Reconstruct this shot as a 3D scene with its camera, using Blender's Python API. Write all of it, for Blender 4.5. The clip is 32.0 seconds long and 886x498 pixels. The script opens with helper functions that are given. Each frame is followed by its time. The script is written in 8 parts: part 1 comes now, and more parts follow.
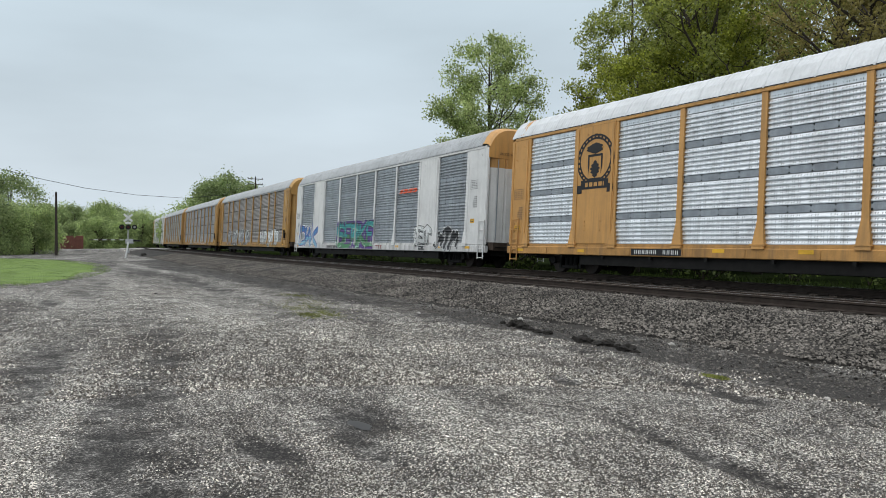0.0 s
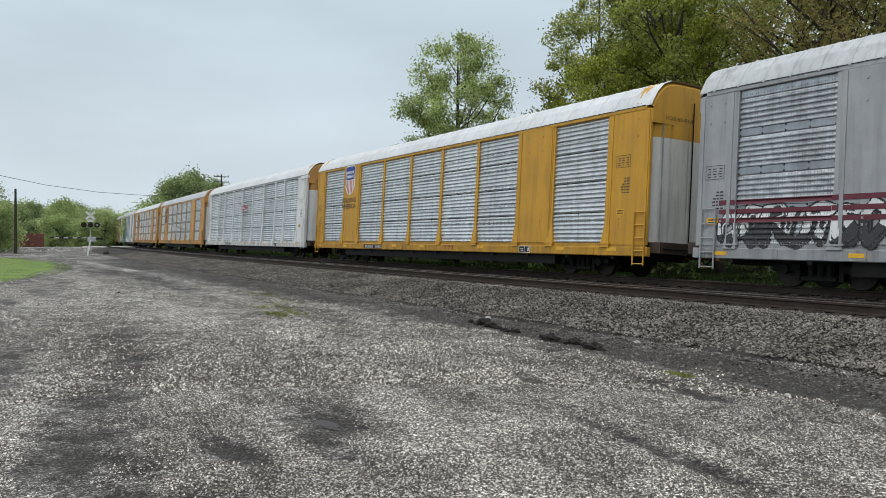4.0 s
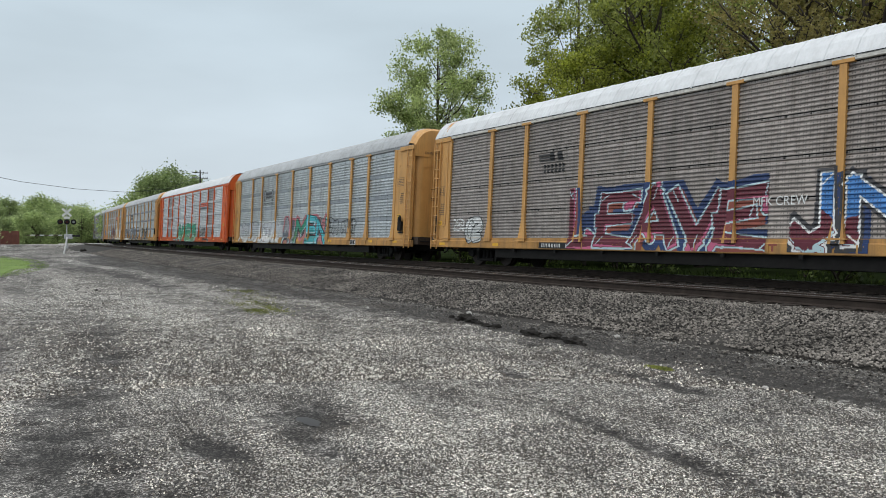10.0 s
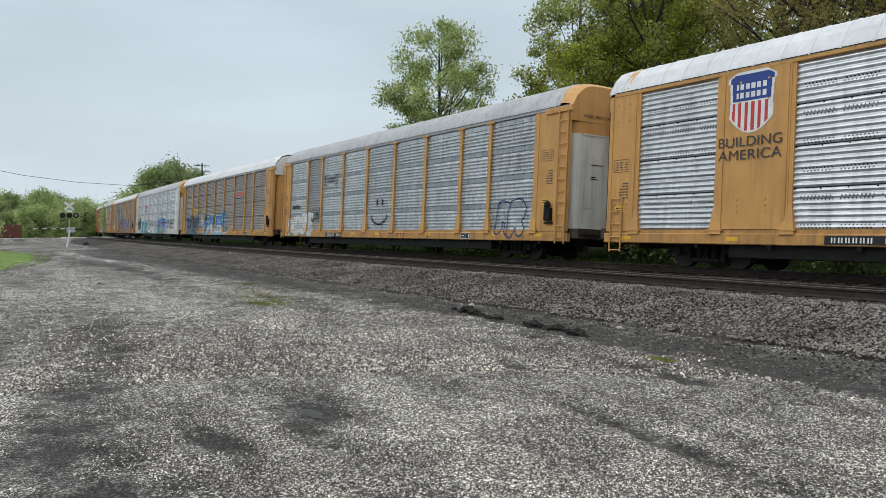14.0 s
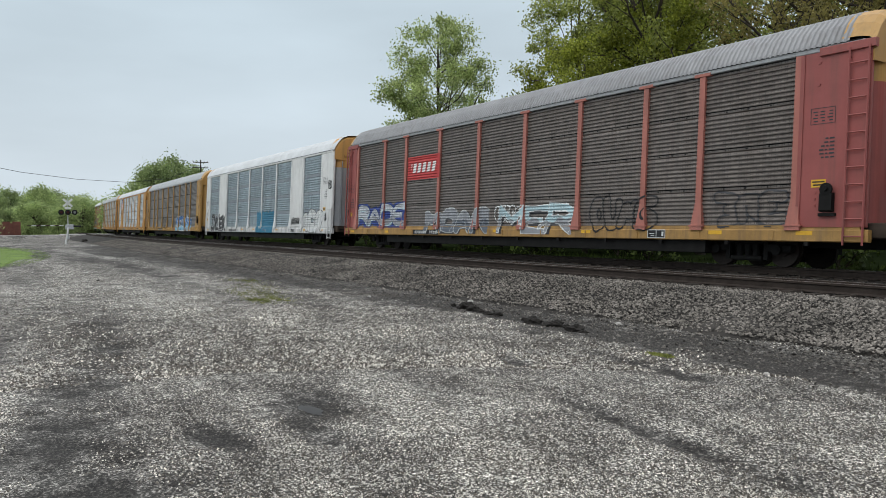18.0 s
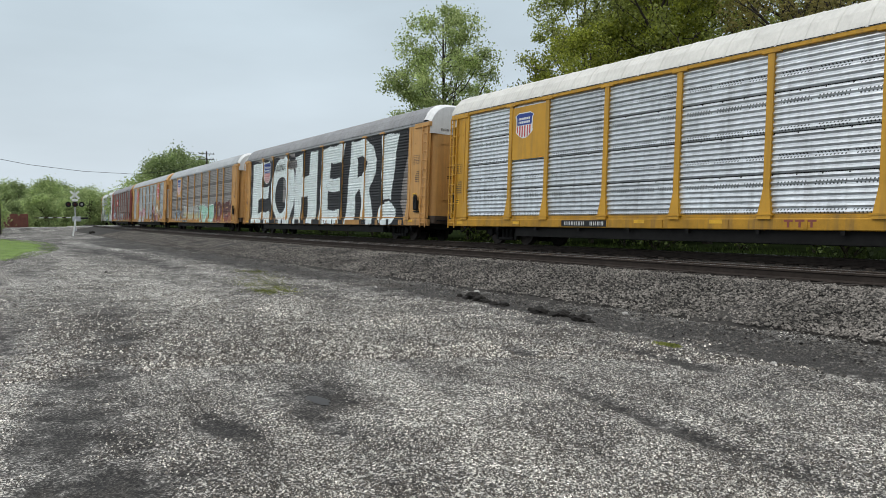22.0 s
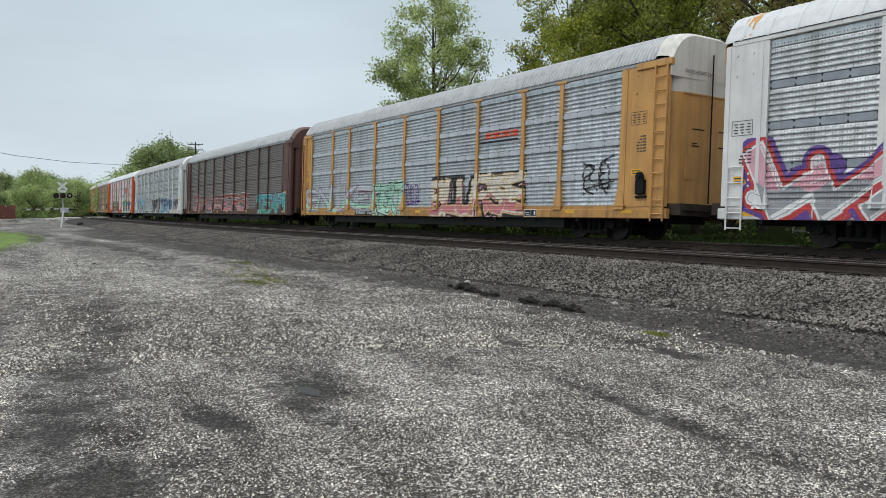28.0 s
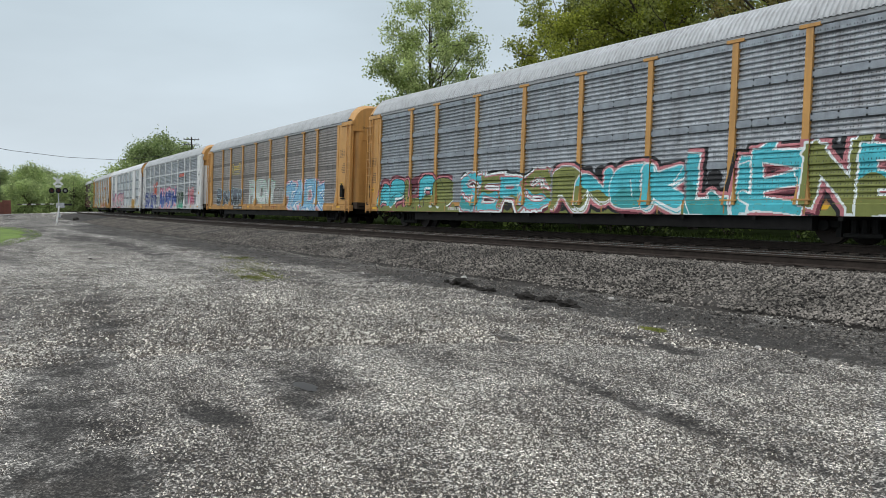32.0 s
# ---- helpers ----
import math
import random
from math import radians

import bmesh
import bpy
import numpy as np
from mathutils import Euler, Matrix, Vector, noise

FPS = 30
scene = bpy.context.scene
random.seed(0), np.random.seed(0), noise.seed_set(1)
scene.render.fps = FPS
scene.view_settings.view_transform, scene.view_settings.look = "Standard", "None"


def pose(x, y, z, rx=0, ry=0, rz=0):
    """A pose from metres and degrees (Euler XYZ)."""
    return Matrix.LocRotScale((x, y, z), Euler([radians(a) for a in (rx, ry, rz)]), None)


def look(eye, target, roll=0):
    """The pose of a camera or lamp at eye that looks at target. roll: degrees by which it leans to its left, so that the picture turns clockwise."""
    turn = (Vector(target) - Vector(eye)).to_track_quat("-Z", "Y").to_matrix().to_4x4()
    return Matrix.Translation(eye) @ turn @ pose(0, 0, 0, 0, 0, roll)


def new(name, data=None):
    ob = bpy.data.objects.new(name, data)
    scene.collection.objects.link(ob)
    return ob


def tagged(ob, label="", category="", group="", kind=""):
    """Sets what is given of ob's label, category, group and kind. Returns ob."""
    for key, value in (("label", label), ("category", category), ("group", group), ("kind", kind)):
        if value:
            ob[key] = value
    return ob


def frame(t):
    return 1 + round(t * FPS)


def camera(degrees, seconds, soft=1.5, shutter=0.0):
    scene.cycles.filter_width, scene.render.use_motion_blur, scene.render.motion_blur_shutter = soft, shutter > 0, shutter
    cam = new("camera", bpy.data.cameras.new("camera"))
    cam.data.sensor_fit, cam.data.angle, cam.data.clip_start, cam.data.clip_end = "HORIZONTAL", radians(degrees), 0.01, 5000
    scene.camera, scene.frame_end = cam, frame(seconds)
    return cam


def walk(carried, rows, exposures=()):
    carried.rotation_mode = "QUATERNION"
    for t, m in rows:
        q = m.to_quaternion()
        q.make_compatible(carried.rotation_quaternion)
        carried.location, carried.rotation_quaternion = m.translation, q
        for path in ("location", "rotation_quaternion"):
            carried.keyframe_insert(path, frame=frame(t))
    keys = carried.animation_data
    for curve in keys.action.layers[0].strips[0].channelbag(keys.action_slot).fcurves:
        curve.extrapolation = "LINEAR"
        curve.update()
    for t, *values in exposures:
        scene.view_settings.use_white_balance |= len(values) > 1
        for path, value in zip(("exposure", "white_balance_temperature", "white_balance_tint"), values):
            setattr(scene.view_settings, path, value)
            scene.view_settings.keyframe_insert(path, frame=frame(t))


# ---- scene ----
EYE = 1.65
cam = camera(59.22, 32.0, 0.75)
walk(cam, [(0, pose(0, 0, EYE, 89.48, -0.12, 61.38)), (0.5, pose(0, 0, EYE, 89.42, -0.18, 61.07)), (1, pose(0, 0, EYE, 89.39, -0.22, 60.74)), (1.5, pose(0, 0, EYE, 89.37, -0.22, 60.39)), (2, pose(0, 0, EYE, 89.37, -0.21, 60.06)), (2.5, pose(0, 0, EYE, 89.39, -0.19, 59.77)), (3, pose(0, 0, EYE, 89.40, -0.20, 59.51)), (3.5, pose(0, 0, EYE, 89.40, -0.23, 59.26)), (5.5, pose(0, 0, EYE, 89.42, -0.30, 58.42)), (6, pose(0, 0, EYE, 89.43, -0.38, 58.19)), (6.5, pose(0, 0, EYE, 89.41, -0.44, 57.93)), (7, pose(0, 0, EYE, 89.36, -0.47, 57.69)), (7.5, pose(0, 0, EYE, 89.30, -0.46, 57.51)), (8, pose(0, 0, EYE, 89.25, -0.36, 57.43)), (8.5, pose(0, 0, EYE, 89.23, -0.25, 57.43)), (9, pose(0, 0, EYE, 89.20, -0.14, 57.47)), (9.5, pose(0, 0, EYE, 89.16, -0.05, 57.53)), (10, pose(0, 0, EYE, 89.08, 0.01, 57.62)), (10.5, pose(0, 0, EYE, 88.98, 0.08, 57.73)), (11, pose(0, 0, EYE, 88.88, 0.14, 57.86)), (11.5, pose(0, 0, EYE, 88.79, 0.21, 57.95)), (12, pose(0, 0, EYE, 88.71, 0.26, 57.99)), (12.5, pose(0, 0, EYE, 88.64, 0.26, 57.96)), (13, pose(0, 0, EYE, 88.60, 0.23, 57.89)), (13.5, pose(0, 0, EYE, 88.55, 0.21, 57.82)), (14, pose(0, 0, EYE, 88.50, 0.22, 57.78)), (14.5, pose(0, 0, EYE, 88.45, 0.20, 57.75)), (16.5, pose(0, 0, EYE, 88.35, 0.27, 57.57)), (17, pose(0, 0, EYE, 88.31, 0.29, 57.57)), (17.5, pose(0, 0, EYE, 88.27, 0.30, 57.60)), (18, pose(0, 0, EYE, 88.23, 0.31, 57.70)), (18.5, pose(0, 0, EYE, 88.18, 0.35, 57.80)), (19, pose(0, 0, EYE, 88.13, 0.38, 57.90)), (19.5, pose(0, 0, EYE, 88.05, 0.42, 57.97)), (20, pose(0, 0, EYE, 87.95, 0.47, 58.05)), (20.5, pose(0, 0, EYE, 87.83, 0.51, 58.12)), (21, pose(0, 0, EYE, 87.71, 0.54, 58.17)), (21.5, pose(0, 0, EYE, 87.61, 0.56, 58.19)), (22, pose(0, 0, EYE, 87.53, 0.56, 58.14)), (22.5, pose(0, 0, EYE, 87.48, 0.56, 58.06)), (23, pose(0, 0, EYE, 87.43, 0.54, 57.99)), (23.5, pose(0, 0, EYE, 87.38, 0.55, 57.94)), (24, pose(0, 0, EYE, 87.33, 0.55, 57.93)), (24.5, pose(0, 0, EYE, 87.28, 0.55, 57.92)), (25, pose(0, 0, EYE, 87.23, 0.55, 57.86)), (25.5, pose(0, 0, EYE, 87.16, 0.51, 57.77)), (27.5, pose(0, 0, EYE, 86.83, 0.67, 57.48)), (28, pose(0, 0, EYE, 86.82, 0.69, 57.43)), (28.5, pose(0, 0, EYE, 86.81, 0.70, 57.37)), (29, pose(0, 0, EYE, 86.76, 0.68, 57.32)), (29.5, pose(0, 0, EYE, 86.69, 0.69, 57.28)), (30, pose(0, 0, EYE, 86.63, 0.69, 57.23)), (30.5, pose(0, 0, EYE, 86.58, 0.70, 57.19)), (31, pose(0, 0, EYE, 86.54, 0.72, 57.16)), (31.5, pose(0, 0, EYE, 86.51, 0.69, 57.16)), (32, pose(0, 0, EYE, 86.48, 0.64, 57.18))])

# the track: a wide curve round a centre on the far side, the train leaning inwards
RAD, NEAR, HALF = 1829.04, 16.586, 1.55
CY, RC, RAILZ, LEAN = NEAR + RAD, RAD - HALF, 0.52, 2.99
PITCH = 28.6


def on_track(s, off=0.0, z=0.0):
    """A place s metres up the line; off metres towards the near side of the train's track."""
    a, r = s / RAD, RC + off
    return Vector((-r * math.sin(a), CY - r * math.cos(a), z))


def lead(t):
    """Where the leading end of the car with index 0 is at t seconds."""
    return 24.36 + 26.142 * t + 1.15 - 0.305 * t + 0.0098 * t * t


# ---- light ----
world = bpy.data.worlds.new("overcast")
scene.world = world
world.use_nodes = True
wn, wl = world.node_tree.nodes, world.node_tree.links
wn.clear()
w_out = wn.new("ShaderNodeOutputWorld")
w_bg = wn.new("ShaderNodeBackground")
w_sky = wn.new("ShaderNodeTexSky")
w_sky.sky_type = "NISHITA"
w_sky.sun_disc = False
w_sky.sun_elevation, w_sky.sun_rotation = radians(58), radians(200)
w_sky.air_density, w_sky.dust_density = 1.0, 4.0
w_scale = wn.new("ShaderNodeVectorMath")
w_scale.operation = "SCALE"
w_scale.inputs[3].default_value = 0.05
wl.new(w_sky.outputs[0], w_scale.inputs[0])
w_tc = wn.new("ShaderNodeTexCoord")
w_sep = wn.new("ShaderNodeSeparateXYZ")
wl.new(w_tc.outputs["Generated"], w_sep.inputs[0])
w_ramp = wn.new("ShaderNodeValToRGB")
w_ramp.color_ramp.interpolation = "EASE"
w_ramp.color_ramp.elements[0].position = 0.0
w_ramp.color_ramp.elements[0].color = (0.68, 0.77, 0.84, 1)
w_ramp.color_ramp.elements[1].position = 1.0
w_ramp.color_ramp.elements[1].color = (1.75, 1.80, 1.86, 1)
w_mid = w_ramp.color_ramp.elements.new(0.30)
w_mid.color = (0.62, 0.735, 0.815, 1)
wl.new(w_sep.outputs[2], w_ramp.inputs[0])
w_noise = wn.new("ShaderNodeTexNoise")
w_noise.inputs["Scale"].default_value = 2.2
w_noise.inputs["Detail"].default_value = 4
w_map = wn.new("ShaderNodeMapping")
w_map.inputs["Scale"].default_value = (1, 1, 4)
wl.new(w_tc.outputs["Generated"], w_map.inputs[0])
wl.new(w_map.outputs[0], w_noise.inputs[0])
w_mr = wn.new("ShaderNodeMapRange")
w_mr.inputs[1].default_value, w_mr.inputs[2].default_value = 0.3, 0.7
w_mr.inputs[3].default_value, w_mr.inputs[4].default_value = 0.90, 1.08
wl.new(w_noise.outputs[0], w_mr.inputs[0])
w_cl = wn.new("ShaderNodeVectorMath")
w_cl.operation = "SCALE"
wl.new(w_ramp.outputs[0], w_cl.inputs[0])
wl.new(w_mr.outputs[0], w_cl.inputs[3])
w_mix = wn.new("ShaderNodeMix")
w_mix.data_type = "RGBA"
w_mix.inputs[0].default_value = 0.92
wl.new(w_scale.outputs[0], w_mix.inputs[6])
wl.new(w_cl.outputs[0], w_mix.inputs[7])
wl.new(w_mix.outputs[2], w_bg.inputs[0])
wl.new(w_bg.outputs[0], w_out.inputs[0])

sun_data = bpy.data.lights.new("sun", "SUN")
sun_data.energy, sun_data.angle, sun_data.color = 0.7, radians(35), (1.0, 0.97, 0.92)
sun = new("sun", sun_data)
sun.matrix_world = look((-6, -20, 34), (0, 8, 0))
scene.view_settings.exposure = 0.0


# ---- materials ----
MATS = {}


def node_mat(name):
    m = bpy.data.materials.new(name)
    m.use_nodes = True
    nt = m.node_tree
    return m, nt, nt.nodes["Principled BSDF"]


def add(nt, kind, **inputs):
    n = nt.nodes.new(kind)
    for k, v in inputs.items():
        n.inputs[k.replace("_", " ")].default_value = v
    return n


def paint(name, col, rough=0.55, metal=0.0, vary=0.25, scale=1.5, grime=0.0, bump=0.0, dots=0.0, streak=0.0, dirt=(0.09, 0.07, 0.055), pitch=0.13125, holes=False, spec=None, weave=0.1):
    """A weathered surface: broad tone shifts, fine grain, run-down streaks, grime, and pressed holes."""
    if name in MATS:
        return MATS[name]
    m, nt, b = node_mat(name)
    L = nt.links
    tc = nt.nodes.new("ShaderNodeTexCoord")
    big = add(nt, "ShaderNodeTexNoise", Scale=scale, Detail=5.0, Roughness=0.65)
    fine = add(nt, "ShaderNodeTexNoise", Scale=scale * 18, Detail=3.0)
    info = nt.nodes.new("ShaderNodeObjectInfo")
    shift = nt.nodes.new("ShaderNodeVectorMath")
    L.new(tc.outputs["Object"], shift.inputs[0])
    L.new(info.outputs["Location"], shift.inputs[1])
    L.new(shift.outputs[0], big.inputs[0])
    L.new(shift.outputs[0], fine.inputs[0])
    mr = nt.nodes.new("ShaderNodeMapRange")
    mr.inputs[1].default_value, mr.inputs[2].default_value = 0.3, 0.7
    mr.inputs[3].default_value, mr.inputs[4].default_value = 1 - vary, 1 + vary * 0.6
    L.new(big.outputs[0], mr.inputs[0])
    mf = nt.nodes.new("ShaderNodeMapRange")
    mf.inputs[3].default_value, mf.inputs[4].default_value = 1 - vary * 0.5, 1 + vary * 0.5
    L.new(fine.outputs[0], mf.inputs[0])
    mul = nt.nodes.new("ShaderNodeMath")
    mul.operation = "MULTIPLY"
    L.new(mr.outputs[0], mul.inputs[0])
    L.new(mf.outputs[0], mul.inputs[1])
    sc = nt.nodes.new("ShaderNodeVectorMath")
    sc.operation = "SCALE"
    sc.inputs[0].default_value = col
    L.new(mul.outputs[0], sc.inputs[3])
    colour = sc.outputs[0]
    if grime or streak:
        mp = nt.nodes.new("ShaderNodeMapping")
        mp.inputs["Scale"].default_value = (5.0, 5.0, 0.35)
        L.new(shift.outputs[0], mp.inputs[0])
        sn = add(nt, "ShaderNodeTexNoise", Scale=1.0, Detail=5.0, Roughness=0.6)
        L.new(mp.outputs[0], sn.inputs[0])
        sr = nt.nodes.new("ShaderNodeMapRange")
        sr.inputs[1].default_value, sr.inputs[2].default_value = 0.47, 0.72
        sr.inputs[4].default_value = max(streak, grime)
        L.new(sn.outputs[0], sr.inputs[0])
        mx = nt.nodes.new("ShaderNodeMix")
        mx.data_type = "RGBA"
        mx.inputs[7].default_value = (*dirt, 1)
        L.new(sr.outputs[0], mx.inputs[0])
        L.new(colour, mx.inputs[6])
        colour = mx.outputs[2]
    if dots:
        sx = nt.nodes.new("ShaderNodeSeparateXYZ")
        L.new(tc.outputs["Object"], sx.inputs[0])

        def chain(first, *ops):
            last = first
            for op, val in ops:
                q = nt.nodes.new("ShaderNodeMath")
                q.operation = op
                if isinstance(val, (int, float)):
                    q.inputs[1].default_value = val
                else:
                    L.new(val, q.inputs[1])
                L.new(last, q.inputs[0])
                last = q.outputs[0]
            return last

        x_, z_ = sx.outputs[0], sx.outputs[2]
        if holes:
            # round holes in two staggered rows, in groups, at even heights
            row = chain(z_, ("SUBTRACT", 1.0), ("MODULO", 0.658))
            upper = chain(row, ("GREATER_THAN", 0.075))
            dz = chain(row, ("SUBTRACT", chain(upper, ("MULTIPLY", 0.07), ("ADD", 0.04))), ("ABSOLUTE", 0.0))
            dx = chain(x_, ("ADD", chain(upper, ("MULTIPLY", 0.045))), ("PINGPONG", 0.045))
            group = chain(x_, ("ADD", 0.2), ("PINGPONG", 0.48), ("LESS_THAN", 0.40))
            size = 0.021
        else:
            # pairs of pressed slots in upright columns, one row to a rib
            dz = chain(z_, ("SUBTRACT", 1.0), ("MODULO", 0.9875), ("MODULO", pitch), ("SUBTRACT", pitch * 0.52), ("ABSOLUTE", 0.0), ("MULTIPLY", 0.5))
            dx = chain(x_, ("PINGPONG", 0.085), ("SUBTRACT", 0.032), ("ABSOLUTE", 0.0))
            wv = add(nt, "ShaderNodeTexNoise", Scale=1.0, Detail=0.0)
            mq = nt.nodes.new("ShaderNodeMapping")
            mq.inputs["Scale"].default_value = (2.0, 1.0, 1.2)
            L.new(shift.outputs[0], mq.inputs[0])
            L.new(mq.outputs[0], wv.inputs[0])
            group = chain(wv.outputs[0], ("GREATER_THAN", 0.33))
            size = 0.0115
        cv = nt.nodes.new("ShaderNodeCombineXYZ")
        L.new(dx, cv.inputs[0])
        L.new(dz, cv.inputs[1])
        ln = nt.nodes.new("ShaderNodeVectorMath")
        ln.operation = "LENGTH"
        L.new(cv.outputs[0], ln.inputs[0])
        much = chain(ln.outputs["Value"], ("LESS_THAN", size), ("MULTIPLY", group), ("MULTIPLY", dots))
        # uneven reflections off dents are painted as tone along the ribs, and sheets differ in age
        wn_ = add(nt, "ShaderNodeTexNoise", Scale=1.0, Detail=2.0)
        mw = nt.nodes.new("ShaderNodeMapping")
        mw.inputs["Scale"].default_value = (4.5, 1.0, 8.0)
        L.new(shift.outputs[0], mw.inputs[0])
        L.new(mw.outputs[0], wn_.inputs[0])
        rw = nt.nodes.new("ShaderNodeMapRange")
        rw.inputs[1].default_value, rw.inputs[2].default_value = 0.3, 0.7
        rw.inputs[3].default_value, rw.inputs[4].default_value = 1.0 - weave, 1.0 + 0.8 * weave
        L.new(wn_.outputs[0], rw.inputs[0])
        tone = chain(info.outputs["Random"], ("MULTIPLY", 0.22), ("ADD", 0.89), ("MULTIPLY", rw.outputs[0]))
        sw = nt.nodes.new("ShaderNodeVectorMath")
        sw.operation = "SCALE"
        L.new(colour, sw.inputs[0])
        L.new(tone, sw.inputs[3])
        md = nt.nodes.new("ShaderNodeMix")
        md.data_type = "RGBA"
        md.inputs[7].default_value = (0.01, 0.01, 0.011, 1)
        L.new(much, md.inputs[0])
        L.new(sw.outputs[0], md.inputs[6])
        colour = md.outputs[2]
    L.new(colour, b.inputs["Base Color"])
    b.inputs["Metallic"].default_value = metal
    rr = nt.nodes.new("ShaderNodeMapRange")
    rr.inputs[3].default_value, rr.inputs[4].default_value = max(rough - 0.12, 0.05), min(rough + 0.15, 1)
    L.new(fine.outputs[0], rr.inputs[0])
    L.new(rr.outputs[0], b.inputs["Roughness"])
    b.inputs["Specular IOR Level"].default_value = spec if spec is not None else 0.15 if rough >= 0.7 else 0.4
    if bump:
        bp = add(nt, "ShaderNodeBump", Strength=bump, Distance=0.02)
        L.new(fine.outputs[0], bp.inputs["Height"])
        L.new(bp.outputs[0], b.inputs["Normal"])
    MATS[name] = m
    return m


# ---- building helpers ----
def from_lists(name, verts, faces, mats=(), idx=None, smooth=False):
    me = bpy.data.meshes.new(name)
    me.from_pydata([tuple(v) for v in verts], [], faces)
    for m in mats:
        me.materials.append(m)
    if idx is not None:
        me.polygons.foreach_set("material_index", np.array(idx, dtype=np.int32))
    if smooth:
        me.polygons.foreach_set("use_smooth", np.ones(len(me.polygons), dtype=bool))
    me.update()
    return me


class Geo:
    """Gathers boxes, tubes and sweeps for one mesh."""

    def __init__(self):
        self.v, self.f, self.m = [], [], []

    def face(self, pts, mat=0):
        k = len(self.v)
        self.v += [tuple(p) for p in pts]
        self.f.append(tuple(range(k, k + len(pts))))
        self.m.append(mat)

    def box(self, x0, x1, y0, y1, z0, z1, mat=0, ch=0.0):
        """A box, its edges along x chamfered by ch."""
        c = ch
        prof = [(y0, z0 + c), (y0 + c, z0), (y1 - c, z0), (y1, z0 + c), (y1, z1 - c), (y1 - c, z1), (y0 + c, z1), (y0, z1 - c)] if c else [(y0, z0), (y1, z0), (y1, z1), (y0, z1)]
        self.sweep_x(prof, x0, x1, mat)

    def sweep_x(self, prof, x0, x1, mat=0, close=True, caps=True):
        k, n = len(self.v), len(prof)
        self.v += [(x0, y, z) for y, z in prof] + [(x1, y, z) for y, z in prof]
        for i in range(n if close else n - 1):
            j = (i + 1) % n
            self.f.append((k + i, k + j, k + n + j, k + n + i))
            self.m.append(mat if not isinstance(mat, (list, tuple)) else mat[i])
        if close and caps:
            base = mat if not isinstance(mat, (list, tuple)) else mat[0]
            self.f += [tuple(range(k + n - 1, k - 1, -1)), tuple(range(k + n, k + 2 * n))]
            self.m += [base, base]

    def tube(self, pts, r, n=6, mat=0, radii=None):
        pts = [Vector(p) for p in pts]
        k0 = len(self.v)
        for i, p in enumerate(pts):
            d = (pts[min(i + 1, len(pts) - 1)] - pts[max(i - 1, 0)]).normalized()
            a = d.orthogonal().normalized() if abs(d.z) > 0.9 else d.cross(Vector((0, 0, 1))).normalized()
            b = d.cross(a)
            rr = radii[i] if radii else r
            self.v += [tuple(p + (a * math.cos(6.2832 * j / n) + b * math.sin(6.2832 * j / n)) * rr) for j in range(n)]
        for i in range(len(pts) - 1):
            for j in range(n):
                a, b = k0 + i * n + j, k0 + i * n + (j + 1) % n
                self.f.append((a, b, b + n, a + n))
                self.m.append(mat)
        self.f += [tuple(range(k0 + n - 1, k0 - 1, -1)), tuple(range(k0 + (len(pts) - 1) * n, k0 + len(pts) * n))]
        self.m += [mat, mat]

    def disc_y(self, cx, cz, y0, y1, r, n=20, mat=0):
        k = len(self.v)
        for y in (y0, y1):
            self.v += [(cx + r * math.cos(6.2832 * i / n), y, cz + r * math.sin(6.2832 * i / n)) for i in range(n)]
        for i in range(n):
            j = (i + 1) % n
            self.f.append((k + i, k + j, k + n + j, k + n + i))
            self.m.append(mat)
        self.f += [tuple(range(k, k + n)), tuple(range(k + 2 * n - 1, k + n - 1, -1))]
        self.m += [mat, mat]

    def mesh(self, name, mats, smooth=False):
        me = from_lists(name, self.v, self.f, mats, self.m, smooth)
        bm = bmesh.new()
        bm.from_mesh(me)
        bmesh.ops.recalc_face_normals(bm, faces=bm.faces)
        bm.to_mesh(me)
        bm.free()
        return me


def put(name, me, parent=None, m=None, label=""):
    """Links a mesh as one part under its thing."""
    ob = new(name, me)
    if parent is not None:
        ob.parent = parent
    if m is not None:
        ob.matrix_basis = m
    if label:
        ob["label"] = label
    return ob


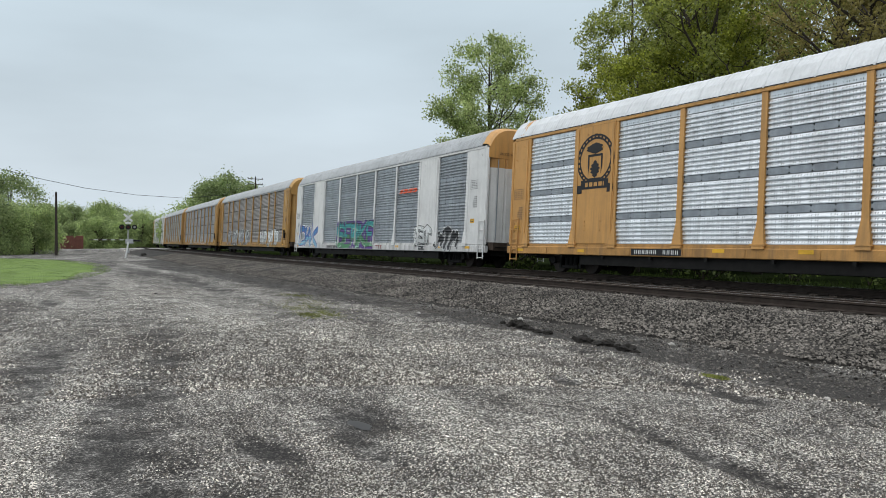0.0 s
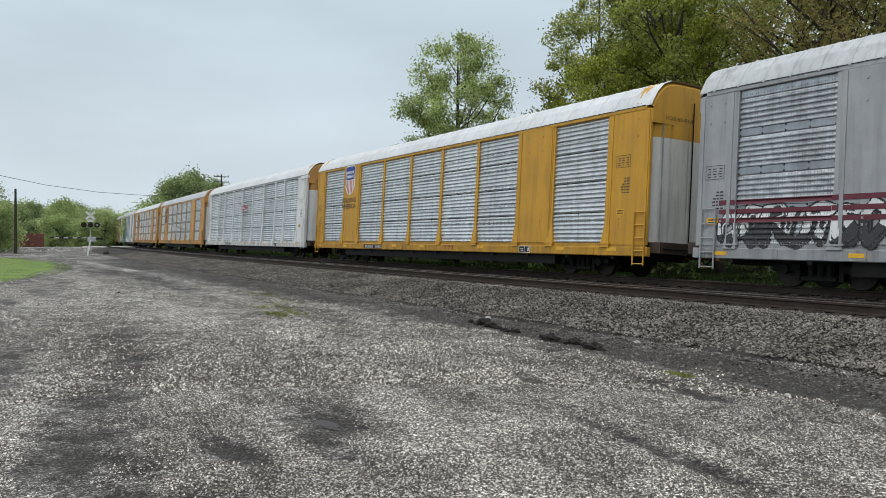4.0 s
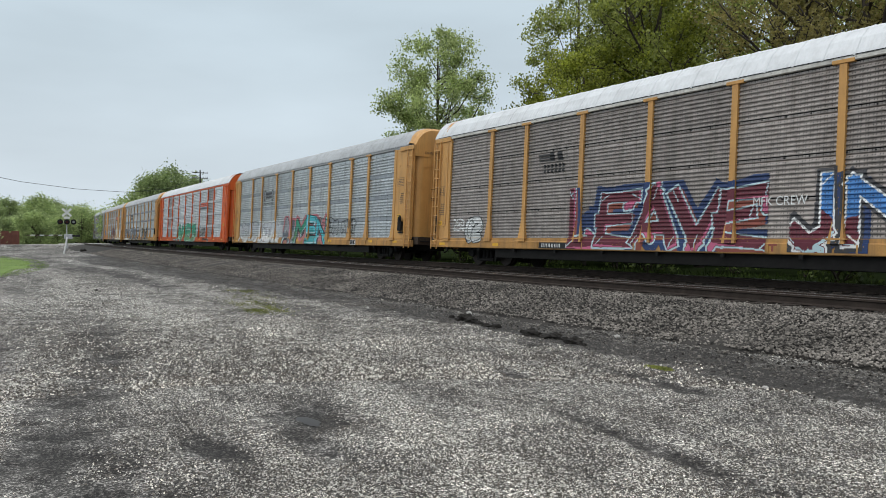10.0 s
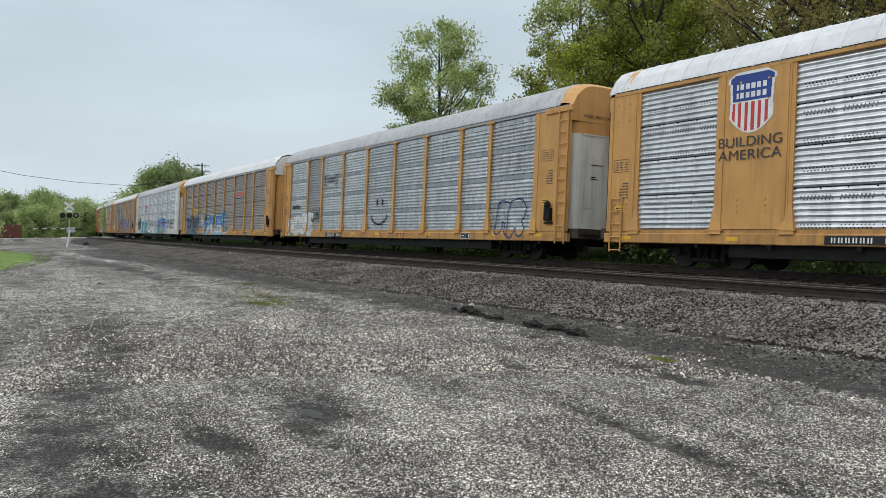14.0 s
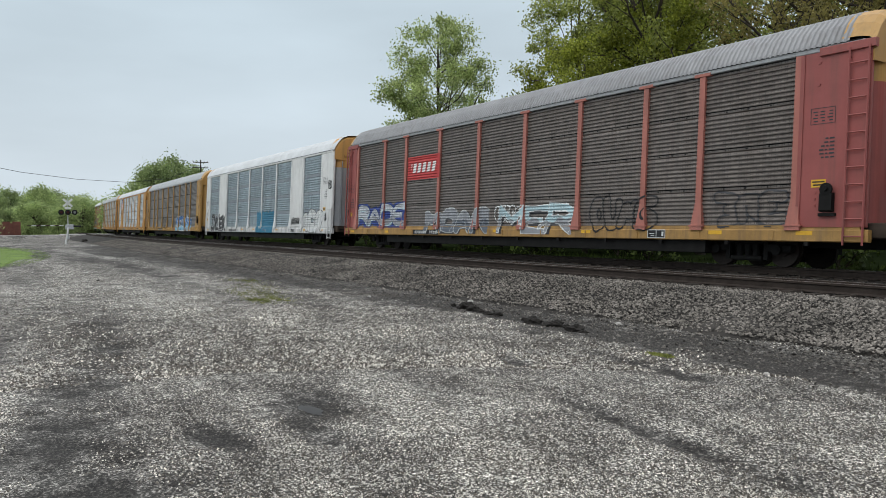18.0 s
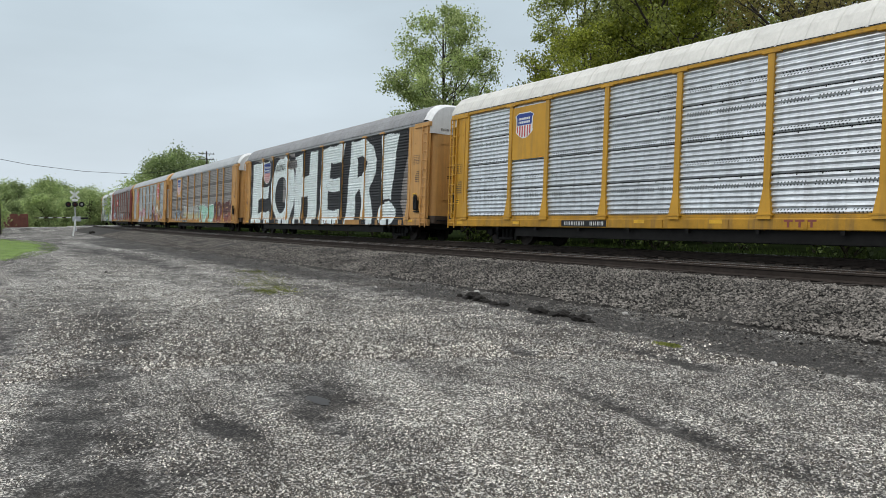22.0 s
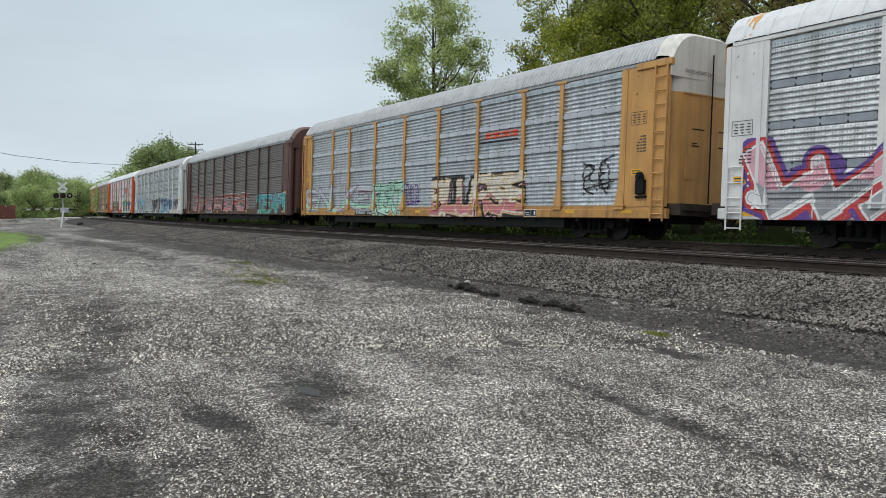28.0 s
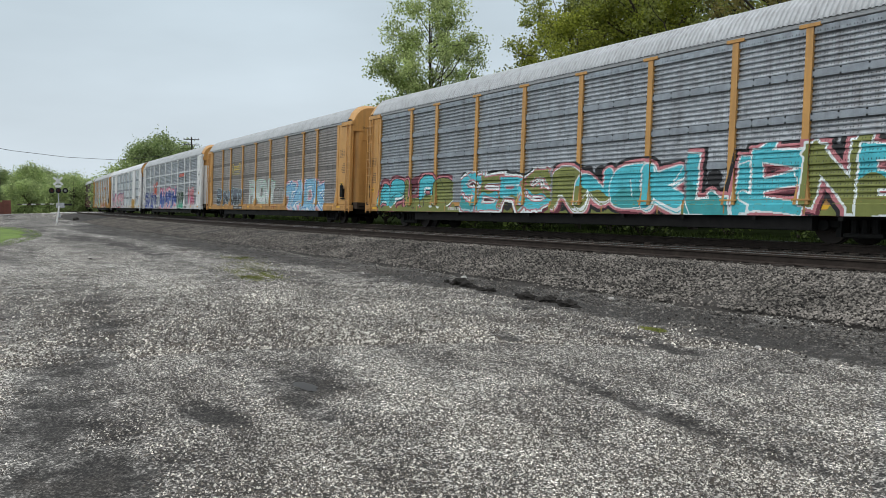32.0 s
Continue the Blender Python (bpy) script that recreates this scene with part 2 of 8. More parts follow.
# ---- ground ----
def ground_mat():
    """Old asphalt and crushed stone: pale worn tracks, dark damp dirt, loose chips."""
    m, nt, b = node_mat("gravel_lot")
    L = nt.links
    tc = nt.nodes.new("ShaderNodeTexCoord")

    def math_node(op, x, y=None, z=None):
        n = nt.nodes.new("ShaderNodeMath")
        n.operation = op
        for i, q in enumerate((x, y, z)):
            if q is None:
                continue
            if isinstance(q, (int, float)):
                n.inputs[i].default_value = q
            else:
                L.new(q, n.inputs[i])
        return n.outputs[0]

    def ranged(x, a0, a1, b0, b1):
        n = nt.nodes.new("ShaderNodeMapRange")
        for i, q in enumerate((a0, a1, b0, b1)):
            n.inputs[i + 1].default_value = q
        L.new(x, n.inputs[0])
        return n.outputs[0]

    def noisy(scale, detail, rough, stretch=None):
        n = add(nt, "ShaderNodeTexNoise", Scale=scale, Detail=detail, Roughness=rough)
        if stretch:
            mp = nt.nodes.new("ShaderNodeMapping")
            mp.inputs["Rotation"].default_value = (0, 0, radians(-24))
            mp.inputs["Scale"].default_value = stretch
            L.new(tc.outputs["Object"], mp.inputs[0])
            L.new(mp.outputs[0], n.inputs[0])
        else:
            L.new(tc.outputs["Object"], n.inputs[0])
        return n.outputs[0]

    dirt = nt.nodes.new("ShaderNodeAttribute")
    dirt.attribute_name = "dirt"
    pale = nt.nodes.new("ShaderNodeAttribute")
    pale.attribute_name = "pale"
    wide = noisy(0.22, 6.0, 0.65, (0.55, 2.0, 1))
    mid = noisy(1.5, 6.0, 0.72)
    small = noisy(9.0, 4.0, 0.7)
    lay_ = math_node("ADD", math_node("MULTIPLY", wide, 0.9), math_node("MULTIPLY", mid, 0.85))
    lay_ = math_node("ADD", lay_, math_node("MULTIPLY", small, 0.25))
    lay_ = ranged(lay_, 0.80, 1.16, 0.0, 1.0)
    lay_ = math_node("ADD", lay_, math_node("MULTIPLY", pale.outputs["Fac"], 0.55))
    lay_ = math_node("SUBTRACT", lay_, math_node("MULTIPLY", math_node("MULTIPLY", dirt.outputs["Fac"], ranged(noisy(3.5, 6.0, 0.75), 0.32, 0.68, 0.1, 1.7)), 0.7))
    base = nt.nodes.new("ShaderNodeValToRGB")
    base.color_ramp.elements[0].color = (0.034, 0.031, 0.028, 1)
    base.color_ramp.elements[1].color = (0.245, 0.234, 0.212, 1)
    e = base.color_ramp.elements.new(0.45)
    e.color = (0.104, 0.098, 0.090, 1)
    L.new(lay_, base.inputs[0])
    fac = None
    for scale, a0, a1, b0, b1 in ((64.0, 0.50, 0.98, 0.45, 3.6), (120.0, 0.0, 1.0, 0.20, 1.8), (26.0, 0.0, 1.0, 0.72, 1.28), (9.0, 0.0, 1.0, 0.80, 1.20)):
        v = add(nt, "ShaderNodeTexVoronoi", Scale=scale)
        L.new(tc.outputs["Object"], v.inputs[0])
        sp = nt.nodes.new("ShaderNodeSeparateColor")
        L.new(v.outputs["Color"], sp.inputs[0])
        r = ranged(sp.outputs[0], a0, a1, b0, b1)
        fac = r if fac is None else math_node("MULTIPLY", fac, r)
        if scale == 64.0:
            high = v.outputs["Distance"]
    # chips sit in stone, dirt hides them
    keep = math_node("MULTIPLY", dirt.outputs["Fac"], 0.35)
    keep = math_node("SUBTRACT", 1.0, keep)
    fac = math_node("ADD", math_node("MULTIPLY", math_node("SUBTRACT", fac, 1.0), keep), 1.0)
    sc = nt.nodes.new("ShaderNodeVectorMath")
    sc.operation = "SCALE"
    L.new(base.outputs[0], sc.inputs[0])
    L.new(fac, sc.inputs[3])
    # thin moss where it is damp
    mo = nt.nodes.new("ShaderNodeMix")
    mo.data_type = "RGBA"
    mo.inputs[7].default_value = (0.105, 0.080, 0.055, 1)
    mossy = ranged(noisy(0.5, 5.0, 0.7), 0.55, 0.75, 0.0, 0.25)
    L.new(mossy, mo.inputs[0])
    L.new(sc.outputs[0], mo.inputs[6])
    L.new(mo.outputs[2], b.inputs["Base Color"])
    L.new(ranged(dirt.outputs["Fac"], 0.0, 1.2, 0.95, 0.75), b.inputs["Roughness"])
    b.inputs["Specular IOR Level"].default_value = 0.2
    bp = add(nt, "ShaderNodeBump", Strength=0.8, Distance=0.01)
    L.new(high, bp.inputs["Height"])
    bp2 = add(nt, "ShaderNodeBump", Strength=0.6, Distance=0.05)
    L.new(small, bp2.inputs["Height"])
    L.new(bp.outputs[0], bp2.inputs["Normal"])
    L.new(bp2.outputs[0], b.inputs["Normal"])
    return m


def stone_mat(name, lo, hi, rough=0.9, spec=0.2):
    """Crushed stone whose pieces differ in tone."""
    m, nt, b = node_mat(name)
    L = nt.links
    geo = nt.nodes.new("ShaderNodeNewGeometry")
    ramp = nt.nodes.new("ShaderNodeValToRGB")
    ramp.color_ramp.elements[0].color = (*lo, 1)
    ramp.color_ramp.elements[1].color = (*hi, 1)
    L.new(geo.outputs["Random Per Island"], ramp.inputs[0])
    tc = nt.nodes.new("ShaderNodeTexCoord")
    n = add(nt, "ShaderNodeTexNoise", Scale=0.8, Detail=4.0)
    L.new(tc.outputs["Object"], n.inputs[0])
    mr = nt.nodes.new("ShaderNodeMapRange")
    mr.inputs[1].default_value, mr.inputs[2].default_value = 0.3, 0.7
    mr.inputs[3].default_value, mr.inputs[4].default_value = 0.6, 1.35
    L.new(n.outputs[0], mr.inputs[0])
    sc = nt.nodes.new("ShaderNodeVectorMath")
    sc.operation = "SCALE"
    L.new(ramp.outputs[0], sc.inputs[0])
    L.new(mr.outputs[0], sc.inputs[3])
    L.new(sc.outputs[0], b.inputs["Base Color"])
    b.inputs["Roughness"].default_value = rough
    b.inputs["Specular IOR Level"].default_value = spec
    return m


GRAVEL = ground_mat()
BALLAST = stone_mat("ballast_stone", (0.014, 0.013, 0.012), (0.28, 0.252, 0.222))


PATCHES = {"dirt": [], "pale": []}


def patch(kind, x, y, rx, ry, turn, much):
    """A stain of dirt or a worn pale place with its centre, half lengths, turn in degrees and strength."""
    PATCHES[kind].append((x, y, rx, ry, math.cos(radians(turn)), math.sin(radians(turn)), much))


patch("dirt", -6.65, 2.80, 0.75, 0.42, 0, 0.9)
patch("dirt", -5.7, 2.46, 0.40, 0.16, 0, 0.8)
patch("dirt", -6.05, 1.72, 0.50, 0.22, 10, 1.0)
patch("dirt", -4.7, 0.7, 1.1, 0.5, 0, 0.5)
patch("pale", -2.6, 4.0, 1.2, 0.5, -10, 0.5)
patch("pale", -3.4, 3.3, 0.9, 0.4, -8, 0.4)
patch("dirt", -8.6, 1.2, 3.6, 0.7, -6, 0.22)
patch("dirt", -9.3, 1.3, 2.2, 0.4, -12, 0.25)
patch("dirt", -7.0, 0.55, 1.6, 0.25, -8, 0.5)
patch("dirt", -5.6, 0.6, 1.2, 0.35, 0, 0.35)
patch("dirt", -6.8, 0.9, 1.8, 0.5, -4, 0.3)
patch("dirt", -9.5, 0.2, 2.5, 0.35, -4, 0.5)
patch("dirt", -12.5, 0.4, 3.0, 0.7, -6, 0.5)
patch("dirt", -14.0, 2.2, 3.5, 0.35, -8, 0.45)
patch("dirt", -15.6, 3.2, 2.0, 0.25, -6, 0.4)
patch("dirt", -7.38, 5.74, 0.30, 0.13, 0, 1.3)
patch("dirt", -8.6, 5.4, 0.35, 0.10, -15, 0.6)
patch("dirt", -5.9, 6.80, 0.75, 0.14, -8, 1.5)
patch("dirt", -5.3, 8.1, 1.2, 0.4, -12, 0.9)
patch("dirt", -7.6, 8.0, 2.2, 0.22, -10, 0.7)
patch("dirt", -12.9, 8.75, 1.8, 0.25, -4, 0.7)
patch("dirt", -10.4, 8.5, 1.6, 0.3, -4, 0.9)
patch("dirt", -4.1, 4.63, 1.7, 0.12, -8.6, 0.95)
patch("dirt", -3.9, 5.15, 1.6, 0.07, -9, 0.5)
patch("dirt", -4.36, 5.97, 0.5, 0.2, -8, 0.55)
patch("dirt", -6.6, 4.0, 1.6, 0.14, -12, 0.4)
patch("dirt", -9.0, 7.3, 4.0, 0.10, -11, 0.6)
patch("dirt", -7.5, 6.3, 3.0, 0.10, -10, 0.35)
patch("dirt", -23.4, 0.72, 0.9, 0.2, 0, 1.2)
patch("dirt", -26.0, 1.7, 3.0, 0.4, 0, 0.5)
patch("dirt", -21.0, 4.6, 3.5, 0.5, -8, 0.4)
patch("dirt", -30.0, 6.2, 9.0, 0.5, -3, 0.5)
patch("dirt", -44.0, 6.0, 14.0, 0.8, 0, 0.6)
patch("dirt", -62.0, 8.0, 16.0, 1.2, 0, 0.6)
patch("dirt", -36.0, 8.6, 12.0, 0.7, 2, 0.6)
patch("dirt", -50.0, 4.2, 6.0, 0.4, -3, 0.7)
patch("pale", -13.2, 5.0, 3.0, 0.7, -14, 0.7)
patch("pale", -10.6, 5.8, 2.6, 0.45, -8, 0.75)
patch("pale", -3.3, 4.15, 1.0, 0.25, -8, 0.7)
patch("pale", -3.1, 5.5, 1.0, 0.30, -10, 0.7)
patch("pale", -5.64, 2.10, 0.7, 0.14, 0, 0.6)
patch("pale", -4.75, 2.0, 0.9, 0.35, -5, 0.6)
patch("pale", -5.3, 3.3, 1.6, 0.35, -8, 0.55)
patch("pale", -7.6, 0.1, 1.5, 0.3, -10, 0.6)
patch("pale", -23.6, 3.1, 5.0, 0.9, -6, 0.7)
patch("pale", -17.5, 4.2, 4.0, 0.6, -10, 0.6)
patch("pale", -6.6, 4.8, 1.8, 0.3, -10, 0.35)
patch("pale", -3.6, 5.4, 1.8, 0.8, -10, 0.45)
patch("pale", -2.6, 6.6, 1.6, 0.7, -14, 0.6)
patch("pale", -7.0, 3.9, 2.0, 0.3, -8, 0.4)
patch("pale", -6.2, 3.4, 1.2, 0.3, -10, 0.4)
patch("pale", -9.0, 4.4, 2.6, 0.5, -12, 0.4)
patch("pale", -20.0, 3.8, 6.0, 0.8, -8, 0.5)
patch("pale", -4.6, 7.4, 1.6, 0.35, -12, 0.4)
patch("pale", -44.5, 7.1, 1.6, 0.35, 0, 1.0)
patch("pale", -33.0, 3.6, 6.0, 0.6, -2, 0.6)
patch("pale", -56.0, 6.8, 8.0, 0.7, 0, 0.6)


def stain(kind, x, y):
    s = 0.0
    wob = 0.55 * noise.noise((x * 1.1, y * 1.1, 11)) + 0.35 * noise.noise((x * 3.1, y * 3.1, 5))
    for px, py, rx, ry, c, sn, much in PATCHES[kind]:
        dx, dy = x - px, y - py
        if abs(dx) > 3 * max(rx, ry) or abs(dy) > 3 * max(rx, ry):
            continue
        u, v = (dx * c + dy * sn) / rx, (dy * c - dx * sn) / ry
        s += much * max(0.0, min(1.0, 1.25 - 0.95 * math.hypot(u, v) + wob))
    if kind == "dirt":
        off = math.hypot(x, CY - y) - RC
        edge = 8.6 + 0.5 * noise.noise((x * 0.3, 0, 2))
        if off < 12:
            s += max(0.0, 0.95 - abs(off - edge - 0.6) * 0.55) + wob * 0.6
        if off < -1:
            s += 0.5
    return max(0.0, s)


def lot_height(x, y):
    """The lot is flat, with shallow ruts near the line and dips where it is broken."""
    off = math.hypot(x, CY - y) - RC
    h = 0.02 * (noise.noise((x * 0.35, y * 0.35, 0)) + 0.5 * noise.noise((x * 1.1, y * 1.1, 3)))
    if 5 < off < 13:
        h += 0.03 * noise.noise((x * 0.7, y * 2.6, 7)) + 0.012 * noise.noise((x * 3, y * 5, 9))
    h -= 0.035 * min(stain("dirt", x, y), 1.3)
    if off < 2:
        h -= 0.02 * (2 - max(off, -8))
    return h


GRID = {}


def ground_sheet():
    """One sheet from the lot to the horizon, finer in front of the camera."""
    radii = [0.0] + [0.8 * 1.03 ** i for i in range(300) if 0.8 * 1.03 ** i < 3500]
    angles = [radians(a) for a in list(np.arange(112, 184, 0.45)) + list(np.arange(184, 472, 6.0))]
    n = len(angles)
    v, f = [(0, 0, 0)], []
    dirt, pale = [0.0], [0.0]
    for r in radii[1:]:
        for a in angles:
            x, y = r * math.cos(a), r * math.sin(a)
            near = r < 75
            v.append((x, y, lot_height(x, y) if near else (-0.2 if y > 14 else 0.0)))
            dirt.append(stain("dirt", x, y) if near else 0.2)
            pale.append(stain("pale", x, y) if near else 0.1)
    for j in range(n):
        f.append((0, 1 + j, 1 + (j + 1) % n))
    for i in range(len(radii) - 2):
        a = 1 + i * n
        for j in range(n):
            k = (j + 1) % n
            f.append((a + j, a + n + j, a + n + k, a + k))
    me = from_lists("ground", v, f, [GRAVEL], smooth=True)
    GRID.update(r=np.array(radii[1:]), a=np.array(angles), z=np.array([q[2] for q in v[1:]]).reshape(-1, n), dirt=np.array(dirt[1:]).reshape(-1, n), pale=np.array(pale[1:]).reshape(-1, n))
    for nm, vals in (("dirt", dirt), ("pale", pale)):
        at_ = me.attributes.new(nm, "FLOAT", "POINT")
        at_.data.foreach_set("value", np.array(vals, dtype=np.float32))
    return me


ground = tagged(new("ground", ground_sheet()), "grey crushed stone and worn asphalt lot with dark damp patches", "ground", kind="structure")


def strip(name, offs, s0, s1, step, mat, smooth=False, wob=0.0):
    """A strip that follows the line, with the cross section offs = ((off, z), ...)."""
    v, f = [], []
    k = len(offs)
    count = int((s1 - s0) / step) + 1
    for i in range(count):
        s = s0 + i * step
        for o, z in offs:
            w = wob * noise.noise((s * 0.7, o * 0.9, 1.3))
            v.append(on_track(s, o + w, z + 0.4 * w))
    for i in range(count - 1):
        for j in range(k - 1):
            a = i * k + j
            f.append((a, a + 1, a + k + 1, a + k))
    return from_lists(name, v, f, [mat], smooth=smooth)


TRACK2 = 4.15
# the bed's colour is near black to take in the shade under the train
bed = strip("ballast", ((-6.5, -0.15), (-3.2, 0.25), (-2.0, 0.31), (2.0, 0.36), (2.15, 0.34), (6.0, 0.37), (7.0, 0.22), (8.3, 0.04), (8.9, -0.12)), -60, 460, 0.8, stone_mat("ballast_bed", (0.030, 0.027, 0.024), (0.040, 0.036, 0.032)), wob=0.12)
tagged(new("ballast", bed), "bed of grey and brown crushed track stone, darkened for shade", "ballast", kind="structure")


def loose_stones(name, n, area, size, mat, seed, label):
    """Small angular stones strewn over an area given as a function of a random source."""
    rnd = random.Random(seed)
    v, f = [], []
    base = [(1, 0, 0), (-1, 0, 0), (0, 1, 0), (0, -1, 0), (0, 0, 1), (0, 0, -0.6)]
    tri = [(0, 2, 4), (2, 1, 4), (1, 3, 4), (3, 0, 4), (2, 0, 5), (1, 2, 5), (3, 1, 5), (0, 3, 5)]
    for _ in range(n):
        p = area(rnd)
        r = size(rnd)
        a, ca = rnd.uniform(0, 6.28), rnd.uniform(-0.6, 0.6)
        k = len(v)
        for bx, by, bz in base:
            x, y, z = bx * r * rnd.uniform(0.7, 1.3), by * r * rnd.uniform(0.6, 1.1), bz * r * rnd.uniform(0.5, 1.0)
            z, x = z * math.cos(ca) - x * math.sin(ca), x * math.cos(ca) + z * math.sin(ca)
            v.append((p[0] + x * math.cos(a) - y * math.sin(a), p[1] + x * math.sin(a) + y * math.cos(a), p[2] + z))
        f += [(k + i, k + j, k + l) for i, j, l in tri]
    return tagged(new(name, from_lists(name, v, f, [mat])), label, "stones", kind="stuff")


def bed_z(o):
    pts = ((-6.5, -0.15), (-3.2, 0.25), (-2.0, 0.31), (2.0, 0.36), (2.15, 0.34), (6.0, 0.37), (7.0, 0.22), (8.6, 0.0), (9.6, -0.02), (30, 0))
    for (a, za), (b, zb) in zip(pts, pts[1:]):
        if o <= b:
            return za + (zb - za) * (o - a) / (b - a)
    return 0.0


def bank(rnd):
    s = 3 + 80 * rnd.random() ** 2.1
    o = rnd.uniform(5.3, 8.5) + (0.5 * rnd.gauss(0, 1) if rnd.random() < 0.12 else 0)
    p = on_track(s, o)
    return (p.x, p.y, bed_z(o) + 0.02)


def between(rnd):
    s = 3 + 60 * rnd.random() ** 1.5
    o = rnd.uniform(-2.5, 5.6)
    p = on_track(s, o)
    return (p.x, p.y, bed_z(o) + 0.005)


def edge_grit(rnd):
    s = 2 + 60 * rnd.random() ** 1.6
    o = 8.3 + abs(rnd.gauss(0, 1.1))
    p = on_track(s, o)
    return (p.x, p.y, lot_height(p.x, p.y) + 0.003)


loose_stones("bank_stones", 75000, bank, lambda r: r.uniform(0.014, 0.036), BALLAST, 1, "crushed track stones on the bank of the line")
# oily stones between the rails, coloured darker still for the shade below the cars
loose_stones("track_stones", 9000, between, lambda r: r.uniform(0.025, 0.05), stone_mat("oily_stone", (0.014, 0.012, 0.011), (0.065, 0.057, 0.05)), 2, "crushed stones between the rails and ties, darkened by oil and painted shade")
loose_stones("edge_grit", 14000, edge_grit, lambda r: r.uniform(0.008, 0.03), stone_mat("grit", (0.025, 0.022, 0.02), (0.20, 0.185, 0.165)), 4, "dark grit and scattered stones along the bank")


def lot_chips(count, seed, r0, r1, s0, s1, power):
    """Small loose chips on the lot, fewer where it is dirty, lying on the sheet."""
    rnd = np.random.RandomState(seed)
    a = np.radians(rnd.uniform(118, 181.5, count))
    r = r0 + (r1 - r0) * rnd.random_sample(count) ** power
    i = np.clip(np.searchsorted(GRID["r"], r) - 1, 0, len(GRID["r"]) - 2)
    j = np.clip(np.searchsorted(GRID["a"], a) - 1, 0, 158)
    fr = (r - GRID["r"][i]) / (GRID["r"][i + 1] - GRID["r"][i])
    fa = (a - GRID["a"][j]) / (GRID["a"][j + 1] - GRID["a"][j])

    def read(k):
        g = GRID[k]
        return (g[i, j] * (1 - fa) + g[i, j + 1] * fa) * (1 - fr) + (g[i + 1, j] * (1 - fa) + g[i + 1, j + 1] * fa) * fr

    z, d, pl = read("z"), read("dirt"), read("pale")
    keep = rnd.random_sample(count) < 0.60 - 0.95 * d + 0.5 * pl
    x, y, z = (r * np.cos(a))[keep], (r * np.sin(a))[keep], z[keep]
    n = len(x)
    size = rnd.uniform(s0, s1, n)
    turn = rnd.uniform(0, 6.2832, n)
    v = np.zeros((n, 5, 3))
    for k in range(4):
        q = turn + k * 1.5708 + rnd.uniform(-0.35, 0.35, n)
        l = size * rnd.uniform(0.7, 1.35, n)
        v[:, k] = np.stack([x + l * np.cos(q), y + l * np.sin(q), z - 0.002 + size * rnd.uniform(0, 0.35, n)], 1)
    v[:, 4] = np.stack([x + size * rnd.uniform(-0.5, 0.5, n), y + size * rnd.uniform(-0.5, 0.5, n), z + size * rnd.uniform(0.7, 1.5, n)], 1)
    tri = np.array(((0, 1, 4), (1, 2, 4), (2, 3, 4), (3, 0, 4)))
    idx = (np.arange(n)[:, None, None] * 5 + tri[None]).reshape(-1).astype(np.int32)
    me = bpy.data.meshes.new("loose_chips")
    me.vertices.add(5 * n)
    me.vertices.foreach_set("co", v.ravel())
    me.loops.add(len(idx))
    me.loops.foreach_set("vertex_index", idx)
    me.polygons.add(4 * n)
    me.polygons.foreach_set("loop_start", np.arange(0, 12 * n, 3, dtype=np.int32))
    me.polygons.foreach_set("loop_total", np.full(4 * n, 3, dtype=np.int32))
    m = stone_mat("pale_chips", (0.035, 0.031, 0.027), (0.74, 0.70, 0.62))
    e = [q for q in m.node_tree.nodes if q.type == "VALTORGB"][0].color_ramp.elements.new(0.55)
    e.color = (0.122, 0.106, 0.089, 1)
    me.materials.append(m)
    me.update(calc_edges=True)
    return tagged(new("loose_chips", me), "loose pale and dark stone chips on the worn lot", "stones", kind="stuff")


lot_chips(250000, 3, 3.2, 16.2, 0.0036, 0.0100, 1.7)
lot_chips(110000, 8, 9.0, 42.0, 0.009, 0.021, 1.5)

# rails and ties
RUST = paint("rail_rust", (0.050, 0.039, 0.033), 0.75, 0.2, 0.35, 6)
SHINE = paint("rail_head", (0.45, 0.43, 0.41), 0.3, 0.9, 0.15, 5)
TIE = paint("tie_wood", (0.045, 0.037, 0.031), 0.9, 0, 0.4, 6, bump=0.5)


def rail_mesh(off, z):
    prof = [(-0.076, 0), (0.076, 0), (0.07, 0.018), (0.012, 0.032), (0.012, 0.125), (0.036, 0.138), (0.036, 0.168), (0.026, 0.178), (-0.026, 0.178), (-0.036, 0.168), (-0.036, 0.138), (-0.012, 0.125), (-0.012, 0.032), (-0.07, 0.018)]
    v, f, mi = [], [], []
    n, k = 106, len(prof)
    for i in range(n):
        s = -60 + i * 5.0
        v += [on_track(s, off + o, z + h) for o, h in prof]
    for i in range(n - 1):
        for j in range(k):
            a, b = i * k + j, i * k + (j + 1) % k
            f.append((a, a + k, b + k, b))
            mi.append(1 if j in (7, 8) else 0)
    return from_lists("rail", v, f, [RUST, SHINE], mi)


for base_off, lift in ((0.0, RAILZ - 0.178), (TRACK2, RAILZ - 0.16)):
    for side in (-0.7525, 0.7525):
        rail = put("rail", rail_mesh(base_off + side, lift + side * math.tan(radians(LEAN))))
        tagged(rail, "rusty brown steel rail with a bright worn head", "rail", "rails", "structure")

tie_geo = Geo()
tie_geo.box(-0.11, 0.11, -1.3, 1.3, -0.16, 0.0, ch=0.012)
tie_geo.box(-0.09, 0.09, -0.90, -0.62, 0.0, 0.018, 1)
tie_geo.box(-0.09, 0.09, 0.62, 0.90, 0.0, 0.018, 1)
tie_mesh = tie_geo.mesh("tie", [TIE, RUST])
tie_rnd = random.Random(5)


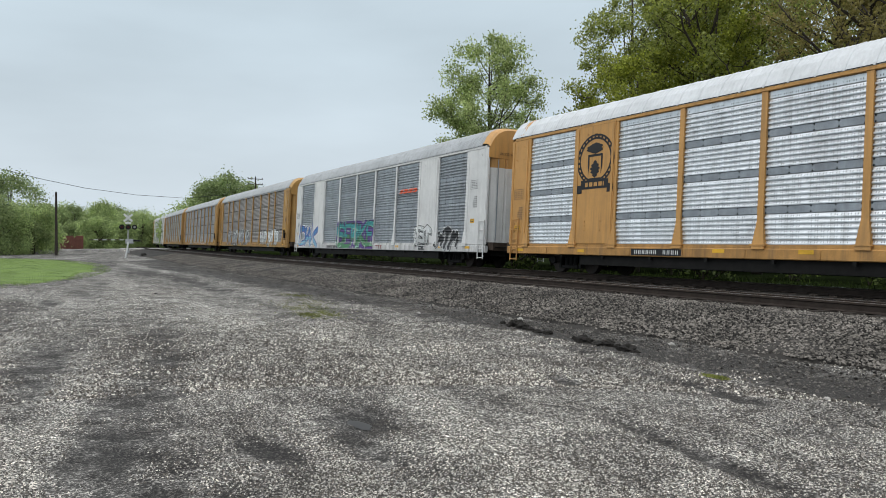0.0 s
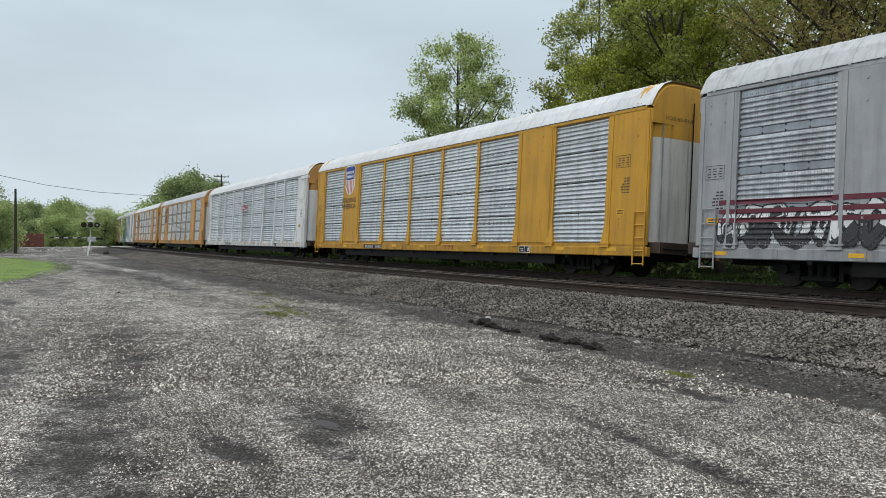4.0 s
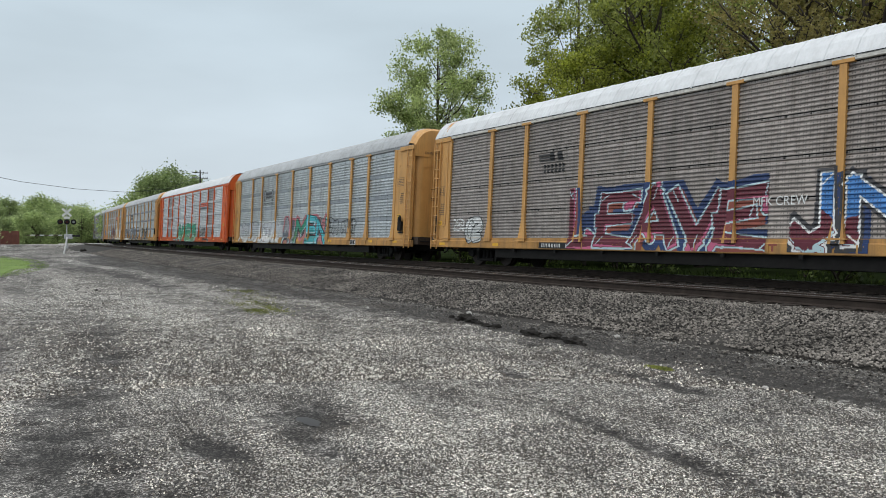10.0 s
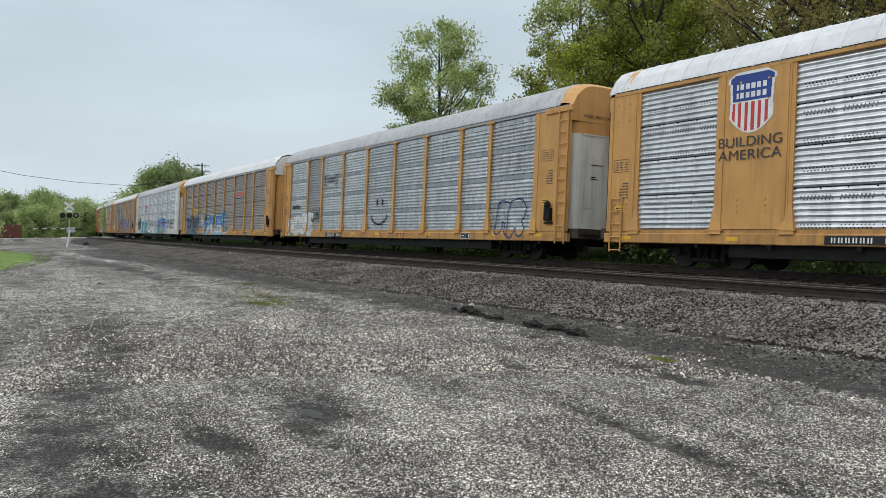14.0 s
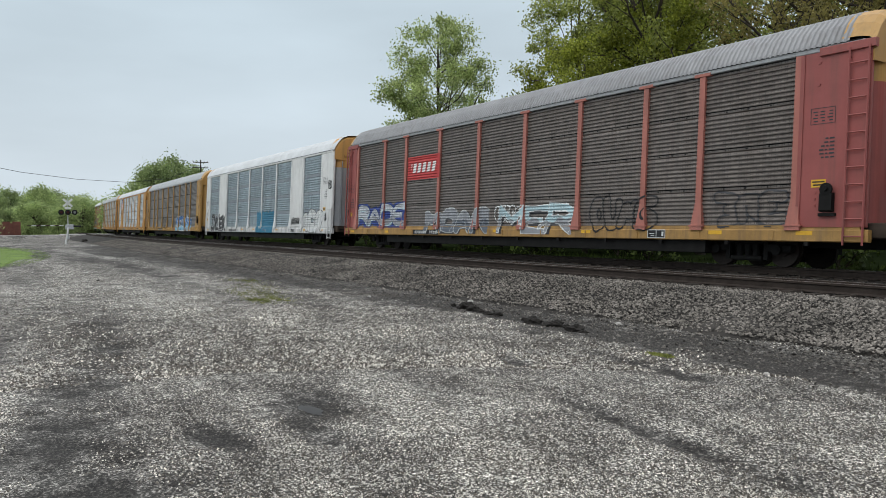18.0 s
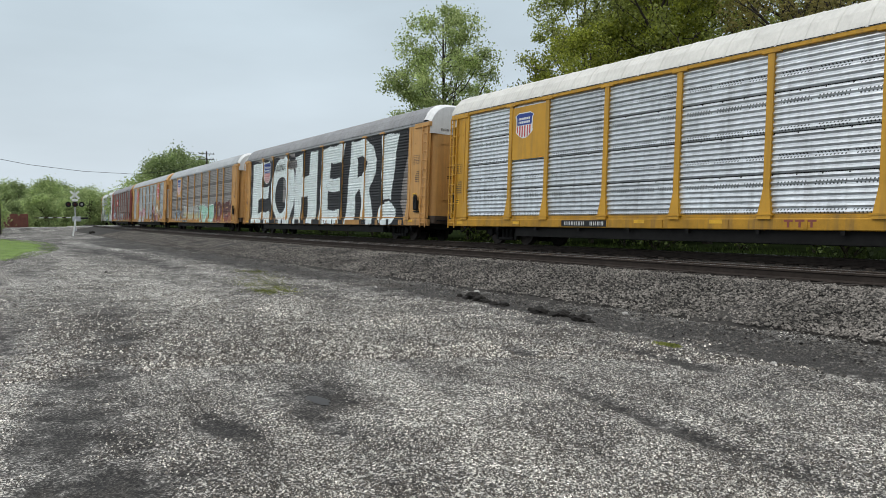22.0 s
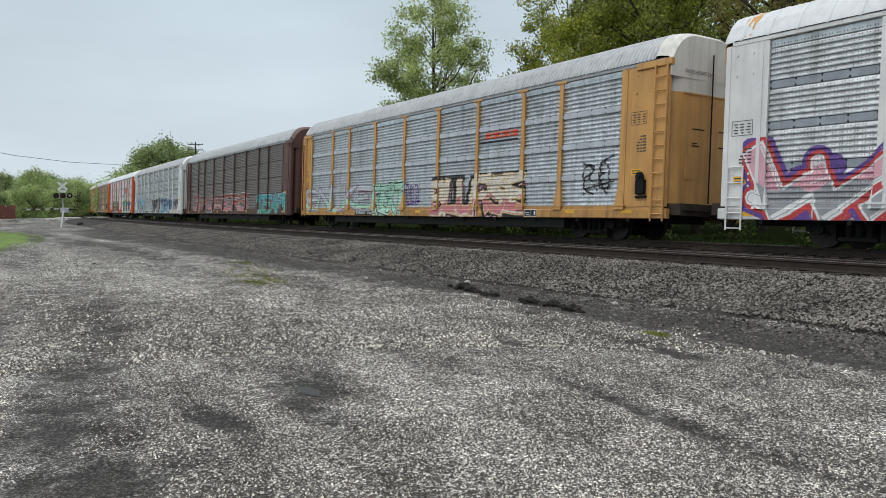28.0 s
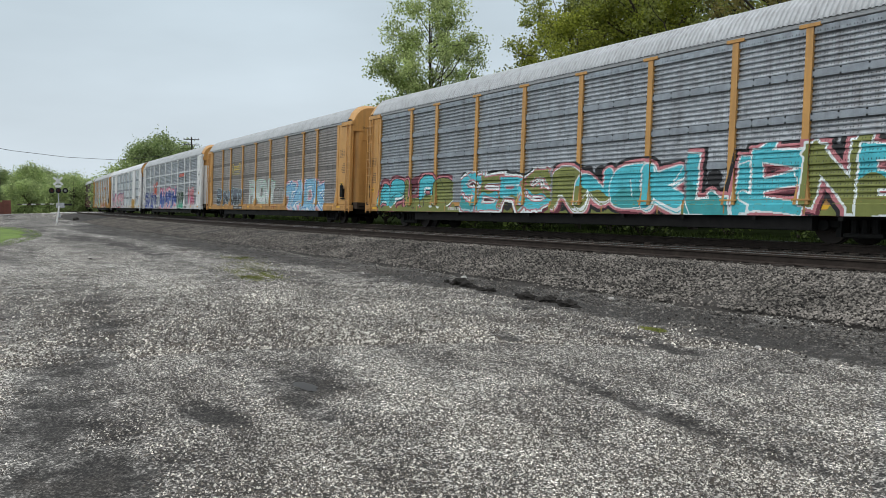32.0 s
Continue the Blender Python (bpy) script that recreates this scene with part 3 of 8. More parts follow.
def tie_row(base_off, z, s0, s1):
    s = s0
    while s < s1:
        p = on_track(s, base_off + tie_rnd.uniform(-0.07, 0.07), z + tie_rnd.uniform(-0.012, 0.006))
        t = put("tie", tie_mesh, None, pose(p.x, p.y, p.z, 0, 0, 180 - math.degrees(s / RAD) + tie_rnd.uniform(-1.2, 1.2)) @ pose(0, 0, 0, LEAN, 0, 0))
        tagged(t, "weathered dark timber railway tie", "tie", "ties of the line", "structure")
        s += 0.55


tie_row(TRACK2, RAILZ - 0.17, 2, 75)
tie_row(0.0, RAILZ - 0.19, 4, 60)


# broken clods, debris and weeds on the lot
MUD = paint("mud_clod", (0.030, 0.027, 0.024), 0.9, 0, 0.4, 8, bump=0.8)
clod_rnd = random.Random(21)


def clod_mesh(seed, rx, ry, rz):
    bm = bmesh.new()
    bmesh.ops.create_icosphere(bm, subdivisions=3, radius=1.0)
    for v in bm.verts:
        k = 1 + 0.45 * noise.noise(v.co * 1.7 + Vector((seed, 0, 0))) + 0.2 * noise.noise(v.co * 5 + Vector((0, seed, 0)))
        v.co = Vector((v.co.x * rx * k, v.co.y * ry * k, max(v.co.z, -0.3) * rz * k))
    me = bpy.data.meshes.new("mud_clod")
    bm.to_mesh(me)
    bm.free()
    me.materials.append(MUD)
    return me


clod_spots = [(-13.6 + 0.27 * i + clod_rnd.uniform(-0.1, 0.1), 8.85 - 0.033 * i + clod_rnd.uniform(-0.12, 0.12)) for i in range(18)]
for k, (cx, cy) in enumerate(clod_spots):
    if 7 < k < 11:
        continue
    rx = clod_rnd.uniform(0.06, 0.20)
    ry, rz = rx * clod_rnd.uniform(0.5, 0.8), rx * clod_rnd.uniform(0.35, 0.7)
    c = tagged(new("mud_clod", clod_mesh(k * 3.1, rx, ry, rz)), "dark clod of churned mud on the lot", "clod", "clods of mud")
    c.location = (cx, cy, lot_height(cx, cy) + 0.01)

deb = Geo()
deb.tube([(-0.30, 0, 0.03), (-0.1, 0.02, 0.06), (0.12, 0.0, 0.07), (0.32, -0.03, 0.10)], 0.05, 6, radii=[0.02, 0.05, 0.055, 0.03])
d = tagged(new("wood_scrap", deb.mesh("wood_scrap", [paint("bleached_wood", (0.48, 0.46, 0.42), 0.8, 0, 0.3, 9)])), "bleached scrap of wood lying on the dirt", "debris")
d.matrix_world = pose(-13.43, 9.15, lot_height(-13.43, 9.15) + 0.02, 0, 0, -35)
for k, (cx, cy, r) in enumerate(((-13.35, 7.72, 0.06), (-25.6, 3.77, 0.06), (-9.3, 9.3, 0.06), (-5.2, 7.4, 0.04), (-16.2, 8.2, 0.05))):
    st = tagged(new("stone", clod_mesh(40 + k, r, r * 0.7, r * 0.6)), "single stone lying on the lot", "stone", "single stones")
    st.data.materials[0] = paint("pale_stone", (0.42, 0.40, 0.37), 0.8, 0, 0.3, 9) if k != 1 else MUD
    st.location = (cx, cy, lot_height(cx, cy) + 0.01)

# ---- grass ----
GRASS = stone_mat("grass_blades", (0.11, 0.18, 0.035), (0.22, 0.31, 0.08), 0.7)


def grass_sheet(name, cx, cy, rx, ry, seed, label):
    """A lawn patch of short tufts with a ragged edge."""
    v, f = [], []
    n, rings = 90, 14
    for i in range(rings + 1):
        for j in range(n):
            a = 6.28318 * j / n
            k = i / rings * (1 + 0.10 * noise.noise((math.cos(a) * 4, math.sin(a) * 4, seed)) + 0.06 * noise.noise((math.cos(a) * 17, math.sin(a) * 17, seed)))
            x, y = cx + rx * k * math.cos(a), cy + ry * k * math.sin(a)
            v.append((x, y, 0.035 + 0.02 * noise.noise((x * 2, y * 2, 0)) - (0.10 if i == rings else 0)))
    for i in range(rings):
        for j in range(n):
            b = (j + 1) % n
            f.append((i * n + j, (i + 1) * n + j, (i + 1) * n + b, i * n + b))
    return tagged(new(name, from_lists(name, v, f, [paint("lawn", (0.15, 0.22, 0.055), 0.8, 0, 0.35, 0.8)])), label, "grass", kind="stuff")


def blades(name, n, spot, tall, label, mat=None):
    rnd = random.Random(name + str(n))
    v, f = [], []
    for _ in range(n):
        x, y, z = spot(rnd)
        h, a, w = tall * rnd.uniform(0.5, 1.3), rnd.uniform(0, 6.28), rnd.uniform(0.006, 0.014) * (1 + tall * 4)
        lx, ly = rnd.gauss(0, 0.4) * h, rnd.gauss(0, 0.4) * h
        k = len(v)
        v += [(x - w * math.cos(a), y - w * math.sin(a), z), (x + w * math.cos(a), y + w * math.sin(a), z), (x + lx, y + ly, z + h)]
        f.append((k, k + 1, k + 2))
    return tagged(new(name, from_lists(name, v, f, [mat or GRASS])), label, "grass", kind="stuff")


grass_sheet("lawn", -57.4, -4.5, 28, 9.3, 3, "bright green mown grass beside the lot")


def lawn_spot(rnd):
    a, k = rnd.uniform(0, 6.28), math.sqrt(rnd.random())
    return (-57.4 + 28.8 * k * math.cos(a), -4.5 + 9.7 * k * math.sin(a), 0.02)


blades("lawn_blades", 40000, lawn_spot, 0.055, "short bright green blades of the mown grass")


def weed_spot(rnd):
    cx, cy, r = rnd.choice(((-17.0, 6.0, 0.8), (-16.7, 5.9, 0.7), (-17.4, 6.0, 0.8), (-18.5, 6.3, 1.0), (-20.5, 6.9, 1.2), (-16.9, 5.9, 1.0), (-18.5, 6.3, 1.4), (-6.76, 7.5, 0.16), (-23, 7.5, 1.0)))
    return (cx + rnd.gauss(0, 0.6) * r, cy + rnd.gauss(0, 0.25) * r, 0.0)


blades("weeds", 4200, weed_spot, 0.022, "thin yellow-green weeds in the stone", stone_mat("weed", (0.10, 0.12, 0.03), (0.26, 0.27, 0.07)))

pud_v, pud_f = [], []
for j in range(40):
    a = 6.28318 * j / 40
    k = 1 + 0.35 * noise.noise((math.cos(a) * 1.5, math.sin(a) * 1.5, 4)) + 0.2 * noise.noise((math.cos(a) * 4, math.sin(a) * 4, 9))
    pud_v.append((-6.62 + 0.20 * k * math.cos(a), 2.74 + 0.085 * k * math.sin(a), 0))
low = min(lot_height(x, y) for x, y, _ in pud_v)
pud_v = [(x, y, low + 0.006) for x, y, _ in pud_v]
pud_m, pud_nt, pud_b = node_mat("puddle_water")
pud_b.inputs["Base Color"].default_value = (0.03, 0.027, 0.025, 1)
pud_b.inputs["Roughness"].default_value = 0.5
pud_b.inputs["Specular IOR Level"].default_value = 0.25
tagged(new("puddle", from_lists("puddle", pud_v, [tuple(range(40))], [pud_m])), "small grey puddle in a dark damp hollow", "puddle", kind="stuff")


# ---- the train ----
BAYS = (1.2, 4.05, 6.1, 8.95, 11.8, 14.65, 17.5, 20.3, 22.3, 25.1)
LENGTH = 26.9
P_BOT, P_TOP, Y_PANEL = 1.0, 4.95, 1.44
COLOURS = dict(yellow=(0.56, 0.295, 0.09), gold=(0.56, 0.29, 0.024), orange=(0.62, 0.105, 0.016), white=(0.72, 0.715, 0.70), red=(0.32, 0.085, 0.075), ochre=(0.47, 0.27, 0.085), brown=(0.10, 0.045, 0.035), grey=(0.34, 0.35, 0.36), cream=(0.62, 0.60, 0.55), salmon=(0.42, 0.15, 0.115))
PANELS = dict(silver=(0.54, 0.57, 0.59), bright=(0.70, 0.725, 0.745), plate=(0.55, 0.575, 0.585), mid=(0.36, 0.38, 0.40), ash=(0.48, 0.50, 0.50), dull=(0.30, 0.30, 0.305), dark=(0.31, 0.275, 0.252), brown=(0.165, 0.140, 0.124), slate=(0.36, 0.42, 0.45), white=(0.78, 0.80, 0.82))
BLACK = paint("under_black", (0.012, 0.0115, 0.011), 0.7, 0, 0.4, 4)
STEEL = paint("wheel_steel", (0.035, 0.027, 0.023), 0.6, 0.5, 0.35, 8)
SLOT = paint("shadow_gap", (0.012, 0.012, 0.013), 0.9, 0, 0.2, 4)
GALV = paint("galvanised_band", (0.30, 0.33, 0.36), 0.5, 0.25, 0.3, 2.2, streak=0.25)
BANDS = dict(galv=GALV, pale=paint("pale_band", (0.50, 0.53, 0.56), 0.45, 0.2, 0.2, 2, streak=0.2), dim=paint("dim_band", (0.165, 0.150, 0.140), 0.55, 0.1, 0.3, 2, streak=0.3), white=paint("white_band", (0.52, 0.54, 0.56), 0.45, 0.1, 0.15, 2, streak=0.2))
MESHES = {}


def body_paint(c):
    return paint("body_" + c, COLOURS[c], 0.5, 0, 0.14, 0.9, streak=0.34 if c != "white" else 0.15)


def panel_paint(p, style):
    return paint("panel_" + style + p, PANELS[p], 0.36, 0.8 if p in ("bright", "plate", "mid", "silver", "white", "ash", "slate") else 0.35, 0.14, 1.4, weave=0.10 if p in ("bright", "white") else 0.22, dots=0.85, streak=0.28 if p in ("bright", "white") else 0.45, pitch=0.11094 if style == "fine" else 0.13125, holes=style == "hole")


def panel_profile(kind):
    """Cross section of a side sheet: (depth, height, slot) from bottom to top; slot 1 is a flat band."""
    pts = []
    sheets = 4
    h = (P_TOP - P_BOT) / sheets
    for i in range(sheets):
        z0 = P_BOT + i * h
        if kind == "hole":
            for j in range(7):
                z, p_ = z0 + j * h / 7, h / 7
                slot = 2 if j == 6 and i < 3 else 0
                pts += [(0.0, z, 0), (0.030, z + p_ * 0.16, 0), (0.042, z + p_ * 0.36, 0), (0.034, z + p_ * 0.56, 0), (0.006, z + p_ * 0.82, slot)]
            continue
        ribs = 6 if kind in ("band", "brow") else 8
        flat = 0.2 if kind in ("band", "brow") else 0.10
        pitch = (h - flat) / ribs
        for j in range(ribs):
            z = z0 + j * pitch
            d = 0.030 if kind != "fine" else 0.026
            pts += [(-0.012, z, 0), (d, z + pitch * 0.05, 0), (d, z + pitch * 0.26, 0), (0.0, z + pitch * 0.66, 0), (-0.012, z + pitch * 0.9, 0)]
        zt = z0 + h - flat
        if kind == "band":
            pts += [(0.0, zt, 1 if i < 3 else 0), (0.012, zt + 0.01, 1 if i < 3 else 0), (0.012, zt + flat - 0.01, 1 if i < 3 else 0)]
        elif kind == "brow":
            pts += [(0.0, zt, 1 if i < 3 else 0), (0.05, zt + 0.012, 1 if i < 3 else 0), (0.05, zt + flat - 0.012, 1 if i < 3 else 0)]
        else:
            pts += [(0.0, zt, 0), (0.015, zt + 0.02, 0), (0.015, zt + flat - 0.025, 2), (-0.02, zt + flat - 0.02, 2)]
    pts.append((0.0, P_TOP, 0))
    return pts


def panel_mesh(width, kind, col, band):
    key = ("panel", round(width, 2), kind, col, band)
    if key not in MESHES:
        pr = panel_profile(kind)
        v, f, m = [], [], []
        for x in (-width / 2, width / 2):
            v += [(x, d, z) for d, z, _ in pr]
        n = len(pr)
        for i in range(n - 1):
            f.append((i, n + i, n + i + 1, i + 1))
            m.append(pr[i][2])
        v += [(-width / 2, -0.03, P_BOT), (width / 2, -0.03, P_BOT), (width / 2, -0.03, P_TOP), (-width / 2, -0.03, P_TOP)]
        f.append((2 * n + 3, 2 * n + 2, 2 * n + 1, 2 * n))
        m.append(0)
        # bolt heads along the laps of the sheets
        for i in range(1, 4):
            for dz in (-0.03, -0.17) if kind in ("band", "brow") else (-0.05,):
                z = P_BOT + i * (P_TOP - P_BOT) / 4 + dz
                for u in (-0.46, -0.23, 0.0, 0.23, 0.46):
                    k, x, d = len(v), u * width, float(np.interp(z, [q[1] for q in pr], [q[0] for q in pr]))
                    v += [(x - 0.022, d, z - 0.02), (x + 0.022, d, z - 0.02), (x + 0.022, d, z + 0.02), (x - 0.022, d, z + 0.02), (x, d + 0.018, z)]
                    f += [(k, k + 4, k + 1), (k + 1, k + 4, k + 2), (k + 2, k + 4, k + 3), (k + 3, k + 4, k)]
                    m += [2] * 4
        MESHES[key] = from_lists("side_panel", v, f, [panel_paint(col, kind if kind in ("fine", "hole") else "band"), BANDS[band], SLOT], m)
    return MESHES[key]


def post_mesh(kind, c):
    key = ("post", kind, c)
    if key not in MESHES:
        g = Geo()
        w, y1 = 0.09, 0.10
        if kind == "tee":
            g.box(-w, w, 0, y1, P_BOT + 0.5, P_TOP, ch=0.01)
            g.box(-0.26, 0.26, -0.01, y1 + 0.02, P_TOP - 0.03, P_TOP + 0.06, ch=0.01)
        else:
            g.box(-w, w, 0, y1, P_BOT + 0.5, P_TOP + 0.1, ch=0.01)
        # flange and flared foot
        g.box(-0.235, 0.235, 0.02, 0.17, P_BOT - 0.03, P_BOT + 0.01)
        k = len(g.v)
        g.v += [(-w, 0, P_BOT + 0.62), (w, 0, P_BOT + 0.62), (w, y1, P_BOT + 0.62), (-w, y1, P_BOT + 0.62), (-0.2, 0, P_BOT - 0.12), (0.2, 0, P_BOT - 0.12), (0.2, 0.16, P_BOT - 0.12), (-0.2, 0.16, P_BOT - 0.12)]
        for q in ((0, 1, 2, 3), (4, 7, 6, 5), (0, 4, 5, 1), (1, 5, 6, 2), (2, 6, 7, 3), (3, 7, 4, 0)):
            g.f.append(tuple(k + i for i in q))
            g.m.append(0)
        MESHES[key] = g.mesh("post", [body_paint(c)])
    return MESHES[key]


def arch(y, z0=5.10, z1=5.90, w=1.52):
    """Height of the roof over a point across the car."""
    return z0 + (z1 - z0) * (1 - abs(y / w) ** 4.5)


def roof_mesh(kind, c):
    key = ("roof", kind, c)
    if key not in MESHES:
        m = paint("roof_" + kind + c, (0.60, 0.615, 0.625) if c == "white" else (0.45, 0.465, 0.475) if c == "mid" else PANELS.get(c) or COLOURS[c], 0.5, 0.1, 0.14, 0.8, streak=0.15 if c in ("white", "bright", "cream") else 0.35)
        ys = [-1.53] + [1.52 * math.sin(radians(-90 + 15 * i)) for i in range(13)] + [1.53]
        v, f = [], []
        step = 0.145 if kind == "rib" else 0.15
        rows = []
        x = -LENGTH / 2 + (0.6 if kind == "rib" else 0.05)
        end = LENGTH / 2 - (0.6 if kind == "rib" else 0.05)
        while x < end:
            if kind == "rib":
                rows += [(x, 0.0), (x + step * 0.3, 0.0), (x + step * 0.5, 0.028), (x + step * 0.8, 0.028)]
            else:
                seam = 0.016 if len(rows) % 20 == 0 else 0.006
                rows += [(x, 0.0), (x + step * 0.35, 0.0), (x + step * 0.5, seam), (x + step * 0.85, seam)]
            x += step
        rows.append((end, 0.0))
        n = len(ys)
        for x, d in rows:
            for i, y in enumerate(ys):
                z = arch(max(min(y, 1.52), -1.52)) + d if 0 < i < n - 1 else 5.055
                v.append((x, y * (1 + d * 0.6), z))
        for r in range(len(rows) - 1):
            for i in range(n - 1):
                a = r * n + i
                f.append((a, a + n, a + n + 1, a + 1))
        MESHES[key] = from_lists("roof", v, f, [m], smooth=False)
    return MESHES[key]


def cap_mesh(kind, c):
    """Rounded end hood of the roof."""
    key = ("cap", kind, c)
    if key not in MESHES:
        g = Geo()
        ys = [-1.5 + 3.0 * i / 16 for i in range(17)]
        prof = [(0.0, 0.0), (0.35, -0.01), (0.62, -0.06), (0.78, -0.16)]
        for (xa, da), (xb, db) in zip(prof, prof[1:]):
            for ya, yb in zip(ys, ys[1:]):
                g.face([(xa, ya, arch(ya) + da + 0.01), (xb, ya, arch(ya) + db + 0.01), (xb, yb, arch(yb) + db + 0.01), (xa, yb, arch(yb) + da + 0.01)])
        for ya, yb in zip(ys, ys[1:]):
            g.face([(0.78, ya, 4.55), (0.78, yb, 4.55), (0.78, yb, arch(yb) - 0.15), (0.78, ya, arch(ya) - 0.15)])
        for y in (-1.5, 1.5):
            g.face([(0, y, 4.55), (0.78, y, 4.55), (0.78, y, 4.95), (0, y, 5.1)])
        MESHES[key] = g.mesh("roof_hood", [body_paint(c)])
    return MESHES[key]


def simple(key, build, mats):
    if key not in MESHES:
        g = Geo()
        build(g)
        MESHES[key] = g.mesh(key[0], mats)
    return MESHES[key]


def sill_mesh(c):
    def build(g):
        h = LENGTH / 2
        g.box(-h, h, 1.40, 1.53, 0.62, 0.90, ch=0.02)
        for i in range(12):
            x = -h + 1.4 + 2.2 * i
            g.box(x, x + 0.10, 1.46, 1.525, 0.52, 0.62, 1)
            g.box(x + 0.9, x + 0.94, 1.53, 1.545, 0.66, 0.86)
        g.box(-h + 0.2, h - 0.2, 1.36, 1.50, 0.90, 1.0)
        # plain black skirt, deepened to stand in for the shaded underframe and rigging
        g.box(-h + 4.4, h - 4.4, 1.15, 1.40, 0.30, 0.62, 1)
    return simple(("side_sill", c), build, [paint("sill_" + c, tuple(0.85 * q for q in COLOURS[c]), 0.6, 0, 0.30, 1.6, streak=0.55), BLACK])


def rail_top_mesh(c):
    def build(g):
        h = LENGTH / 2
        g.box(-h + 0.25, h - 0.25, 1.40, 1.53, P_TOP, 5.06, ch=0.015)
        # black strip that draws the shade under the eave
        g.box(-h + 0.3, h - 0.3, 1.50, 1.540, 5.062, 5.078, 1)
        for i in range(88):
            x = -h + 0.4 + 0.3 * i
            g.box(x, x + 0.035, 1.53, 1.540, 5.015, 5.038)
    return simple(("top_rail", c), build, [body_paint(c), BLACK])


def wide_mesh(w, c, lo=P_BOT, hi=P_TOP + 0.02):
    """A plain sheet-steel bay with stiffeners and rivets."""
    def build(g):
        g.box(-w / 2, w / 2, -0.02, 0.055, lo, hi, ch=0.012)
        for x in (-w / 2 + 0.10, w / 2 - 0.10):
            g.box(x - 0.05, x + 0.05, 0.055, 0.075, lo + 0.02, hi - 0.04)
        for x in (-w * 0.2, w * 0.2):
            for z in (1.45, 1.6, 1.75, 4.2, 4.7):
                g.box(x - 0.025, x + 0.025, 0.055, 0.072, z - 0.025, z + 0.025)
    return simple(("plain_panel", c, round(w, 2), lo, hi), build, [body_paint(c)])


def ladder_mesh(c):
    def build(g):
        for x in (-0.22, 0.22):
            g.tube([(x, 0.10, 0.55), (x, 0.10, 4.9)], 0.025)
            for z in (0.75, 2.8, 4.7):
                g.tube([(x, -0.05, z), (x, 0.10, z)], 0.02)
        for i in range(11):
            z = 0.75 + i * 0.38
            g.tube([(-0.22, 0.10, z), (0.22, 0.10, z)], 0.018)
    return simple(("ladder", c), build, [body_paint(c)])


def short_ladder_mesh(c):
    def build(g):
        for x in (-0.22, 0.22):
            g.tube([(x, 0.09, 0.35), (x, 0.09, 1.95)], 0.024)
        for i in range(5):
            z = 0.4 + i * 0.38
            g.tube([(-0.22, 0.09, z), (0.22, 0.09, z)], 0.018)
    return simple(("grab_ladder", c), build, [body_paint(c)])


def end_mesh(c, kind, top, split):
    """End wall with its folded doors, rounded at the corners; it stands at x = 0 and faces +x."""
    mats = [body_paint(c), body_paint(c), BLACK, GALV, body_paint(top), paint("end_sill_grime", (0.06, 0.045, 0.035), 0.8, 0, 0.4, 3)]

    def build(g):
        w = 1.42
        if kind == "tee":
            # a smooth shell with widely rounded corners
            corner = [(w - 0.42 + 0.42 * math.sin(radians(a)), -0.46 + 0.44 * math.cos(radians(a))) for a in range(0, 91, 10)]
            prof = [(-w, -0.62)] + [(-y, x) for y, x in reversed(corner)] + [(0.0, 0.0)] + corner + [(w, -0.62)]
        else:
            prof = [(-w, -0.62), (-w, -0.30), (-w + 0.10, -0.14), (-w + 0.30, -0.04), (-0.75, 0.0), (-0.68, -0.05), (-0.60, 0.0), (-0.05, 0.02), (0.0, -0.05), (0.05, 0.02), (0.60, 0.0), (0.68, -0.05), (0.75, 0.0), (w - 0.30, -0.04), (w - 0.10, -0.14), (w, -0.30), (w, -0.62)]
        for (ya, xa), (yb, xb) in zip(prof, prof[1:]):
            edge = abs(ya + yb) / 2 > 1.2
            g.face([(xa, ya, 1.05), (xb, yb, 1.05), (xb, yb, 4.15), (xa, ya, 4.15)], 1 if not edge or split else 0)
            g.face([(xa, ya, 4.15), (xb, yb, 4.15), (xb, yb, 5.0), (xa, ya, 5.0)], 4)
        if kind == "tee":
            # lap rail, inspection plate and small stencilled lines
            g.box(0.0, 0.012, -0.98, 0.98, 4.12, 4.16)
            g.box(-0.005, 0.010, -0.86, -0.50, 1.75, 2.45)
            for y, z, l in ((-0.6, 3.15, 0.5), (-0.6, 2.75, 0.22), (-0.6, 2.68, 0.30), (0.5, 3.15, 0.4), (0.5, 2.7, 0.3)):
                g.face([(0.006, y, z), (0.006, y + l, z), (0.006, y + l, z + 0.03), (0.006, y, z + 0.03)], 2)
        else:
            for y in (-1.05, 1.05):
                g.tube([(0.0, y, 1.1), (0.0, y, 4.5)], 0.02, mat=3)
        g.tube([(0.05, 0.12, 1.1), (0.05, 0.12, 5.3)], 0.02, mat=2)
        g.box(-0.5, 0.35, -1.35, 1.35, 0.72, 1.05, 5, ch=0.02)
    return simple(("end_door", c, kind, top, split), build, mats)


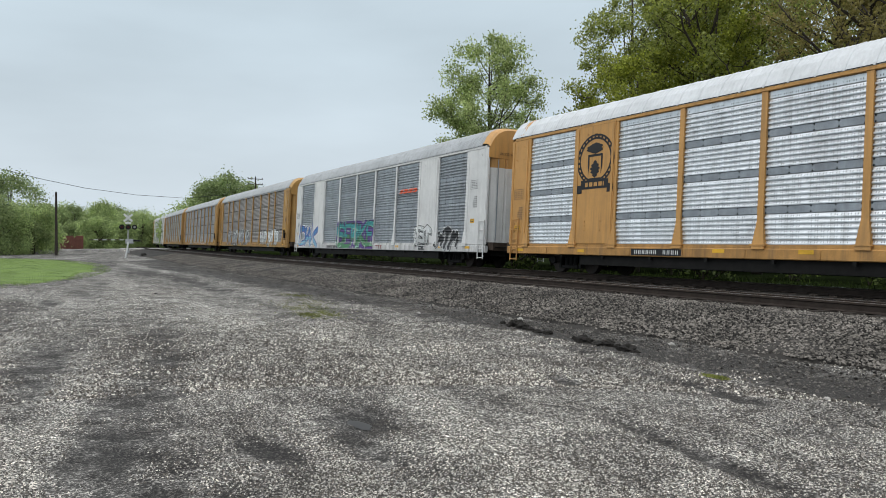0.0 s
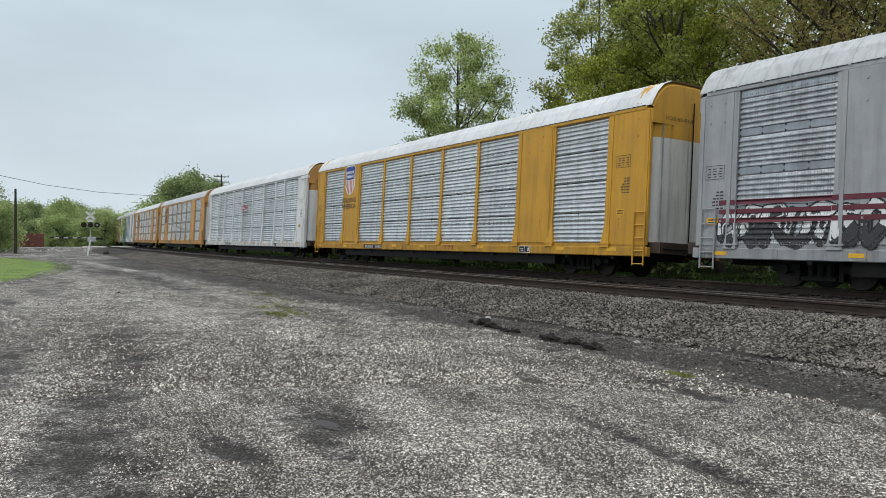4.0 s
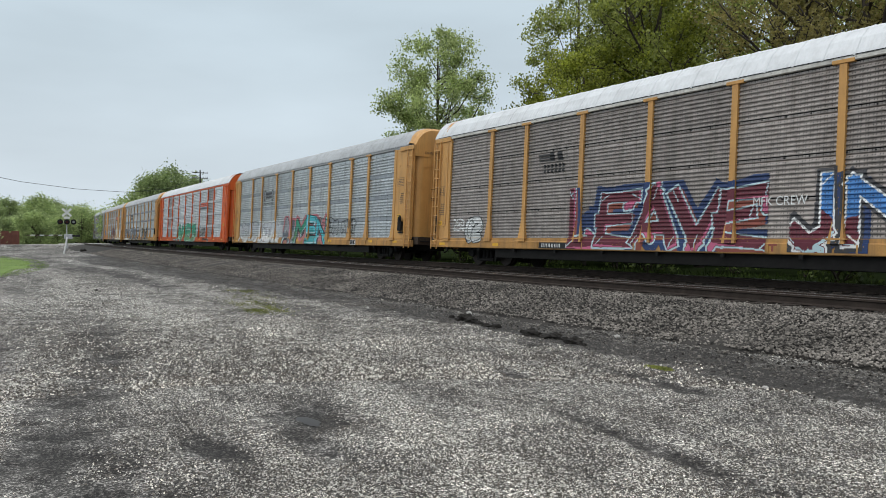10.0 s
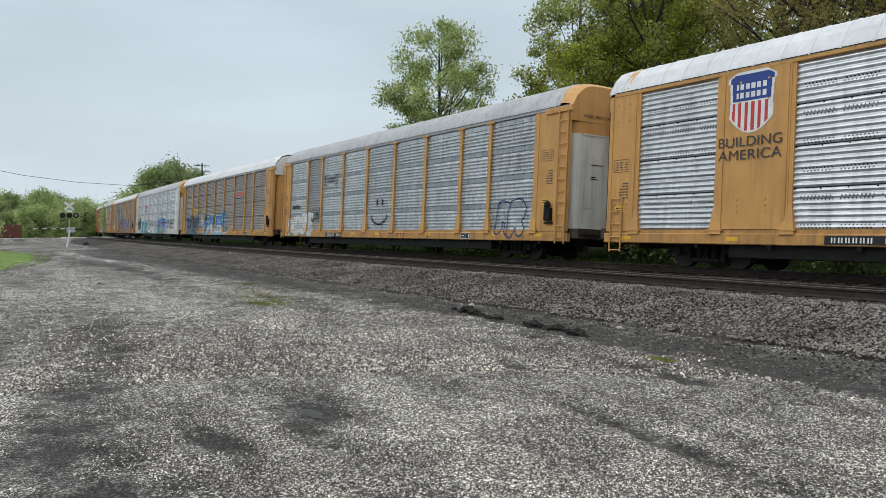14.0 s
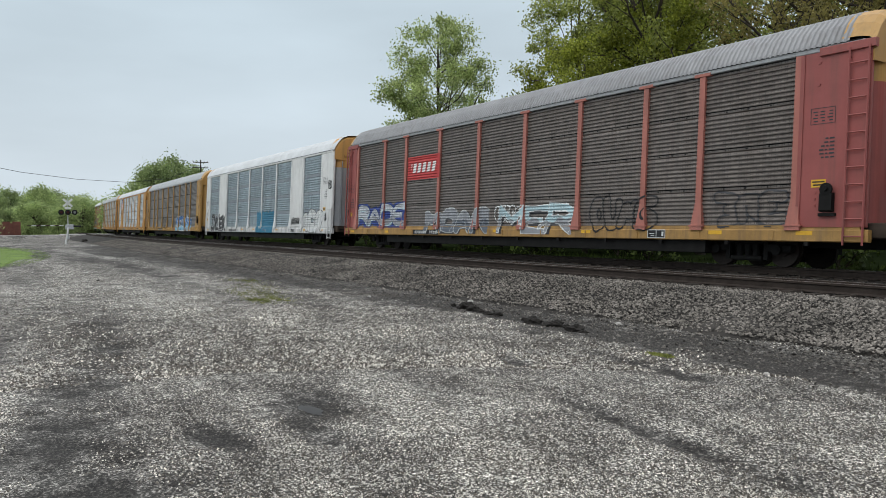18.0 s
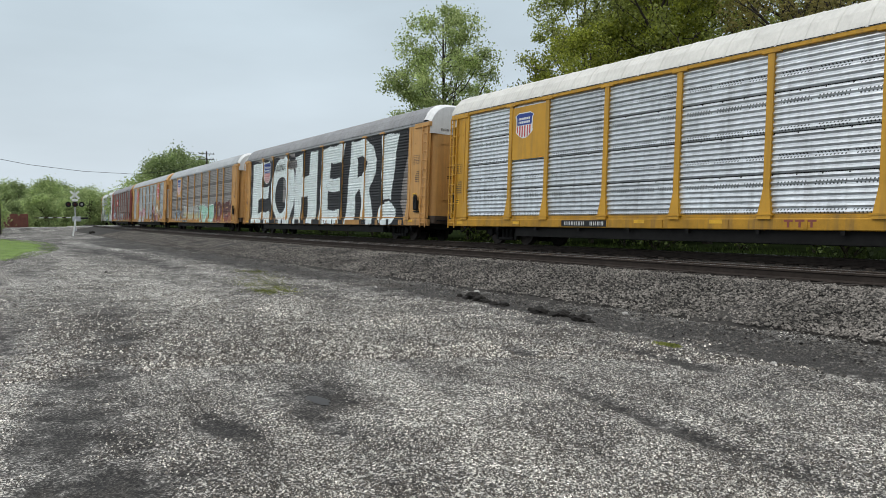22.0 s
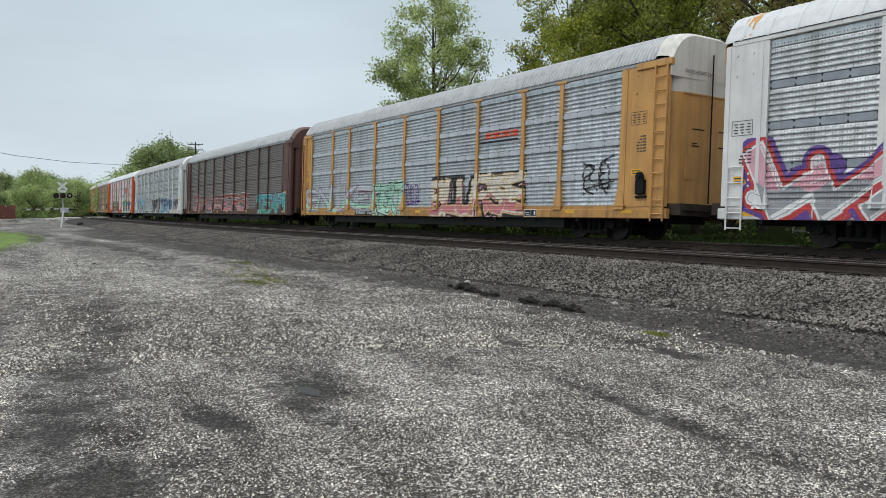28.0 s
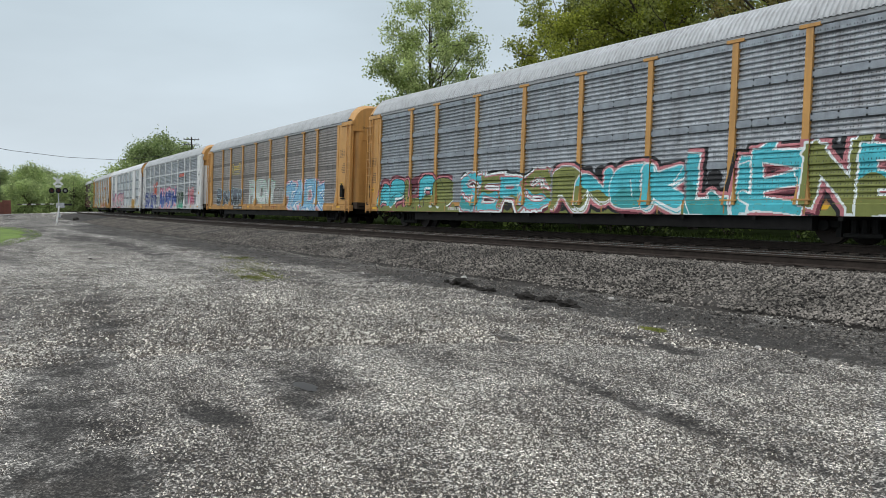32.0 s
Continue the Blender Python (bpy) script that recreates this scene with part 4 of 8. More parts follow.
def corner_mesh(c):
    """Open corner of a car: post, header beam, a black sheet for the shade in the gap, and brake gear; x = 0 is the
    post's middle, the gap lies behind it.
    """
    def build(g):
        g.box(0.02, 0.16, 1.36, 1.52, 0.95, 4.98, ch=0.012)
        g.box(-0.95, 0.20, 1.44, 1.56, 4.86, 5.04, ch=0.012)
        g.box(-0.42, 0.02, 1.28, 1.34, 1.0, 4.86, 1)
        g.box(-0.26, -0.22, 1.34, 1.50, 1.0, 4.86)
        for z in (1.4, 2.2, 3.0, 3.8):
            g.box(-0.22, 0.02, 1.34, 1.42, z, z + 0.05)
        g.disc_y(-0.08, 1.75, 1.46, 1.50, 0.22, 14, 1)
        g.disc_y(-0.08, 1.75, 1.50, 1.54, 0.07, 8, 1)
        g.box(-0.16, 0.02, 1.38, 1.50, 1.25, 1.52, 1)
    return simple(("corner_frame", c), build, [body_paint(c), BLACK])


def brake_mesh():
    def build(g):
        g.box(-0.15, 0.15, 0.0, 0.14, 1.30, 1.72, ch=0.03)
        g.disc_y(0.0, 1.80, 0.10, 0.14, 0.15, 14)
        g.disc_y(0.0, 1.82, 0.14, 0.18, 0.06, 8)
        g.box(-0.2, 0.2, 0.0, 0.08, 1.20, 1.27)
    return simple(("brake_gear",), build, [BLACK])


def truck_meshes():
    g, bolster = Geo(), Geo()
    for y in (0.98,):
        s = 1
        g.box(-1.25, -0.55, y - 0.09, y + 0.09, 0.36, 0.56, ch=0.03)
        g.box(0.55, 1.25, y - 0.09, y + 0.09, 0.36, 0.56, ch=0.03)
        g.box(-0.62, 0.62, y - 0.09, y + 0.09, 0.56, 0.70, ch=0.03)
        g.box(-0.45, 0.45, y - 0.10, y + 0.10, 0.14, 0.26, ch=0.03)
        for x in (-0.62, 0.50):
            g.box(x, x + 0.12, y - 0.08, y + 0.08, 0.16, 0.66)
        for x in (-0.24, 0.0, 0.24):
            g.tube([(x, y, 0.26), (x, y, 0.56)], 0.085, 8)
        for x in (-0.89, 0.89):
            g.disc_y(x, 0.42, y + s * 0.08, y + s * 0.17, 0.13, 12)
    bolster.box(-0.2, 0.2, -0.95, 0.95, 0.38, 0.62, ch=0.03)
    wheel = Geo()
    wheel.disc_y(0, 0, -0.06, 0.06, 0.42, 24)
    wheel.disc_y(0, 0, -0.09, -0.06, 0.45, 24)
    wheel.disc_y(0, 0, 0.06, 0.09, 0.16, 12)
    axle = Geo()
    axle.tube([(0, -0.8, 0.42), (0, 0.8, 0.42)], 0.07, 8)
    return bolster.mesh("bogie", [BLACK]), g.mesh("side_frame", [BLACK]), wheel.mesh("wheel", [STEEL]), axle.mesh("axle", [BLACK])


TRUCK, FRAME, WHEEL, AXLE = truck_meshes()


def coupler_mesh():
    def build(g):
        g.box(0.0, 0.62, -0.10, 0.10, 0.72, 0.98, ch=0.02)
        g.box(0.55, 0.86, -0.20, 0.20, 0.68, 1.02, ch=0.05)
        g.tube([(0.1, 0.45, 0.75), (0.4, 0.45, 0.5), (0.7, 0.40, 0.42), (0.9, 0.32, 0.46)], 0.03)
        g.tube([(0.35, -1.25, 0.86), (0.38, 0.2, 0.86), (0.40, 0.9, 0.80), (0.45, 1.35, 0.68)], 0.022)
    return simple(("coupler",), build, [BLACK])


def deck_mesh():
    def build(g):
        h = LENGTH / 2
        g.box(-h + 0.1, h - 0.1, -1.40, 1.40, 0.92, 1.02)
        g.box(-h + 0.3, h - 0.3, -0.35, 0.35, 0.50, 0.92)
        for i in range(9):
            x = -8 + 2 * i
            g.box(x - 0.06, x + 0.06, -1.3, 1.3, 0.68, 0.92)
        g.box(-1.2, 0.4, 0.55, 1.15, 0.38, 0.80, ch=0.05)
        g.tube([(2.0, 0.9, 0.55), (3.3, 0.9, 0.55)], 0.2, 10)
        g.tube([(-9, 1.15, 0.62), (9, 1.15, 0.62)], 0.03)
    return simple(("deck",), build, [BLACK])


def railcar(spec):
    """One covered auto rack car. Its origin is on the rail top in mid car; x runs to the leading end, y to the near side."""
    kind, body, panel, roof_kind, roof_col = spec["kind"], spec["body"], spec["panel"], spec["roof"], spec["roofcol"]
    car = tagged(new("autorack_railcar"), spec["label"], "railcar", "cars of the train")
    h = LENGTH / 2
    put("deck", deck_mesh(), car)
    roof = put("roof", roof_mesh(roof_kind, roof_col), car)
    style = spec.get("sheet", "band" if kind == "flush" else "fine")
    band = spec.get("band", "galv")
    turn = pose(0, 0, 0, 0, 0, 180)
    for m in (Matrix.Identity(4), turn):
        near = m is not turn
        put("side_sill", sill_mesh(spec.get("sill", body)), car, m)
        put("top_rail", rail_top_mesh(body if kind == "flush" else spec.get("rail", "grey")), car, m)
        edges = [0.0, *BAYS, LENGTH]
        for i, (a, b) in enumerate(zip(edges, edges[1:])):
            x = h - (a + b) / 2
            w = b - a
            if i in (0, len(edges) - 2):
                hi = P_TOP + 0.02
                if kind == "tee" and (i == 0) == near:
                    s_ = -1 if i else 1
                    put("end_bay", wide_mesh(0.74, body, P_BOT - 0.05, hi), car, m @ pose(x - s_ * 0.16, Y_PANEL + 0.02, 0))
                    put("corner_frame", corner_mesh(body), car, m @ pose(s_ * (h - 0.30), 0, 0, 0, 0, 0) @ Matrix.Diagonal((s_, 1, 1, 1)))
                else:
                    put("end_bay", wide_mesh(w - 0.08, body, P_BOT - 0.05, hi), car, m @ pose(x + (0.03 if i else -0.03), Y_PANEL + 0.02, 0))
            elif kind == "flush" and i in (2, 8):
                put("plain_panel", wide_mesh(w - 0.04, body), car, m @ pose(x, Y_PANEL + 0.03, 0))
            else:
                col = spec.get("odd", {}).get(i, panel)
                put("side_panel", panel_mesh(w - 0.02, style, col, band), car, m @ pose(x, Y_PANEL, 0))
        for j, a in enumerate(BAYS):
            if kind == "tee" and j in (0, len(BAYS) - 1):
                put("end_post", post_mesh("flush", spec.get("post", body)), car, m @ pose(h - a, Y_PANEL - 0.02, 0))
            else:
                put("post", post_mesh(kind, spec.get("post", body)), car, m @ pose(h - a, Y_PANEL - (0.02 if kind == "tee" else 0.03), 0))
        if kind == "tee":
            put("ladder", ladder_mesh(body), car, m @ pose(h - 0.36, 1.50, 0))
        else:
            put("grab_ladder", short_ladder_mesh(body), car, m @ pose(h - 0.5, 1.48, 0))
        if kind == "tee":
            put("header_beam", simple(("header_beam", body), lambda g: g.box(-0.62, 0.66, 1.44, 1.57, 4.84, 5.03, ch=0.012), [body_paint(body)]), car, m @ pose(-h + 0.60, 0, 0))
        if kind == "tee" and near and body in ("yellow", "ochre", "red"):
            put("brake_gear", brake_mesh(), car, m @ pose(-h + 0.95, 1.50, 0))
        put("ladder" if kind == "tee" else "grab_ladder", ladder_mesh(body) if kind == "tee" else short_ladder_mesh(body), car, m @ pose(-h + 0.32, 1.48, 0))
    for sgn in (1, -1):
        e = Matrix.Identity(4) if sgn > 0 else turn
        put("end_door", end_mesh(spec.get("end", "cream" if kind == "flush" and body in ("yellow", "gold") else body), kind, spec.get("hood", body) if spec.get("hood") != "white" else body, kind == "flush" or "end" in spec), car, e @ pose(h - 0.02, 0, 0))
        put("roof_hood", cap_mesh(kind, spec.get("hood", body)), car, e @ pose(h - 0.80, 0, 0))
        put("coupler", coupler_mesh(), car, e @ pose(h + 0.0, 0, 0))
        bogie = put("bogie", TRUCK, car, pose(sgn * 10.06, 0, 0))
        for r in (0, 180):
            put("side_frame", FRAME, bogie, pose(0, 0, 0, 0, 0, r))
        for wx in (-0.89, 0.89):
            put("axle", AXLE, bogie, pose(wx, 0, 0))
            for wy, r in ((0.76, 0), (-0.76, 180)):
                put("wheel", WHEEL, bogie, pose(wx, wy, 0.42, 0, 0, r))
    return car


def spec(kind, body, panel, roof, roofcol, label, **more):
    return dict(kind=kind, body=body, panel=panel, roof=roof, roofcol=roofcol, label=label, **more)


TRAIN = {
    -8: spec("tee", "ochre", "dark", "rib", "mid", "weathered yellow rack railcar with dark grey panels"),
    -7: spec("tee", "ochre", "dull", "rib", "mid", "weathered yellow rack railcar with dull grey panels"),
    -6: spec("tee", "ochre", "dull", "rib", "mid", "weathered yellow rack railcar with dull grey panels"),
    -5: spec("flush", "white", "mid", "smooth", "mid", "dirty white rack railcar with grey panels"),
    -4: spec("tee", "ochre", "mid", "rib", "mid", "yellow rack railcar with grey panels and pale graffiti"),
    -3: spec("tee", "ochre", "dull", "rib", "mid", "yellow rack railcar with brownish grey panels"),
    -2: spec("tee", "ochre", "dark", "rib", "mid", "yellow rack railcar with dark weathered panels and white graffiti"),
    -1: spec("flush", "white", "mid", "rib", "mid", "dirty white rack railcar with teal graffiti and a red mark", sheet="band", hood="yellow"),
    0: spec("flush", "yellow", "bright", "smooth", "white", "clean yellow rack railcar with bright panels and round black emblem", end="cream"),
    1: spec("flush", "yellow", "bright", "smooth", "mid", "clean yellow rack railcar with bright ribbed panels and round emblem", end="cream"),
    2: spec("tee", "white", "bright", "smooth", "white", "white rack railcar with white perforated panels", band="galv", sheet="hole", hood="yellow"),
    3: spec("flush", "gold", "bright", "smooth", "white", "deep yellow rack railcar with bright panels and a shield emblem", sheet="hole"),
    4: spec("flush", "grey", "mid", "smooth", "mid", "grey rack railcar with a maroon stripe and graffiti"),
    5: spec("flush", "yellow", "dull", "rib", "mid", "yellow rack railcar with dull panels and broad white and maroon graffiti", end="grey", sheet="brow", band="pale"),
    6: spec("tee", "yellow", "plate", "rib", "mid", "yellow rack railcar with grey panels and black graffiti", sheet="brow", band="galv"),
    7: spec("tee", "orange", "bright", "smooth", "white", "orange rack railcar with bright panels and green graffiti", rail="orange", odd={2: "dull", 8: "dull"}, sheet="brow", band="pale"),
    8: spec("tee", "yellow", "plate", "rib", "mid", "yellow rack railcar with grey panels and red and teal graffiti", hood="yellow", sheet="band"),
    9: spec("tee", "yellow", "dark", "smooth", "white", "yellow rack railcar with dark panels, a white roof and maroon graffiti", rail="cream"),
    10: spec("tee", "white", "bright", "rib", "mid", "white rack railcar with bright panels and teal and white graffiti", hood="yellow", sheet="brow", band="pale"),
    11: spec("tee", "yellow", "dark", "smooth", "white", "yellow rack railcar with dark panels and blue graffiti", hood="white"),
    12: spec("tee", "yellow", "plate", "rib", "mid", "yellow rack railcar with grey panels and white graffiti", odd={2: "dull"}, sheet="band", end="cream"),
    13: spec("flush", "yellow", "bright", "smooth", "white", "yellow rack railcar with bright panels and a shield emblem", sheet="hole"),
    14: spec("tee", "ochre", "brown", "rib", "mid", "yellow rack railcar with brown weathered panels and dark graffiti"),
    15: spec("flush", "white", "slate", "smooth", "white", "dirty white rack railcar with grey panels and blue and black graffiti", end="grey", hood="yellow"),
    16: spec("tee", "red", "brown", "rib", "dull", "dark red rack railcar with brown weathered panels", hood="ochre", sill="ochre", post="salmon"),
    17: spec("flush", "yellow", "silver", "rib", "mid", "yellow rack railcar with grey panels, red octagon signs and pink graffiti", end="cream", sheet="brow", band="pale"),
    18: spec("tee", "yellow", "dark", "rib", "mid", "yellow rack railcar with dark panels, a shield emblem and green graffiti", hood="white", sheet="band", band="dim"),
    19: spec("tee", "yellow", "dark", "rib", "dull", "yellow rack railcar covered with huge white letters on black", hood="white", sheet="band", band="dim"),
    20: spec("tee", "gold", "bright", "smooth", "cream", "bright yellow rack railcar with galvanised panels and a pale roof", hood="cream", rail="gold", sheet="hole"),
    21: spec("tee", "ochre", "dark", "rib", "mid", "yellow rack railcar with dark weathered panels and a shield emblem", hood="white", sheet="band", band="dim"),
    22: spec("tee", "orange", "white", "rib", "bright", "orange rack railcar with bright panels and green graffiti", hood="white", sheet="brow", band="pale"),
    23: spec("tee", "white", "ash", "rib", "mid", "white rack railcar with grey panels and blue graffiti", sheet="band"),
    24: spec("tee", "brown", "brown", "rib", "mid", "brown rack railcar with weathered purple-brown panels and graffiti", odd={}),
    25: spec("tee", "yellow", "silver", "rib", "mid", "yellow rack railcar with grey panels and a pale outlined graffiti", hood="cream", sheet="brow", band="pale"),
    26: spec("flush", "white", "plate", "smooth", "white", "white rack railcar with pink and purple graffiti", hood="yellow", end="grey"),
    27: spec("tee", "white", "mid", "rib", "mid", "white rack railcar with grey banded panels and blue graffiti", sheet="brow", band="white", hood="yellow"),
    28: spec("tee", "yellow", "dark", "rib", "mid", "yellow rack railcar with dark brown panels and pale blue graffiti", sheet="band", band="dim"),
    29: spec("tee", "yellow", "mid", "rib", "mid", "yellow rack railcar with grey panels and a long turquoise graffiti", sheet="brow", band="galv"),
}
CARS = {}
for number, sp in TRAIN.items():
    CARS[number] = railcar(sp)


# ---- paint on the cars: graffiti, emblems, plates and stencils ----
SPRAY = dict(frost=(0.78, 0.84, 0.83), vermilion=(0.62, 0.09, 0.035), sand=(0.66, 0.60, 0.50), white=(0.72, 0.73, 0.72), pale=(0.52, 0.54, 0.53), grey=(0.30, 0.31, 0.33), silver=(0.50, 0.52, 0.55), slate=(0.13, 0.15, 0.18), dark=(0.045, 0.045, 0.05), black=(0.014, 0.014, 0.016), cream=(0.68, 0.66, 0.56), straw=(0.62, 0.58, 0.36), gold=(0.65, 0.50, 0.12), amber=(0.48, 0.27, 0.03), orange=(0.62, 0.22, 0.05), tan=(0.60, 0.42, 0.22), red=(0.50, 0.05, 0.05), rust=(0.25, 0.07, 0.05), brown2=(0.10, 0.04, 0.035), maroon=(0.13, 0.025, 0.04), rose=(0.55, 0.13, 0.24), pink=(0.68, 0.36, 0.42), purple=(0.12, 0.06, 0.26), navy=(0.025, 0.05, 0.14), navy2=(0.02, 0.07, 0.15), royal=(0.025, 0.055, 0.25), blue=(0.06, 0.20, 0.48), steel=(0.035, 0.19, 0.30), sky=(0.22, 0.46, 0.62), ice=(0.45, 0.60, 0.64), cyan=(0.08, 0.50, 0.58), teal=(0.05, 0.33, 0.34), mint=(0.40, 0.66, 0.52), emerald=(0.03, 0.30, 0.18), green=(0.08, 0.26, 0.12), forest=(0.02, 0.06, 0.03), moss=(0.075, 0.135, 0.035), blush=(0.52, 0.19, 0.21), lime=(0.36, 0.52, 0.16), olive=(0.20, 0.22, 0.06))


def spray_paint(c):
    return paint("spray_" + c, SPRAY[c], 0.6, 0, 0.16, 2.5)


def pressed_paint(c, sp):
    """The same coat on a pressed and pierced sheet."""
    fine = sp.get("sheet", "band" if sp["kind"] == "flush" else "fine") == "fine"
    return paint("pressed_" + ("fine_" if fine else "") + c, SPRAY[c], 0.6, 0, 0.16, 2.5, dots=0.8, pitch=0.11094 if fine else 0.13125)


def zones(sp):
    """Stretches along a car side, each with its surface depth: (start, end, code)."""
    out, edges = [], [0.0, *BAYS, LENGTH]
    for i, (a, b) in enumerate(zip(edges, edges[1:])):
        code = 2 if i in (0, len(edges) - 2) else 3 if sp["kind"] == "flush" and i in (2, 8) else 0
        out.append((a + (0.11 if i else 0), b - (0.11 if i < len(edges) - 2 else 0), code))
        if i < len(edges) - 2:
            out.append((b - 0.11, b + 0.11, 1))
    return out


def depth_at(code, z, prof):
    """How far out the side stands at height z."""
    if code == 9:
        return Y_PANEL + 0.058
    if z < 0.905:
        return 1.536 if code != 1 or z < 0.88 else 1.59
    if code == 1:
        return Y_PANEL + 0.085 + (0.055 * (1.62 - z) / 0.74 if z < 1.62 else 0)
    if code == 2:
        return Y_PANEL + 0.082
    if code == 3:
        return Y_PANEL + 0.092
    if z < P_BOT:
        return 1.507
    return Y_PANEL + 0.006 + float(np.interp(z, prof[0], prof[1]))


def lay(number, name, x0, x1, z0, z1, shade, mats, label="", dx=0.025, dz=0.03, flat=False):
    """Lays a flat pattern on a car's side as skin-thin pieces that follow its ribs and posts. shade(X, Z) gives a colour number for each spot, 0 for none."""
    sp, car = TRAIN[number], CARS[number]
    plain = len(mats)
    if name == "graffiti":
        mats = mats + [pressed_paint(m_.name[6:], sp) for m_ in mats]
    pr = panel_profile(sp.get("sheet", "band" if sp["kind"] == "flush" else "fine"))
    prof = (np.array([p[1] for p in pr]), np.array([p[0] for p in pr]))
    rows = [z0, z1]
    for z in [float(q) for q in prof[0]] + [0.88, 0.905, P_BOT] + [float(q) for q in np.arange(z0, z1, dz)]:
        if z0 < z < z1 and min(abs(z - q) for q in rows) > 0.004:
            rows.append(z)
    rows.sort()
    zs = np.array(rows)
    xs = np.arange(x0, x1 + dx, dx)
    X, Z = np.meshgrid((xs[:-1] + xs[1:]) / 2, (zs[:-1] + zs[1:]) / 2)
    idx = shade(X, Z).astype(int)
    zone = zones(sp)
    seg = np.zeros(len(xs) - 1, dtype=int)
    mid = X[0]
    for i, (a, b, _) in enumerate(zone):
        seg[(mid >= a) & (mid < b)] = i
    h = LENGTH / 2
    v, f, m = [], [], []
    cache = {}
    LIFT[number] = LIFT.get(number, 0.0) + 0.0012
    for r in range(len(zs) - 1):
        key = idx[r] * 1000 + seg
        brk = np.concatenate([[0], np.nonzero(np.diff(key))[0] + 1, [len(key)]])
        for a, b in zip(brk[:-1], brk[1:]):
            c = idx[r, a]
            if c == 0:
                continue
            code = 9 if flat else zone[seg[a]][2]
            for q in (r, r + 1):
                if (code, q) not in cache:
                    cache[code, q] = depth_at(code, zs[q], prof) + LIFT[number]
            ya, yb = cache[code, r], cache[code, r + 1]
            if code == 0 and zs[r] < P_BOT <= zs[r + 1] + 1e-6:
                ya = yb
            k = len(v)
            xa, xb = h - xs[a], h - xs[b]
            v += [(xb, ya, zs[r]), (xa, ya, zs[r]), (xa, yb, zs[r + 1]), (xb, yb, zs[r + 1])]
            f.append((k, k + 1, k + 2, k + 3))
            m.append(c - 1 + (plain if name == "graffiti" and code == 0 and zs[r] >= P_BOT - 0.001 else 0))
    if f:
        put(name, from_lists(name, v, f, mats, m), car, None, label)


LIFT = {}


def seg_dist(X, Z, segs, square=False):
    """Distance to the nearest of some straight strokes, with round or square ends."""
    d = np.full(X.shape, 9.0)
    for (ax, az), (bx, bz) in segs:
        ux, uz = bx - ax, bz - az
        n = ux * ux + uz * uz + 1e-9
        if square:
            l = math.sqrt(n)
            along = ((X - ax) * ux + (Z - az) * uz) / l
            side = np.abs((X - ax) * uz - (Z - az) * ux) / l
            d = np.minimum(d, np.maximum(side, np.maximum(-along, along - l)))
            continue
        t = np.clip(((X - ax) * ux + (Z - az) * uz) / n, 0, 1)
        d = np.minimum(d, np.hypot(X - ax - t * ux, Z - az - t * uz))
    return d


FORMS = (
    ((0.1, 0), (0.05, 0.9), (0.7, 1.0), (0.95, 0.7), (0.5, 0.5), (0.95, 0.05)),
    ((0.9, 0.9), (0.4, 1.0), (0.05, 0.6), (0.15, 0.1), (0.6, 0.0), (0.95, 0.3), (0.55, 0.45)),
    ((0.05, 0.05), (0.2, 0.95), (0.5, 0.3), (0.8, 1.0), (0.95, 0.0)),
    ((0.9, 0.95), (0.1, 0.9), (0.2, 0.5), (0.85, 0.5), (0.9, 0.1), (0.05, 0.02)),
    ((0.1, 1.0), (0.15, 0.15), (0.5, 0.0), (0.9, 0.2), (0.85, 0.95)),
    ((0.5, 0.0), (0.1, 0.4), (0.2, 0.9), (0.7, 1.0), (0.95, 0.6), (0.8, 0.1), (0.5, 0.0)),
    ((0.0, 0.85), (0.5, 1.0), (1.0, 0.8), (0.5, 0.9), (0.45, 0.0)),
    ((0.1, 1.0), (0.1, 0.0), (0.2, 0.5), (0.9, 1.0), (0.3, 0.5), (0.95, 0.0)),
    ((0.95, 1.0), (0.1, 0.95), (0.12, 0.5), (0.7, 0.55), (0.12, 0.5), (0.1, 0.05), (0.95, 0.1)),
)


def rounded(pts, times):
    """Cuts the corners of a line."""
    for _ in range(times):
        out = [pts[0]]
        for (ax, az), (bx, bz) in zip(pts, pts[1:]):
            out += [(ax * 0.75 + bx * 0.25, az * 0.75 + bz * 0.25), (ax * 0.25 + bx * 0.75, az * 0.25 + bz * 0.75)]
        pts = out + [pts[-1]]
    return pts


def letters(rnd, x0, x1, z0, z1, fat):
    """Slanting, overlapping letter-like strokes."""
    h = z1 - z0
    n = max(2, round((x1 - x0) / (h * (0.72 if fat else 0.5))))
    w = (x1 - x0) / n
    lean = rnd.uniform(0.05, 0.28) * rnd.choice((1, 1, -1))
    out, soft = [], rnd.choice((0, 1, 1)) if fat else 2
    for i in range(n):
        form = rnd.choice(FORMS)
        flip = rnd.random() < 0.5
        top, low = rnd.uniform(0.8, 1.0), rnd.uniform(0.0, 0.12)
        pts = []
        for u, t in form:
            u = 1 - u if flip else u
            u += rnd.uniform(-0.09, 0.09)
            t += rnd.uniform(-0.08, 0.08)
            t = low + (top - low) * t
            pts.append((x0 + w * (i + (0.0 if fat else 0.08) + (1.0 if fat else 0.84) * u + lean * (t - 0.5)), z0 + h * min(max(t, 0), 1)))
        pts = rounded(pts, soft)
        out.append(list(zip(pts, pts[1:])))
    return out


